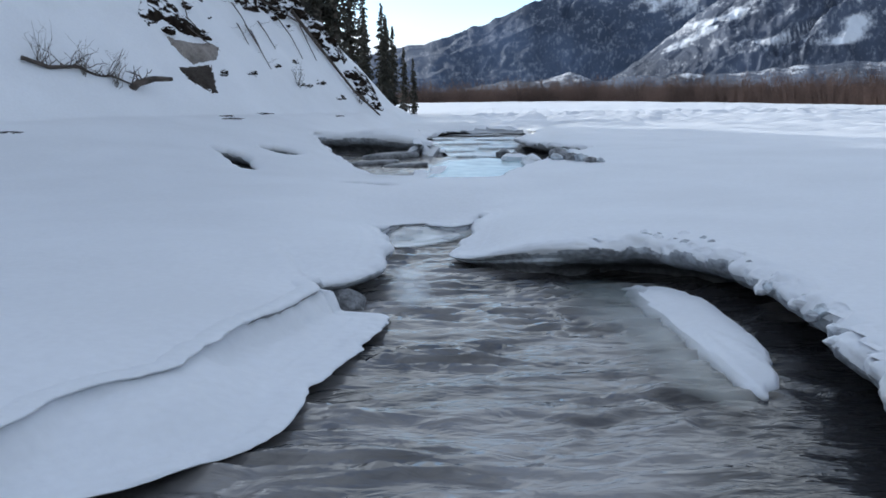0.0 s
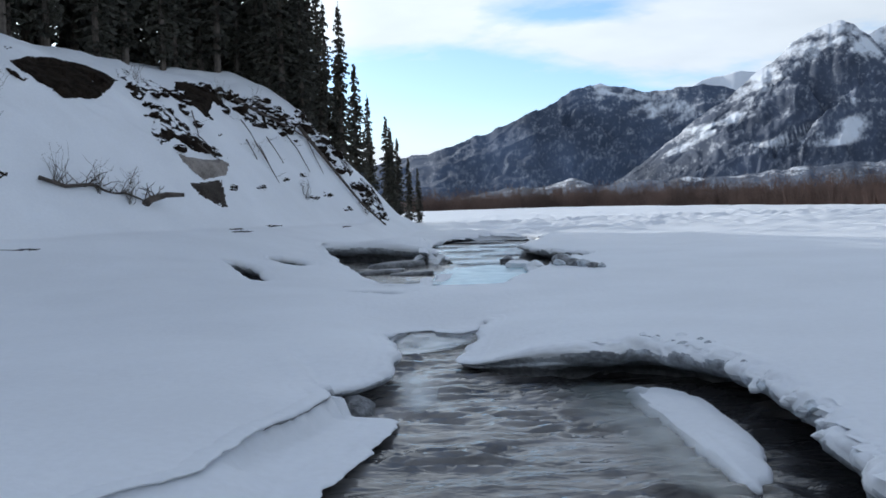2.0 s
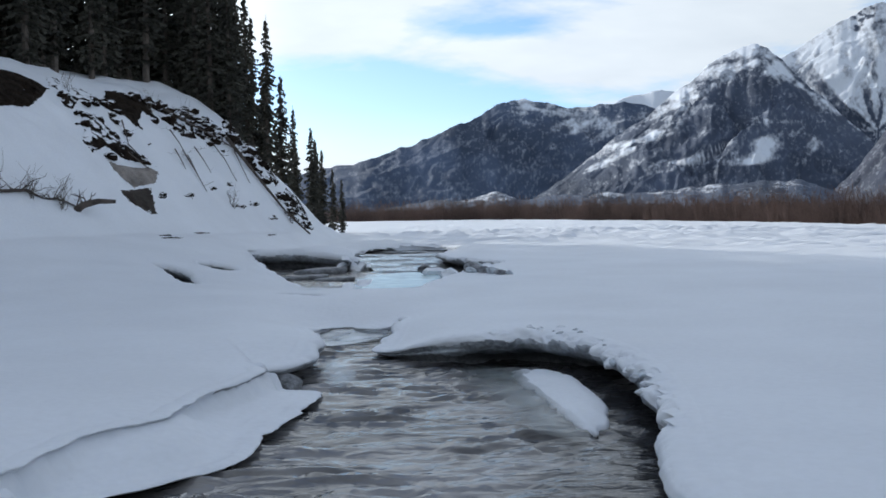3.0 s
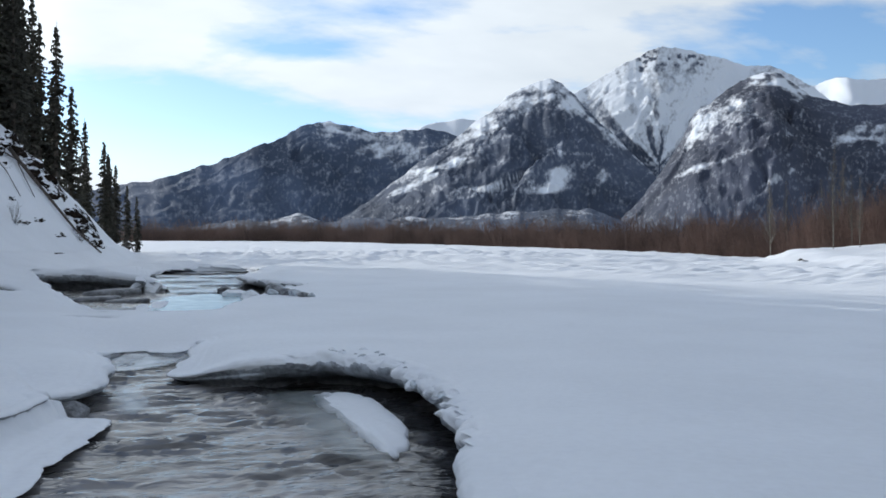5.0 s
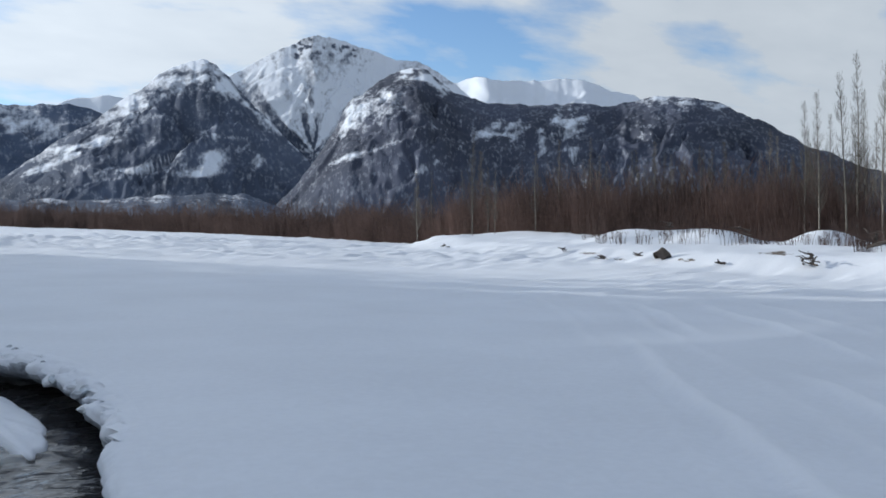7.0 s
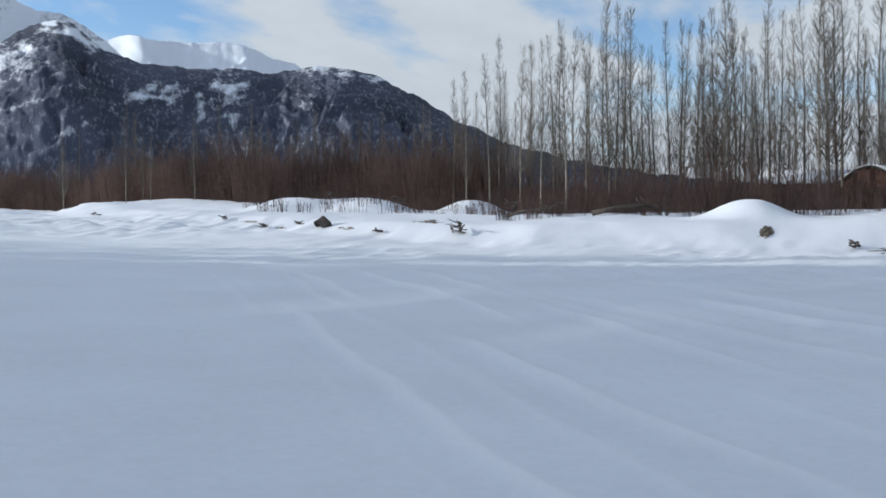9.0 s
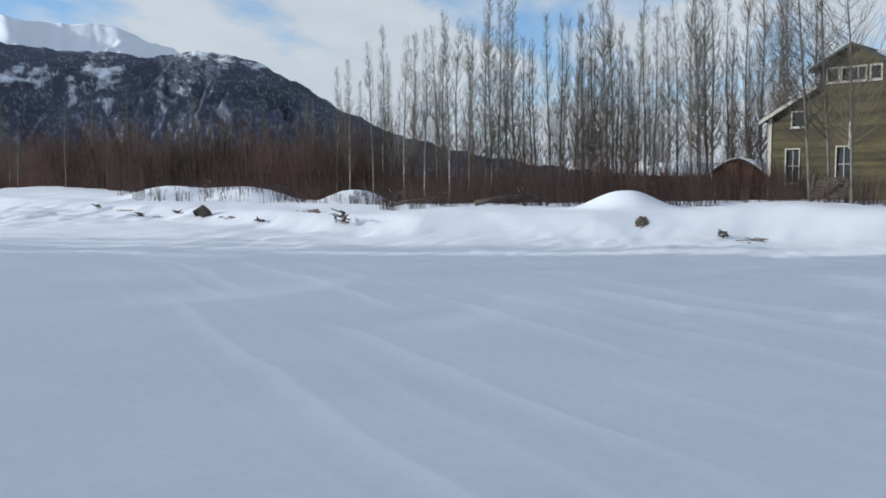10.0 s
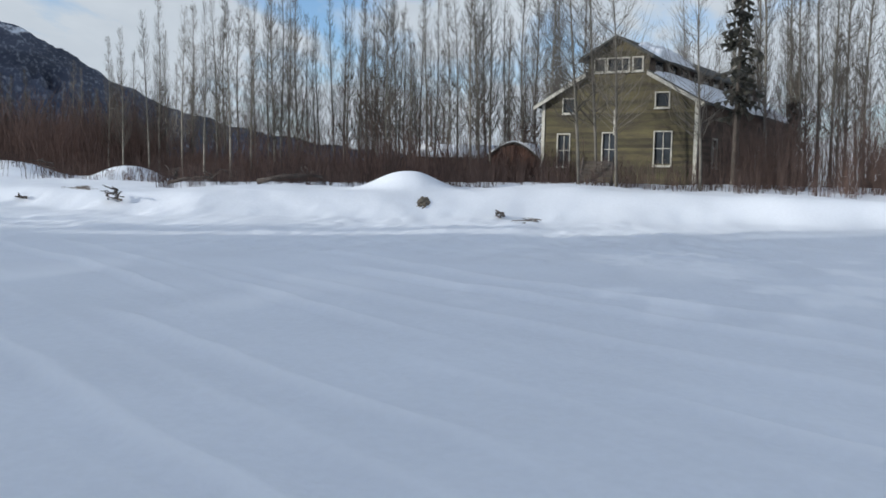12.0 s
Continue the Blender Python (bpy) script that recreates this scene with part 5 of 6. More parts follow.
def old_house():
    house = tagged(new("house"), "old olive-green board house with raised clerestory, snow on its roof", "house")
    half, eave, length = 4.17, 4.35, 21.0
    in_x, in_z, mon_eave, mon_top = 1.65, 5.75, 6.65, 7.65
    gable = lambda z: half if z < eave else half - (half - in_x) * (z - eave) / (in_z - eave)
    wins = [(-2.95, 0.66, 1.0, 2.65), (-0.38, 0.68, 1.05, 2.7), (2.5, 0.85, 1.1, 2.75), (-2.70, 0.62, 3.8, 4.5), (2.40, 0.66, 4.0, 4.7)]
    holes = [(x - w / 2, x + w / 2, z0, z1) for x, w, z0, z1 in wins]
    v, f = [], []
    boards(v, f, gable, -0.6, in_z, holes, 0.0)
    part("front_wall", (v, f), SIDING, house, "olive weathered clapboard gable")
    for x, w, z0, z1 in wins:
        window(house, x, w, z0, z1, 0.0, (0, 0) if z0 > 3 else (1, 1))
    v, f = [], []
    hold = Matrix.Translation((half, length / 2, 0)) @ pose(0, 0, 0, 0, 0, 90)
    sv, sf = [], []
    side_wins = [(-7.5, 0.8, 1.1, 2.5), (-3.5, 0.8, 1.1, 2.5), (1.0, 0.8, 1.1, 2.5), (5.5, 0.8, 1.1, 2.5)]
    boards(sv, sf, lambda z: length / 2, -0.6, eave, [(x - w / 2, x + w / 2, a, b) for x, w, a, b in side_wins], 0.0)
    side = part("side_wall", ([hold @ p for p in sv], sf), SIDING_DARK, house, "dark brown weathered side wall in shade")
    for x, w, a, b in side_wins:
        win = window(house, x, w, a, b, 0.0)
        win.matrix_basis = hold
    hold2 = Matrix.Translation((-half, length / 2, 0)) @ pose(0, 0, 0, 0, 0, -90)
    sv, sf = [], []
    boards(sv, sf, lambda z: length / 2, -0.6, eave, [], 0.0)
    part("side_wall", ([hold2 @ p for p in sv], sf), SIDING_DARK, house)
    sv, sf = [], []
    boards(sv, sf, gable, -0.6, in_z, [], 0.0)
    turn = Matrix.Translation((0, length, 0)) @ pose(0, 0, 0, 0, 0, 180)
    part("back_wall", ([turn @ p for p in sv], sf), SIDING_DARK, house)
    for s in (-1, 1):
        v, f = [], []
        box(v, f, (s * half - 0.09, -0.07, -0.5), (s * half + 0.09, 0.06, eave - 0.05))
        part("corner_board", (v, f), TRIM, house, "cream corner board")
        over = half + 0.45
        drop = (in_z - eave) / (half - in_x) * 0.45
        part("roof", slab((s * over, eave - drop + 0.12), (s * in_x, in_z + 0.12), -0.35, length + 0.3, 0.14), ROOFING, house, "dark roof slope")
        for k in range(2):
            v, f = [], []
            y = -0.40 if k == 0 else length + 0.32
            a, b = Vector((s * over, y, eave - drop + 0.05)), Vector((s * in_x, y, in_z + 0.05))
            st = len(v)
            v += [a, b, b + Vector((0, 0, -0.2)), a + Vector((0, 0, -0.2)), a + Vector((0, 0.05, 0)), b + Vector((0, 0.05, 0)), b + Vector((0, 0.05, -0.2)), a + Vector((0, 0.05, -0.2))]
            f += [tuple(st + i for i in q) for q in ((0, 1, 2, 3), (7, 6, 5, 4), (0, 4, 5, 1), (1, 5, 6, 2), (2, 6, 7, 3), (3, 7, 4, 0))]
            part("bargeboard", (v, f), TRIM, house, "pale weathered bargeboard")
        part("roof_snow", roof_snow((s * (over - 0.02), eave - drop + 0.13), (s * (in_x + 0.25), in_z + 0.0), -0.3, length, 0.26, 81 + s), SNOW, house, "thick sagging snow on the lower roof", True)
        # the raised middle: side wall with its row of dark lights, its own roof and patchy snow
        sv, sf = [], []
        lights = [(-9.0 + 2.0 * k - 0.7, -9.0 + 2.0 * k + 0.7, in_z + 0.22, mon_eave - 0.12) for k in range(10)]
        boards(sv, sf, lambda z: length / 2, in_z - 0.1, mon_eave, lights, 0.0)
        h3 = Matrix.Translation((s * in_x, length / 2, 0)) @ pose(0, 0, 0, 0, 0, 90 * s)
        part("clerestory_wall", ([h3 @ p for p in sv], sf), SIDING_DARK, house)
        for x0, x1, a, b in lights:
            g = ([h3 @ Vector(p) for p in ((x0, 0.05, a), (x1, 0.05, a), (x1, 0.05, b), (x0, 0.05, b))], [(0, 1, 2, 3)])
            part("clerestory_pane", g, PANE, house)
        part("roof", slab((s * (in_x + 0.4), mon_eave - 0.15), (0, mon_top), -0.5, length + 0.3, 0.12), ROOFING, house, "dark upper roof")
        part("roof_snow", roof_snow((s * (in_x + 0.38), mon_eave - 0.14), (s * 0.75, mon_top - 0.45), 0.5 if s > 0 else 6, 6.2 if s > 0 else 16, 0.50, 91 + s, 0.9), SNOW, house, "slab of snow sliding off the upper roof", True)
    v, f = [], []
    mg = lambda z: in_x if z < mon_eave else in_x * (mon_top - z) / (mon_top - mon_eave)
    mwins = [(-1.0, 0.5, in_z + 0.14, in_z + 0.74), (0.0, 1.1, in_z + 0.14, in_z + 0.74), (1.05, 0.45, in_z + 0.14, in_z + 0.74)]
    boards(v, f, mg, in_z - 0.02, mon_top - 0.06, [(x - w / 2, x + w / 2, a, b) for x, w, a, b in mwins], -0.02)
    part("clerestory_gable", (v, f), SIDING, house, "dark olive upper gable with a strip of windows")
    for x, w, a, b in mwins:
        window(house, x, w, a, b, -0.02, (2 if w > 1 else 0, 0), 0.08)
    v, f = [], []
    box(v, f, (-0.14, -0.10, 2.6), (-0.06, -0.04, 3.9))
    part("downpipe", (v, f), TRIM, house, "pale upright strip between the storeys")
    v, f = [], []
    box(v, f, (-half + 0.1, 0.15, -0.6), (half - 0.1, length - 0.15, -0.45))
    part("floor", (v, f), SIDING_DARK, house)
    house.matrix_basis = pose(49.95, 2.84, 2.36, 0, 0, -109)
    return house


old_house()


def low_shed(name, label, w, d, wall_h, rise, wall_mat, at, snow_deep, arch=True):
    """A small outbuilding with a bowed roof."""
    shed = tagged(new(name), label, "shed")
    v, f = [], []
    n = 10
    curve = [(-w / 2 + w * k / n, wall_h + rise * (math.sin(math.pi * k / n) if arch else 1 - abs(2 * k / n - 1))) for k in range(n + 1)]
    for y, flip in ((0, False), (d, True)):
        s = len(v)
        v += [Vector((-w / 2, y, -0.5))] + [Vector((x, y, z)) for x, z in curve] + [Vector((w / 2, y, -0.5))]
        face = tuple(range(s, s + n + 3))
        f.append(face if flip else face[::-1])
    m = n + 3
    f += [(0, 1, m + 1, m), (m - 2, m - 1, 2 * m - 1, 2 * m - 2)]
    part("wall", (v, f), wall_mat, shed)
    for x in np.arange(-w / 2 + 0.02, w / 2, 0.22):
        top = float(np.interp(x + 0.1, [c[0] for c in curve], [c[1] for c in curve]))
        v, f = [], []
        box(v, f, (x, -0.05 - 0.012 * (int(x * 50) % 2), -0.5), (x + 0.2, -0.004, top - 0.03))
        part("board", (v, f), wall_mat, shed)
    for nm, mat, grow, up, thick in (("roof", ROOFING, 0.22, 0.03, 0.10), ("roof_snow", SNOW, 0.16, 0.14, snow_deep)):
        v, f = [], []
        for y in (-grow, d + grow):
            for x, z in curve:
                k = 1 + grow * 2 / w
                v += [Vector((x * k, y, z + up)), Vector((x * k, y, z + up + thick * (0.8 + 0.3 * math.sin(x * 3 + y))))]
        q = 2 * (n + 1)
        for k in range(n):
            a = 2 * k
            f += [(a, a + 2, q + a + 2, q + a), (a + 1, q + a + 1, q + a + 3, a + 3), (a, a + 1, a + 3, a + 2), (q + a, q + a + 2, q + a + 3, q + a + 1)]
        f += [(0, q, q + 1, 1), (q - 2, q - 1, 2 * q - 1, 2 * q - 2)]
        part(nm, (v, f), mat, shed, shade=nm == "roof_snow")
    shed.matrix_basis = at
    return shed


low_shed("shed", "small faded red shed with a bowed roof edged with snow", 3.0, 3.5, 1.45, 0.95, RED_WOOD, pose(55.6, 9.1, 2.25, 0, 0, -99), 0.10)
low_shed("shed", "low dark outbuilding under a thick blanket of snow", 4.4, 6.0, 0.9, 0.85, RED_WOOD, pose(65.4, 11.2, 2.95, 0, 0, 13), 0.16, False)


def slatted_bench():
    bench = tagged(new("bench"), "weathered slatted bench tipped back in the snow before the house", "bench")
    for k in range(6):
        v, f = [], []
        box(v, f, (-0.8, 0.02 * k, 0), (0.8, 0.02 * k + 0.03, 0.12), Matrix.Translation((0, 0.12 * k - 0.1, 0.25 + 0.16 * k)))
        part("slat", (v, f), DEADWOOD, bench)
    for s in (-1, 1):
        v, f = [], []
        tube(v, f, [(s * 0.7, -0.35, -0.3), (s * 0.7, 0.65, 1.35)], [0.05, 0.05], 6)
        part("leg", (v, f), DEADWOOD, bench)
        v, f = [], []
        tube(v, f, [(s * 0.7, 0.75, -0.3), (s * 0.7, 0.2, 0.75)], [0.045, 0.045], 6)
        part("leg", (v, f), DEADWOOD, bench)
    bench.matrix_basis = pose(44.4, 3.4, ground_at(44.4, 3.4) - 0.05, 0, 0, -95)


slatted_bench()


# ---------- the eroded hillside ----------
def slope_frame(x, y):
    e = 0.4
    gx_, gy_ = (ground_at(x + e, y) - ground_at(x - e, y)) / (2 * e), (ground_at(x, y + e) - ground_at(x, y - e)) / (2 * e)
    g = math.hypot(gx_, gy_) + 1e-6
    up = Vector((gx_ / g, gy_ / g, 0))
    return up, Vector((-up.y, up.x, 0)), g, Vector((-gx_, -gy_, 1)).normalized()


def ground_grid(x, y):
    """Heights read from the ground's own grid."""
    i, j = np.clip(np.searchsorted(gx, x) - 1, 0, nx - 2), np.clip(np.searchsorted(gy, y) - 1, 0, ny - 2)
    u, w = (x - gx[i]) / (gx[i + 1] - gx[i]), (y - gy[j]) / (gy[j + 1] - gy[j])
    return (ZZ[j, i] * (1 - u) + ZZ[j, i + 1] * u) * (1 - w) + (ZZ[j + 1, i] * (1 - u) + ZZ[j + 1, i + 1] * u) * w


def trimmed(v, faces):
    """The points that the faces use, and the faces numbered anew."""
    used = sorted({i for f in faces for i in f})
    to = {i: k for k, i in enumerate(used)}
    return [v[i] for i in used], [[to[i] for i in f] for f in faces]


def scarp(name, label, category, x, y, wide, tall, mat, seed, bulge=0.35, ragged=0.8, cells=30):
    """A bare face with a level top and a ragged outline where the snow slope has broken away, towards the creek."""
    ln = math.hypot(x, y)
    rx, ry = x / ln, y / ln
    s, q = np.meshgrid(np.linspace(-0.75, 0.75, cells), np.linspace(-0.75, 0.75, cells))
    z0 = ground_at(x, y)
    k = np.arange(-9, 9, 0.1)
    ax, ay = x + ry * s * wide, y - rx * s * wide
    want = z0 + q * tall
    high = ground_grid(ax[..., None] + rx * k, ay[..., None] + ry * k) >= want[..., None]
    hit = np.where(high.any(-1), k[np.argmax(high, -1)], np.nan)
    hit = np.where(np.isnan(hit) | (hit <= -8.9), 0, hit)
    ok_hit = high.any(-1) & (np.argmax(high, -1) > 0)
    mask = 1 - (s * 2) ** 2 * 0.95 - (q * 2) ** 2 * 0.95 + ragged * (fbm(s * 3.5 + seed, q * 3.5, 3, seed) * 1.1)
    push = np.clip(mask * 1.2, -0.8, 1.0)
    rough = fbm(s * 8 + seed, q * 8, 4, seed + 2) * 0.42
    d = bulge * push + np.where(mask > 0, rough * bulge * 2, 0) - 0.02
    v = np.stack([ax + rx * (hit - d), ay + ry * (hit - d), want + 0.25 * d], -1).reshape(-1, 3)
    idx_ = np.arange(cells * cells).reshape(cells, cells)
    ok = ((mask[:-1, :-1] > -0.5) | (mask[1:, 1:] > -0.5)) & ok_hit[:-1, :-1] & ok_hit[1:, 1:] & ok_hit[1:, :-1] & ok_hit[:-1, 1:]
    faces = np.stack([idx_[:-1, :-1], idx_[:-1, 1:], idx_[1:, 1:], idx_[1:, :-1]], -1)[ok].reshape(-1, 4).tolist()
    return tagged(new(name, mesh_of(name, *trimmed(v.tolist(), faces), mat)), label, category)


def earth_face(name, label, category, x, y, z0, outline, mat, seed, bulge=0.35, ragged=0.2):
    """Bare ground or rock of the given outline (metres across and up) where the snow slope has broken away."""
    ln = math.hypot(x, y)
    rx, ry = x / ln, y / ln
    us, vs = [p[0] for p in outline], [p[1] for p in outline]
    step_ = 0.075
    s, q = np.meshgrid(np.arange(min(us) - 0.3, max(us) + 0.3, step_), np.arange(min(vs) - 0.3, max(vs) + 0.3, step_))
    k = np.arange(-9, 9, 0.1)
    ax, ay = x + ry * s, y - rx * s
    want = z0 + q
    high = ground_grid(ax[..., None] + rx * k, ay[..., None] + ry * k) >= want[..., None]
    hit = k[np.argmax(high, -1)]
    ok_hit = high.any(-1) & (np.argmax(high, -1) > 0)
    inside = -seg_distance(s, q, outline, True) + ragged * (fbm(s * 1.7 + seed, q * 1.7, 3, seed) * 0.8 + 0.5 * fbm(s * 6 + seed, q * 6, 2, seed + 1))
    rough = fbm(s * 1.6 + seed, q * 1.6, 4, seed + 2) * 0.5 + np.round(fbm(s * 2.2 + 5, q * 2.2, 2, seed + 4) * 4) / 4 * 0.25
    d = np.where(inside > 0, bulge * (0.25 + 0.75 * smooth(0, 0.3, inside)) * (0.75 + rough), np.maximum(inside * 3.0, -0.6)) - 0.01
    d = d + np.where((inside > 0) & (mat is not DUSTED), 0.05, 0) * fbm(s * 8, q * 8, 2, seed + 6)
    v = np.stack([ax + rx * (hit - d), ay + ry * (hit - d), want + 0.15 * d], -1).reshape(-1, 3)
    idx_ = np.arange(s.size).reshape(s.shape)
    ok = (np.maximum(inside[:-1, :-1], inside[1:, 1:]) > -0.12) & ok_hit[:-1, :-1] & ok_hit[1:, 1:] & ok_hit[1:, :-1] & ok_hit[:-1, 1:]
    faces = np.stack([idx_[:-1, :-1], idx_[:-1, 1:], idx_[1:, 1:], idx_[1:, :-1]], -1)[ok].reshape(-1, 4).tolist()
    return tagged(new(name, mesh_of(name, *trimmed(v.tolist(), faces), mat, shade=mat is DUSTED)), label, category)


def dusted(name, color, amount):
    """Earth with snow caught on whatever faces up."""
    m = material(name, color, 0.95, spread=0.6, scale=1.8, fine=14, bump=0.9, depth=0.06, spec=0.05)
    n, l = m.node_tree.nodes, m.node_tree.links
    b = n["Principled BSDF"]
    geo, sep, tex, tc = n.new("ShaderNodeNewGeometry"), n.new("ShaderNodeSeparateXYZ"), n.new("ShaderNodeTexNoise"), n.new("ShaderNodeTexCoord")
    tex.inputs["Scale"].default_value, tex.inputs["Detail"].default_value = 2.4, 4
    l.new(tc.outputs["Object"], tex.inputs["Vector"])
    l.new(geo.outputs["Normal"], sep.inputs[0])
    add, r, mix = n.new("ShaderNodeMath"), n.new("ShaderNodeMapRange"), n.new("ShaderNodeMix")
    l.new(sep.outputs[2], add.inputs[0])
    gain = n.new("ShaderNodeMath")
    gain.operation = "MULTIPLY"
    gain.inputs[1].default_value = 2.0
    l.new(tex.outputs[0], gain.inputs[0])
    l.new(gain.outputs[0], add.inputs[1])
    r.inputs[1].default_value, r.inputs[2].default_value = amount, amount + 0.12
    l.new(add.outputs[0], r.inputs[0])
    mix.data_type = "RGBA"
    l.new(r.outputs[0], mix.inputs[0])
    l.new(b.inputs["Base Color"].links[0].from_socket, mix.inputs[6])
    mix.inputs[7].default_value = (0.80, 0.82, 0.86, 1)
    l.new(mix.outputs[2], b.inputs["Base Color"])
    return m


DUSTED = dusted("snow_dusted_soil", (0.020, 0.015, 0.012), 1.62)
BROWN_ROCK = material("brown_rock", (0.050, 0.042, 0.036), 0.9, spread=0.3, scale=1.6, fine=12, bump=0.8, depth=0.05, spec=0.1)
earth_face("soil_scarp", "dark bare earth overhang under the snowy brow", "earth", -17.64, 46.51, 9.89, [(-2.26, 0.52), (-1.75, 1.12), (-0.98, 1.17), (0.3, 1.27), (1.24, 1.0), (1.72, 0.86), (2.26, 0.3), (1.79, -0.5), (1.2, -1.07), (-0.13, -1.27), (-1.15, -0.61), (-1.92, 0.04)], SOIL, 11, 0.5, 0.1)
earth_face("soil_scarp", "dark crumbling earth and roots under the brow", "earth", -15.88, 51.79, 10.36, [(-1.4, 1.09), (-0.65, 1.18), (-0.56, 0.62), (0.19, 0.53), (0.74, 0.25), (1.4, -0.12), (1.21, -0.62), (0.34, -0.55), (0.0, -1.18), (-0.47, -0.96), (-0.6, -0.31), (-1.21, 0.25)], DUSTED, 20, 0.45, 0.14)
earth_face("soil_scarp", "dark bare earth hollow under a snow lip", "earth", -14.01, 54.52, 10.02, [(-0.92, 1.11), (-0.11, 1.4), (0.67, 1.02), (1.52, 0.49), (1.94, -0.24), (1.83, -0.63), (1.13, -0.09), (0.82, -0.86), (1.05, -1.4), (0.59, -1.29), (0.13, -0.86), (-0.73, -0.51), (-1.27, -0.16), (-1.94, -0.05), (-0.96, 0.26)], SOIL, 29, 0.4, 0.12)
earth_face("earth_clod", "tumbled dark clods of earth half buried in snow", "earth", -13.31, 50.50, 7.75, [(-1.96, 1.43), (-1.06, 1.3), (-0.48, 0.65), (0.27, 0.12), (0.95, -0.49), (1.99, -1.39), (1.31, -1.43), (0.2, -1.1), (-0.52, -0.67), (-1.15, -1.1), (-1.45, -0.64), (-1.63, -0.1), (-1.42, 0.4), (-1.99, 0.48), (-1.6, 0.8)], DUSTED, 38, 0.45, 0.14)
earth_face("rock_slab", "pale flat rock face with a broken lower edge", "rock", -12.03, 48.83, 5.67, [(-1.21, 0.67), (-0.73, 0.47), (0.83, 0.55), (1.21, 0.36), (1.09, -0.33), (-0.03, -0.67), (-0.62, -0.19), (-0.9, 0.09)], ROCK, 47, 0.45, 0.04)
earth_face("rock_slab", "darker brown rock face under the pale slab", "rock", -11.44, 47.09, 4.37, [(-0.87, 0.42), (-0.23, 0.53), (0.63, 0.77), (0.77, 0.0), (0.87, -0.7), (0.6, -0.77), (-0.23, -0.27)], BROWN_ROCK, 56, 0.3, 0.04)
earth_face("earth_clod", "dark root-bound clod sticking out of snow", "earth", -11.85, 58.78, 9.66, [(-1.15, 0.97), (-0.33, 1.09), (-0.08, 0.14), (0.91, -0.14), (1.15, -1.01), (0.45, -1.09), (-0.21, -0.47), (-0.95, -0.06)], DUSTED, 65, 0.45, 0.14)
earth_face("earth_clod", "dark root-bound clod sticking out of snow", "earth", -10.56, 62.09, 9.70, [(-0.69, 0.48), (0.17, 0.61), (0.69, 0.09), (0.65, -0.61), (0.04, -0.3), (-0.48, -0.04)], DUSTED, 74, 0.45, 0.14)
earth_face("earth_clod", "dark undercut earth along the slope's edge", "earth", -8.63, 65.12, 8.82, [(-1.42, 1.24), (-0.52, 1.11), (-0.16, 0.47), (0.74, 0.16), (1.42, -0.43), (1.24, -1.24), (0.29, -0.7), (-0.7, -0.07), (-1.29, 0.38)], DUSTED, 83, 0.45, 0.14)
earth_face("earth_clod", "dark undercut earth along the slope's edge", "earth", -7.09, 65.88, 6.75, [(-0.59, 0.91), (0.09, 0.46), (0.59, -0.46), (0.32, -0.91), (-0.27, -0.0)], DUSTED, 92, 0.45, 0.14)
earth_face("earth_clod", "dark undercut earth along the slope's edge", "earth", -5.59, 69.14, 4.69, [(-0.95, 1.48), (0.1, 0.76), (0.57, -0.26), (0.95, -1.48), (0.1, -0.86), (-0.62, 0.19)], DUSTED, 101, 0.45, 0.14)
earth_face("earth_clod", "small dark clump of roots and earth", "earth", -18.39, 42.94, 9.50, [(-0.43, 0.4), (-0.21, 0.34), (0.43, -0.19), (0.4, -0.4), (-0.02, -0.14), (-0.34, 0.08)], DUSTED, 110, 0.45, 0.14)
earth_face("earth_clod", "small dark clump of roots and earth", "earth", -20.33, 46.52, 11.37, [(-0.26, 0.17), (0.26, 0.21), (0.19, -0.1), (-0.12, -0.21)], DUSTED, 119, 0.45, 0.14)
earth_face("earth_clod", "dark stone against the snow slope", "earth", -19.41, 42.01, 9.67, [(-0.32, 0.25), (0.13, 0.29), (0.32, 0.02), (0.16, -0.29), (-0.32, -0.29)], SOIL, 128, 0.25, 0.1)
earth_face("earth_clod", "small dark clump of roots and earth", "earth", -17.97, 38.58, 6.95, [(-0.15, 0.35), (0.12, 0.26), (0.15, -0.32), (-0.15, -0.35)], DUSTED, 137, 0.45, 0.14)
earth_face("earth_clod", "cluster of dark stones in the snow", "earth", -17.26, 37.71, 5.67, [(-0.34, 0.19), (0.03, 0.28), (0.34, 0.04), (0.2, -0.28), (-0.2, -0.27)], DUSTED, 146, 0.45, 0.14)


def clod(x, y, size, seed):
    """A broken lump of frozen earth and roots, snow on top."""
    bm = bmesh.new()
    bmesh.ops.create_icosphere(bm, subdivisions=2, radius=1)
    rng = random.Random(seed)
    for vert in bm.verts:
        p = vert.co * (1 + 0.45 * noise.noise(vert.co * 1.3 + Vector((seed, 0, 0))) + 0.25 * noise.noise(vert.co * 3.1 + Vector((0, seed, 0))))
        vert.co = Vector((p.x * size * 1.2, p.y * size, p.z * size * 0.7))
    me = bpy.data.meshes.new("earth_clod")
    bm.to_mesh(me)
    bm.free()
    me.materials.append(DUSTED)
    ob = tagged(new("earth_clod", me), "broken lump of dark earth and roots capped with snow", "earth", "clods along the slope")
    ob.matrix_basis = Matrix.Translation((x, y, ground_at(x, y) + size * 0.1)) @ pose(0, 0, 0, rng.uniform(-25, 25), rng.uniform(-25, 25), rng.uniform(0, 360))


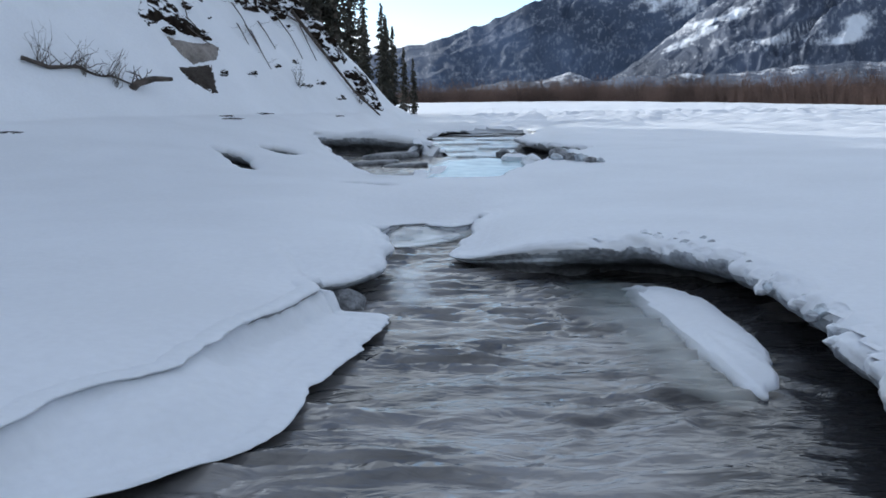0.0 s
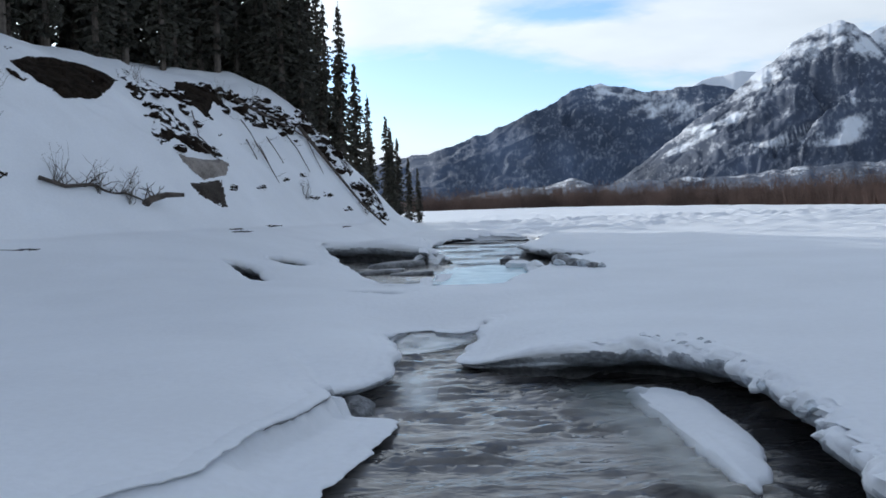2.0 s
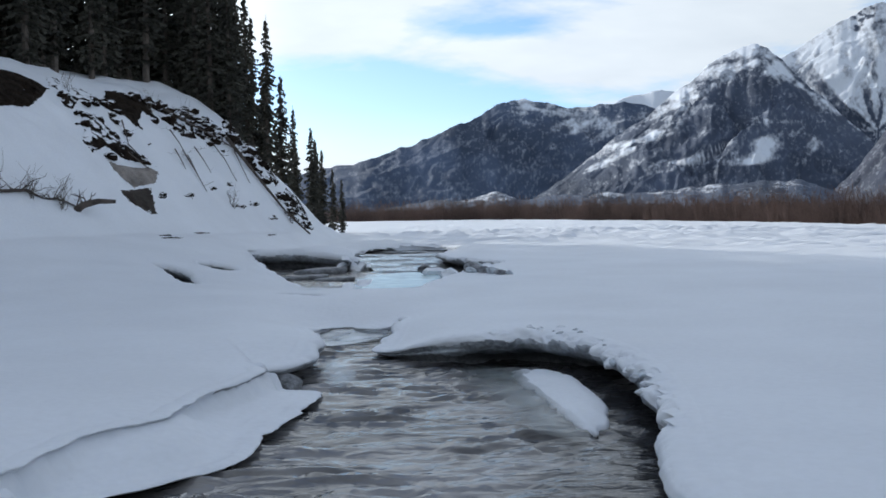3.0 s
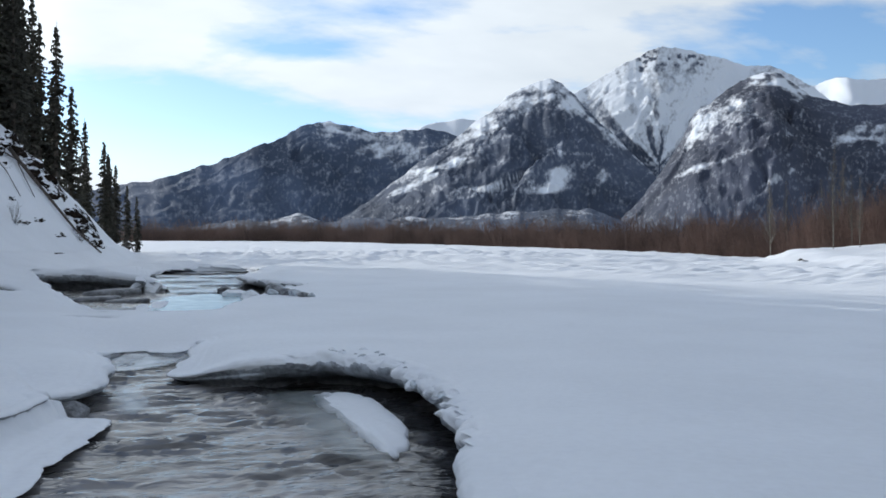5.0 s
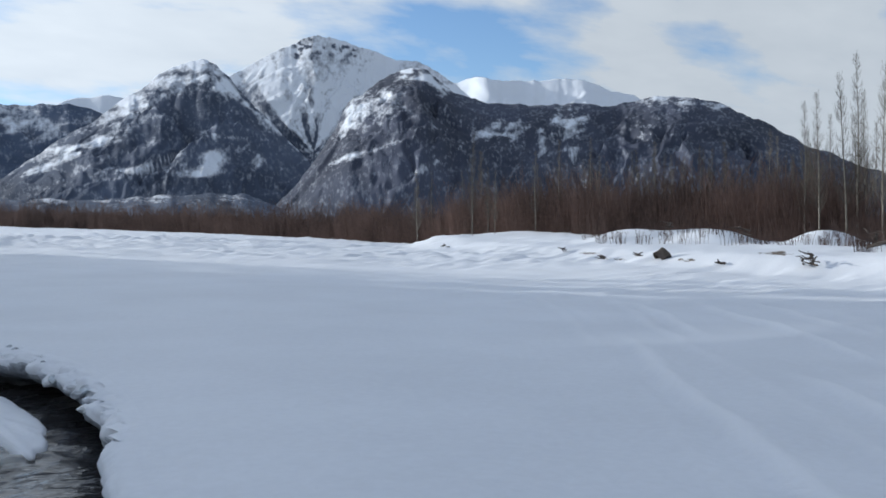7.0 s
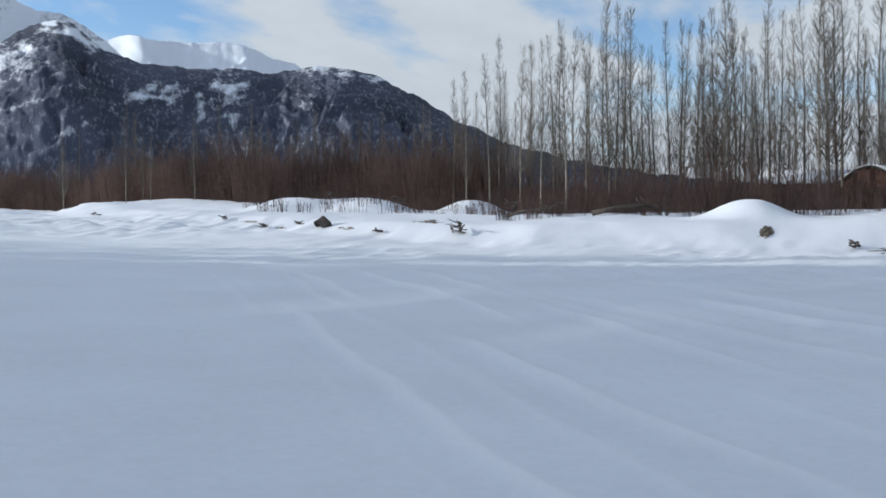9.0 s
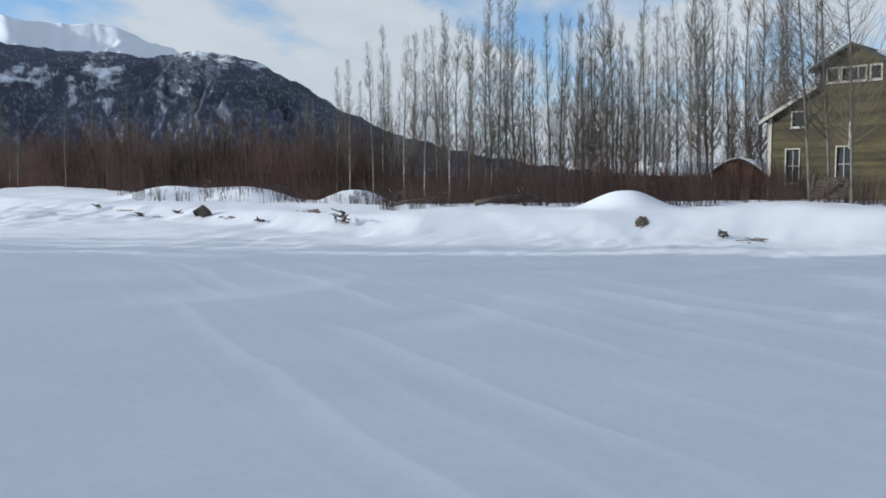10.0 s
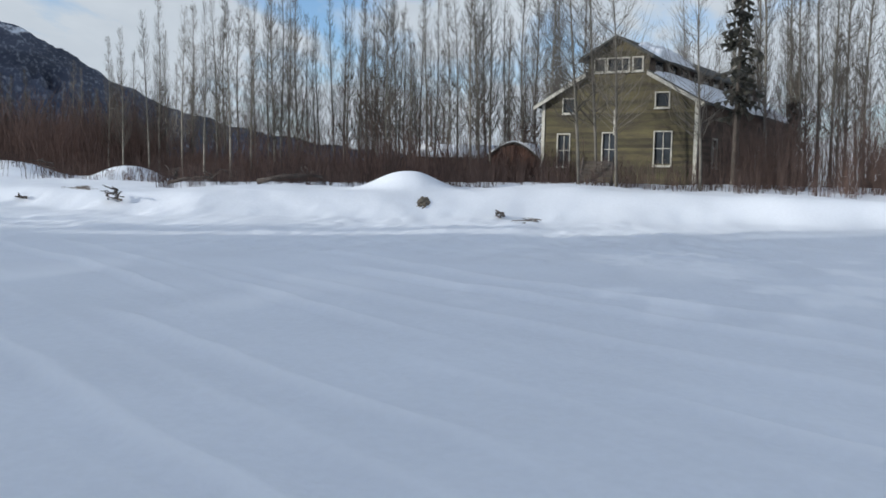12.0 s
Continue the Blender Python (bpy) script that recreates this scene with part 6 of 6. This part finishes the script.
crumbs = random.Random(44)
for k in range(58):
    u = crumbs.random() ** 0.9
    x, y = np.interp(u, [0, 0.3, 0.55, 0.8, 1], [-13.0, -10.6, -8.4, -6.4, -4.6]), np.interp(u, [0, 0.3, 0.55, 0.8, 1], [57.8, 61.5, 63.6, 65.2, 65.6])
    clod(float(x) + crumbs.gauss(0, 0.45), float(y) + crumbs.gauss(0, 0.7), crumbs.uniform(0.12, 0.5), 1300 + k)
for k in range(40):
    u = crumbs.random()
    x, y = np.interp(u, [0, 0.3, 0.55, 0.8, 1], [-14.6, -12.0, -9.6, -7.6, -5.6]), np.interp(u, [0, 0.3, 0.55, 0.8, 1], [57.6, 61.6, 64.2, 66.2, 67.2])
    clod(float(x) + crumbs.gauss(0, 0.35), float(y) + crumbs.gauss(0, 0.5), crumbs.uniform(0.15, 0.55), 1500 + k)
for k in range(22):
    clod(-14.2 + crumbs.gauss(0, 1.1), 51.5 + crumbs.gauss(0, 1.6), crumbs.uniform(0.10, 0.32), 1400 + k)
for k, (x, y) in enumerate(((-10.85, 49.8), (-9.97, 52.2), (-7.5, 59.7), (-8.8, 58.8), (-6.4, 61.0), (-16.6, 37.3), (-17.2, 37.8), (-17.9, 38.7), (-19.4, 42.1), (-9.3, 56), (-8.0, 57.5))):
    scarp("earth_clod", "small dark stone poking through the snow slope", "earth", x, y, 0.5 + 0.1 * (k % 3), 0.35, SOIL, 400 + 3 * k, 0.09, 1.3, 16)

# soil-coloured strips added where the snow has shaded crevices
for k, (x, y, w) in enumerate(((-14.0, 32.8, 1.5), (-9.2, 43.6, 1.0), (-8.9, 49.4, 0.9), (-9.6, 44.6, 0.6), (-6.0, 56.0, 0.6))):
    scarp("earth_clod", "thin dark strip standing for a shaded crevice in the snow", "earth", x, y, w, 0.10, SOIL, 460 + 3 * k, 0.07, 0.9, 16)


def stick(verts, faces, a, b, r, seed, wobble=0.06, sides=5, parts=5):
    rng = random.Random(seed)
    a, b = Vector(a), Vector(b)
    ln = (b - a).length
    pts = [a.lerp(b, k / parts) + Vector((rng.uniform(-1, 1), rng.uniform(-1, 1), rng.uniform(-1, 1))) * wobble * ln * (0 < k < parts) * 0.3 for k in range(parts + 1)]
    tube(verts, faces, pts, [r * (1 - 0.65 * k / parts) for k in range(parts + 1)], sides)
    return pts


def on_slope(x, y, up=0.0):
    return Vector((x, y, ground_at(x, y) + up))


def fallen_tree(name, label, points, r, twigs, seed, spread=0.8, rise=0.6):
    """A dead trunk lying along points, with bare side branches."""
    rng = random.Random(seed)
    thing = tagged(new(name), label, "dead tree")
    v, f = [], []
    tube(v, f, points, [r * (1 - 0.6 * k / (len(points) - 1)) for k in range(len(points))], 8)
    part("trunk", (v, f), DEADWOOD, thing, shade=True)
    for t in range(twigs):
        k = rng.uniform(0.05, 0.98) * (len(points) - 1)
        i = min(int(k), len(points) - 2)
        root = Vector(points[i]).lerp(Vector(points[i + 1]), k - i)
        w = rng.uniform(0, 2 * math.pi)
        ln = spread * rng.uniform(0.4, 1.3)
        tip = root + Vector((math.cos(w), math.sin(w), rng.uniform(-0.1, 1.0) * rise / 0.6)) * ln
        v, f = [], []
        pts = stick(v, f, root, tip, r * rng.uniform(0.15, 0.35), seed + t, 0.25)
        for q in range(2):
            st = pts[rng.randint(2, 4)]
            stick(v, f, st, st + Vector((rng.uniform(-1, 1), rng.uniform(-1, 1), rng.uniform(0, 1))) * ln * 0.4, r * 0.1, seed + 50 * t + q, 0.2, 3, 2)
        part("branch", (v, f), DEADWOOD, thing)
    return thing


fallen_tree("fallen_log", "fallen dead tree with a bare root tangle on the snow slope", [on_slope(-15.6, 38.36, 0.25), on_slope(-15.0, 39.3, 0.12), on_slope(-14.4, 40.5, 0.16), on_slope(-13.9, 41.2, -0.06), on_slope(-13.5, 41.7, 0.12), on_slope(-12.8, 42.3, 0.10)], 0.085, 44, 501, 0.9)
v0 = on_slope(-12.75, 42.2, 0.15)
fallen_tree("stump", "snapped dark stump with a sideways limb", [v0 + Vector((-0.3, 0, -0.2)), v0 + Vector((0.1, 0.1, 0.15)), v0 + Vector((0.7, 0.3, 0.32)), v0 + Vector((1.4, 0.5, 0.30))], 0.2, 4, 507, 0.7)
fallen_tree("leaning_trunk", "long thin dead trunk lying down the snow slope", [on_slope(-9.52, 62.48, 0.5), on_slope(-8.5, 62.35, 0.4), on_slope(-7.29, 62.62, 0.3), on_slope(-5.88, 63.08, 0.3), on_slope(-4.26, 62.45, 0.05)], 0.13, 9, 511, 0.6, 0.3)
fallen_tree("leaning_trunk", "dead pole slumped over the brow", [on_slope(-12.6, 58.5, 0.5), on_slope(-11.2, 60.2, 0.5), on_slope(-9.9, 61.6, 0.4), on_slope(-8.6, 63.0, 0.3)], 0.09, 8, 517, 0.8, 0.4)
for k, (a, b) in enumerate((((-11.01, 56.0), (-9.43, 54.46)), ((-10.75, 56.0), (-9.85, 54.9)), ((-10.7, 57.9), (-9.7, 57.6)), ((-11.9, 56.8), (-10.75, 56.2)), ((-11.3, 55.2), (-10.6, 54.6)), ((-10.0, 60.5), (-8.5, 59.7)), ((-13.4, 52.0), (-12.5, 50.3)), ((-9.0, 62.2), (-7.9, 61.2)), ((-12.6, 50.0), (-11.4, 51.4)))):
    fallen_tree("dead_root", "bare hanging root on the snow slope", [on_slope(*a, 0.35), on_slope((a[0] + b[0]) / 2, (a[1] + b[1]) / 2, 0.25), on_slope(*b, 0.05)], 0.04, 4, 530 + 9 * k, 0.6, 0.3)
for k, (x, y) in enumerate(((-15.3, 39.2), (-14.2, 40.6), (-13.3, 41.5), (-17.6, 38.4), (-18.2, 40.4), (-16.2, 51.9), (-13.2, 57.7), (-11.8, 60.8), (-9.3, 65.3), (-7.0, 67.4), (-3.4, 75.5), (-5.5, 63.0), (-8.3, 56.4))):
    rng2 = random.Random(700 + k)
    shrub = tagged(new("shrub"), "small leafless brown shrub in the snow", "shrub")
    v, f = [], []
    for s in range(11):
        w, h = rng2.uniform(0, 6.28), rng2.uniform(0.5, 1.4)
        o = rng2.uniform(0.1, 0.6)
        pts = stick(v, f, (0, 0, -0.2), (math.cos(w) * o, math.sin(w) * o, h), 0.013, 710 + 31 * k + s, 0.35, 3, 4)
        for q in range(3):
            st = pts[rng2.randint(1, 4)]
            stick(v, f, st, st + Vector((rng2.uniform(-1, 1), rng2.uniform(-1, 1), rng2.uniform(0.2, 1.2))) * 0.3, 0.007, 720 + q + s, 0.2, 3, 2)
    part("brush", (v, f), TWIGS, shrub)
    shrub.matrix_basis = Matrix.Translation(on_slope(x, y))


# ---------- ice along the creek ----------
def thin_ice_material(name, color, solid, least=0.4):
    m = bpy.data.materials.new(name)
    m.use_nodes = True
    n, l = m.node_tree.nodes, m.node_tree.links
    b, out = n["Principled BSDF"], n["Material Output"]
    b.inputs["Base Color"].default_value = (*color, 1)
    b.inputs["Roughness"].default_value = 0.22
    tex, ramp, clear, mix, tc = n.new("ShaderNodeTexNoise"), n.new("ShaderNodeMapRange"), n.new("ShaderNodeBsdfTransparent"), n.new("ShaderNodeMixShader"), n.new("ShaderNodeTexCoord")
    tex.inputs["Scale"].default_value, tex.inputs["Detail"].default_value = 1.6, 5
    ramp.inputs[1].default_value, ramp.inputs[2].default_value, ramp.inputs[3].default_value, ramp.inputs[4].default_value = 0.3, 0.65, solid * least, solid
    att = n.new("ShaderNodeAttribute")
    att.attribute_name = "thickness"
    mul = n.new("ShaderNodeMath")
    mul.operation = "MULTIPLY"
    l.new(tc.outputs["Object"], tex.inputs["Vector"])
    l.new(tex.outputs[0], ramp.inputs[0])
    l.new(ramp.outputs[0], mul.inputs[0])
    l.new(att.outputs["Fac"], mul.inputs[1])
    l.new(mul.outputs[0], mix.inputs[0])
    l.new(clear.outputs[0], mix.inputs[1])
    l.new(b.outputs[0], mix.inputs[2])
    l.new(mix.outputs[0], out.inputs[0])
    return m


def ice_sheet(label, poly, mat, lift=0.06, fade=0.7, seed=0):
    """A thin pane of ice on the water that thins out towards its edge."""
    poly = rounded(poly, 2)
    xs, ys = [p[0] for p in poly], [p[1] for p in poly]
    X, Y = np.meshgrid(np.arange(min(xs), max(xs) + 0.1, 0.1), np.arange(min(ys), max(ys) + 0.14, 0.14))
    d = -seg_distance(X, Y, poly, True) + 0.12 * fbm(X * 1.5, Y * 1.5, 3, seed)
    k = np.arange(X.size).reshape(X.shape)
    ok = (d[:-1, :-1] > 0) & (d[1:, 1:] > 0)
    faces = np.stack([k[:-1, :-1], k[:-1, 1:], k[1:, 1:], k[1:, :-1]], -1)[ok].reshape(-1, 4).tolist()
    Z = water_level(Y) + lift + 0.02 + 0.01 * fbm(X, Y, 2, seed + 1)
    me = mesh_of("ice_sheet", np.stack([X, Y, Z], -1).reshape(-1, 3).tolist(), faces, mat, shade=True)
    att = me.attributes.new("thickness", "FLOAT", "POINT")
    att.data.foreach_set("value", np.clip(d / fade, 0, 1).ravel())
    return tagged(new("ice_sheet", me), label, "ice")


RIM_ICE = material("rim_ice", (0.42, 0.46, 0.50), 0.4, spread=0.45, scale=3, fine=18, bump=0.7, depth=0.03)
GREEN_ICE, PALE_ICE, BLUE_ICE = thin_ice_material("grey_green_ice", (0.21, 0.24, 0.24), 0.85), thin_ice_material("pale_ice", (0.58, 0.62, 0.66), 0.9), thin_ice_material("pale_blue_ice", (0.56, 0.74, 0.80), 0.97, 0.75)
ice_sheet("grey-green shelf of thin ice beside the snow rim", [(0.9, 16.6), (2.7, 16.6), (2.75, 14.5), (2.6, 11.5), (2.4, 10.2), (1.75, 10.6), (1.55, 12.5), (1.2, 14.6)], GREEN_ICE, seed=801)
ice_sheet("pale ice shelf below the snow notch", [(-0.8, 14.3), (-1.1, 16.4), (-1.05, 18.4), (-0.55, 17.8), (-0.25, 16.2), (-0.35, 14.8)], PALE_ICE, fade=0.45, seed=805)
ice_sheet("pale turquoise ice under shallow water", [(-0.9, 30.2), (0.5, 28.7), (1.4, 29.2), (2.6, 33.0), (3.4, 37.5), (1.5, 40.0), (-0.6, 38.0), (-0.9, 34.5)], BLUE_ICE, lift=0.10, fade=0.5, seed=809)
# pale sheet added for the bright streaked water that fades into ice
ice_sheet("pale sheet standing in for bright streaked water by the snow bridge", [(-1.7, 20.3), (-0.9, 20.0), (0.1, 20.8), (0.6, 22.6), (-0.2, 23.0), (-1.4, 22.9)], PALE_ICE, fade=0.25, seed=813)
# pale patches brighten the upper pool: sky reflection painted as sheets
for k, (x, y, r) in enumerate(((1.2, 42, 1.2), (0.2, 46, 1.0), (2.2, 48, 1.1), (0.8, 53, 1.4), (2.6, 57, 1.3), (-0.4, 58, 0.9), (1.6, 63, 1.6))):
    ice_sheet("pale skin on the upper pool, standing in for bright sky reflections", [(x - r * 1.3, y - r), (x + r * 1.3, y - r * 1.4), (x + r, y + r * 1.2), (x - r, y + r * 1.5)], PALE_ICE, fade=0.4, seed=820 + k)


def floe(label, poly, thick, mat, seed, tilt=0.0):
    """A flat raft of snow-covered ice with a ragged rim."""
    poly = rounded(poly, 3)
    c = np.mean(poly, 0)
    s = np.arange(len(poly))
    pts = [np.array(p) + (np.array(p) - c) * 0.08 * float(fbm(np.array([k * 0.45]), np.array([seed * 1.0]), 2, seed)[0]) for k, p in enumerate(poly)]
    v, f = [], []
    n = len(pts)
    base = float(water_level(c[1]))
    for grow, z in ((0.94, -0.08), (1.0, 0.02), (1.0, thick * 0.6), (0.93, thick * 0.95), (0.6, thick * 1.15), (0.25, thick * 1.25)):
        for k, p in enumerate(pts):
            q = c + (p - c) * grow
            v.append(Vector((q[0], q[1], base + z + tilt * (q[0] - c[0]) + (0.006 * math.sin(k * 0.7 + seed) if z > 0 else 0))))
    for r in range(5):
        for k in range(n):
            f.append((r * n + k, r * n + (k + 1) % n, (r + 1) * n + (k + 1) % n, (r + 1) * n + k))
    f.append(tuple(5 * n + k for k in range(n)))
    return tagged(new("ice_floe", mesh_of("ice_floe", v, f, mat, shade=True)), label, "ice")


floe("snow-covered ice floe stranded along the undercut bank", [(2.15, 16.3), (2.6, 16.15), (3.0, 15.4), (3.08, 13.8), (2.98, 12.3), (2.78, 11.3), (2.42, 10.85), (2.34, 12.0), (2.34, 13.4), (2.2, 15.0)], 0.09, SNOW, 3, 0.10)


# layered shelves of dark ice in the fallen-in hollow
for k, (x, y, r, thick) in enumerate(((-2.9, 38.6, 1.0, 0.12), (-1.6, 37.6, 0.8, 0.10), (-2.4, 41.4, 1.1, 0.2))):
    floe("dark layered shelf ice in a fallen-in hollow", [(x - r * 1.2, y - r * 0.5), (x + r * 0.3, y - r * 0.8), (x + r * 1.1, y - r * 0.2), (x + r * 0.8, y + r * 0.8), (x - r * 0.9, y + r * 0.9)], thick, SHADE_GREY_ICE, 30 + k, 0.05)


def ice_chunk(x, y, size, seed, mat, sink=0.3, bedded=False):
    """An angular lump of ice, rounded by melt."""
    bm = bmesh.new()
    bmesh.ops.create_icosphere(bm, subdivisions=2, radius=1)
    rng = random.Random(seed)
    cuts = [Vector((rng.uniform(-1, 1), rng.uniform(-1, 1), rng.uniform(-1, 1))).normalized() for _ in range(9)]
    for vert in bm.verts:
        p = vert.co.copy()
        for cdir in cuts:
            over = p.dot(cdir) - 0.62
            if over > 0:
                p -= cdir * over * 0.85
        p *= 1 + 0.30 * noise.noise(p * 2.2 + Vector((seed, 0, 0)))
        vert.co = Vector((p.x * size * rng.uniform(0.98, 1.02), p.y * size * 1.25, p.z * size * 0.75))
    me = bpy.data.meshes.new("ice_chunk")
    bm.to_mesh(me)
    bm.free()
    me.materials.append(mat)
    ob = tagged(new("ice_chunk", me), "rounded lump of grey-white ice on the creek's edge", "ice", "ice lumps along the creek")
    ob.matrix_basis = Matrix.Translation((x, y, (ground_at(x, y) if bedded or open_water(np.array([x]), np.array([y]))[0] > 0.35 else float(water_level(y))) + size * sink)) @ pose(0, 0, 0, 0, 0, rng.uniform(0, 360))


rng = random.Random(9)
for k in range(36):
    u = rng.uniform(0.12, 1)
    x, y = np.interp(u, [0, 0.3, 0.5, 0.75, 1], [2.0, 3.1, 3.40, 3.3, 2.85]), np.interp(u, [0, 0.3, 0.5, 0.75, 1], [17.05, 16.5, 14.8, 12.3, 9.8])
    off = rng.uniform(0.0, 0.34)
    size = rng.uniform(0.05, 0.13) * (1.1 - off)
    ice_chunk(float(x) + off * 0.9, float(y) + off * (0.9 if u < 0.3 else 0.1), size, 900 + k, (LIP_ICE, SNOW, SNOW, RIM_ICE)[k % 4], rng.uniform(-0.35, 0.05) - (0.4 if off < 0.08 else 0), True)
for k, (x, y, size, mat) in enumerate(((2.05, 41.0, 0.36, SHADE_GREY_ICE), (2.45, 40.6, 0.26, SHADE_GREY_ICE), (2.3, 38.0, 0.45, SNOW), (2.9, 37.4, 0.42, SNOW), (2.7, 36.0, 0.34, SNOW), (3.05, 35.2, 0.30, SHADE_GREY_ICE), (3.25, 34.2, 0.40, SHADE_GREY_ICE), (3.45, 33.4, 0.36, SHADE_GREY_ICE), (3.6, 33.9, 0.30, RIM_ICE), (3.75, 32.6, 0.28, SHADE_GREY_ICE), (3.95, 32.2, 0.24, RIM_ICE), (4.15, 31.6, 0.20, SHADE_GREY_ICE), (4.4, 31.5, 0.16, RIM_ICE), (3.3, 32.9, 0.2, RIM_ICE), (2.8, 34.2, 0.22, RIM_ICE), (2.5, 35.2, 0.18, SHADE_GREY_ICE), (-0.9, 42.7, 0.5, SNOW), (-1.5, 43.2, 0.42, SNOW), (-0.55, 43.0, 0.35, SNOW))):
    ice_chunk(x, y, size, 950 + k, mat, 0.25 if size < 0.6 else -0.22)
# dark lumps added to stand for the shaded hollow under the left bank
for x, y, s in ((-1.72, 14.85, 0.34), (-1.42, 15.2, 0.30)):
    ice_chunk(x, y, s, int(990 + y * 20), SHADE_GREY_ICE, 0.05)


# ---------- odds and ends on the far bank ----------
def stump(x, y, r, seed):
    st = tagged(new("stump"), "dark hollow tree stump with snow in it", "stump")
    v, f = [], []
    n = 14
    rng = random.Random(seed)
    wob = [rng.uniform(0.85, 1.15) for _ in range(n)]
    for rad, z in ((1.15, -0.3), (1.0, 0.1), (0.98, 0.55), (0.86, 0.62), (0.62, 0.55), (0.5, 0.25)):
        for k in range(n):
            w = 2 * math.pi * k / n
            v.append(Vector((math.cos(w) * rad * r * wob[k], math.sin(w) * rad * r * wob[k], z * r * 1.6)))
    for q in range(5):
        for k in range(n):
            f.append((q * n + k, q * n + (k + 1) % n, (q + 1) * n + (k + 1) % n, (q + 1) * n + k))
    part("bark", (v, f), DEADWOOD, st)
    v2 = [Vector((math.cos(2 * math.pi * k / n) * 0.6 * r, math.sin(2 * math.pi * k / n) * 0.6 * r, 0.5 * r)) for k in range(n)] + [Vector((0, 0, 0.75 * r))]
    part("snow_cap", (v2, [(k, (k + 1) % n, n) for k in range(n)]), SNOW, st, shade=True)
    st.matrix_basis = Matrix.Translation(on_slope(x, y, 0.05)) @ pose(0, 0, 0, 50, 0, 60)


stump(32.4, 27.8, 0.34, 3)
stump(47.3, 19.2, 0.4, 5)
stump(51.5, 7.4, 0.32, 7)


def driftwood(x, y, n, size, seed):
    rng = random.Random(seed)
    heap = tagged(new("driftwood"), "small heap of grey driftwood sticks on the snow bank", "driftwood")
    for k in range(n):
        v, f = [], []
        w = rng.uniform(0, math.pi)
        a = Vector((math.cos(w), math.sin(w), 0)) * size * rng.uniform(0.4, 1)
        o = Vector((rng.uniform(-0.3, 0.3), rng.uniform(-0.3, 0.3), 0.05 + 0.05 * k)) * size
        stick(v, f, o - a * 0.5, o + a * 0.5 + Vector((0, 0, rng.uniform(0, 0.25) * size)), rng.uniform(0.025, 0.06), seed + k, 0.15)
        part("stick", (v, f), DEADWOOD, heap)
    heap.matrix_basis = Matrix.Translation(on_slope(x, y, 0.02))


fallen_tree("fallen_log", "dark weathered log lying across the snowy bank top", [on_slope(38.6, 17.6, 0.15), on_slope(39.0, 16.6, 0.3), on_slope(39.4, 15.4, 0.42), on_slope(39.6, 14.9, 0.35)], 0.13, 5, 881, 0.6)
fallen_tree("fallen_log", "reddish brown broken log half buried on the bank top", [on_slope(38.8, 22.0, 0.1), on_slope(39.0, 21.2, 0.28), on_slope(39.1, 20.3, 0.30), on_slope(39.2, 19.8, 0.1)], 0.10, 12, 891, 0.7)
for x, y, n, s, sd in ((31.5, 20.2, 9, 0.9, 11), (33.4, 35.0, 5, 0.5, 13), (32.1, 31.2, 5, 0.6, 15), (32.8, 29.6, 5, 0.5, 17), (31.2, 23.8, 4, 0.5, 19), (35.2, 6.3, 6, 0.7, 21), (38.0, 51.5, 4, 0.6, 23), (44.5, 25.0, 10, 1.3, 25), (46.0, 23.0, 9, 1.2, 27), (45.2, 33.0, 8, 1.1, 29), (43.6, 36.8, 8, 1.0, 31), (48.4, 18.4, 9, 1.5, 33)):
    driftwood(x, y, n, s, sd)
# dark brown patch paints the shaded hollow of the mound
scarp("grass_tuft", "brown patch painting the shaded hollow in the snow mound", "grass", 35.6, 9.3, 0.62, 0.5, material("hollow_shade_brown", (0.11, 0.09, 0.065), 0.95, spread=0.6, scale=6, fine=40, bump=0.8), 611, 0.12, 0.5, 24)
for k, (x, y) in enumerate(((33.2, 33.0), (32.4, 30.4), (31.9, 26.0), (33.0, 22.5), (36.0, 5.2))):
    scarp("earth_clod", "bare earth edge showing through the bank snow", "earth", x, y, 1.0, 0.12, material("bank_earth", (0.13, 0.10, 0.075), 0.95, spread=0.5, scale=4, fine=25, bump=0.7) if k == 0 else bpy.data.materials["bank_earth"], 640 + 5 * k, 0.05, 1.3, 20)
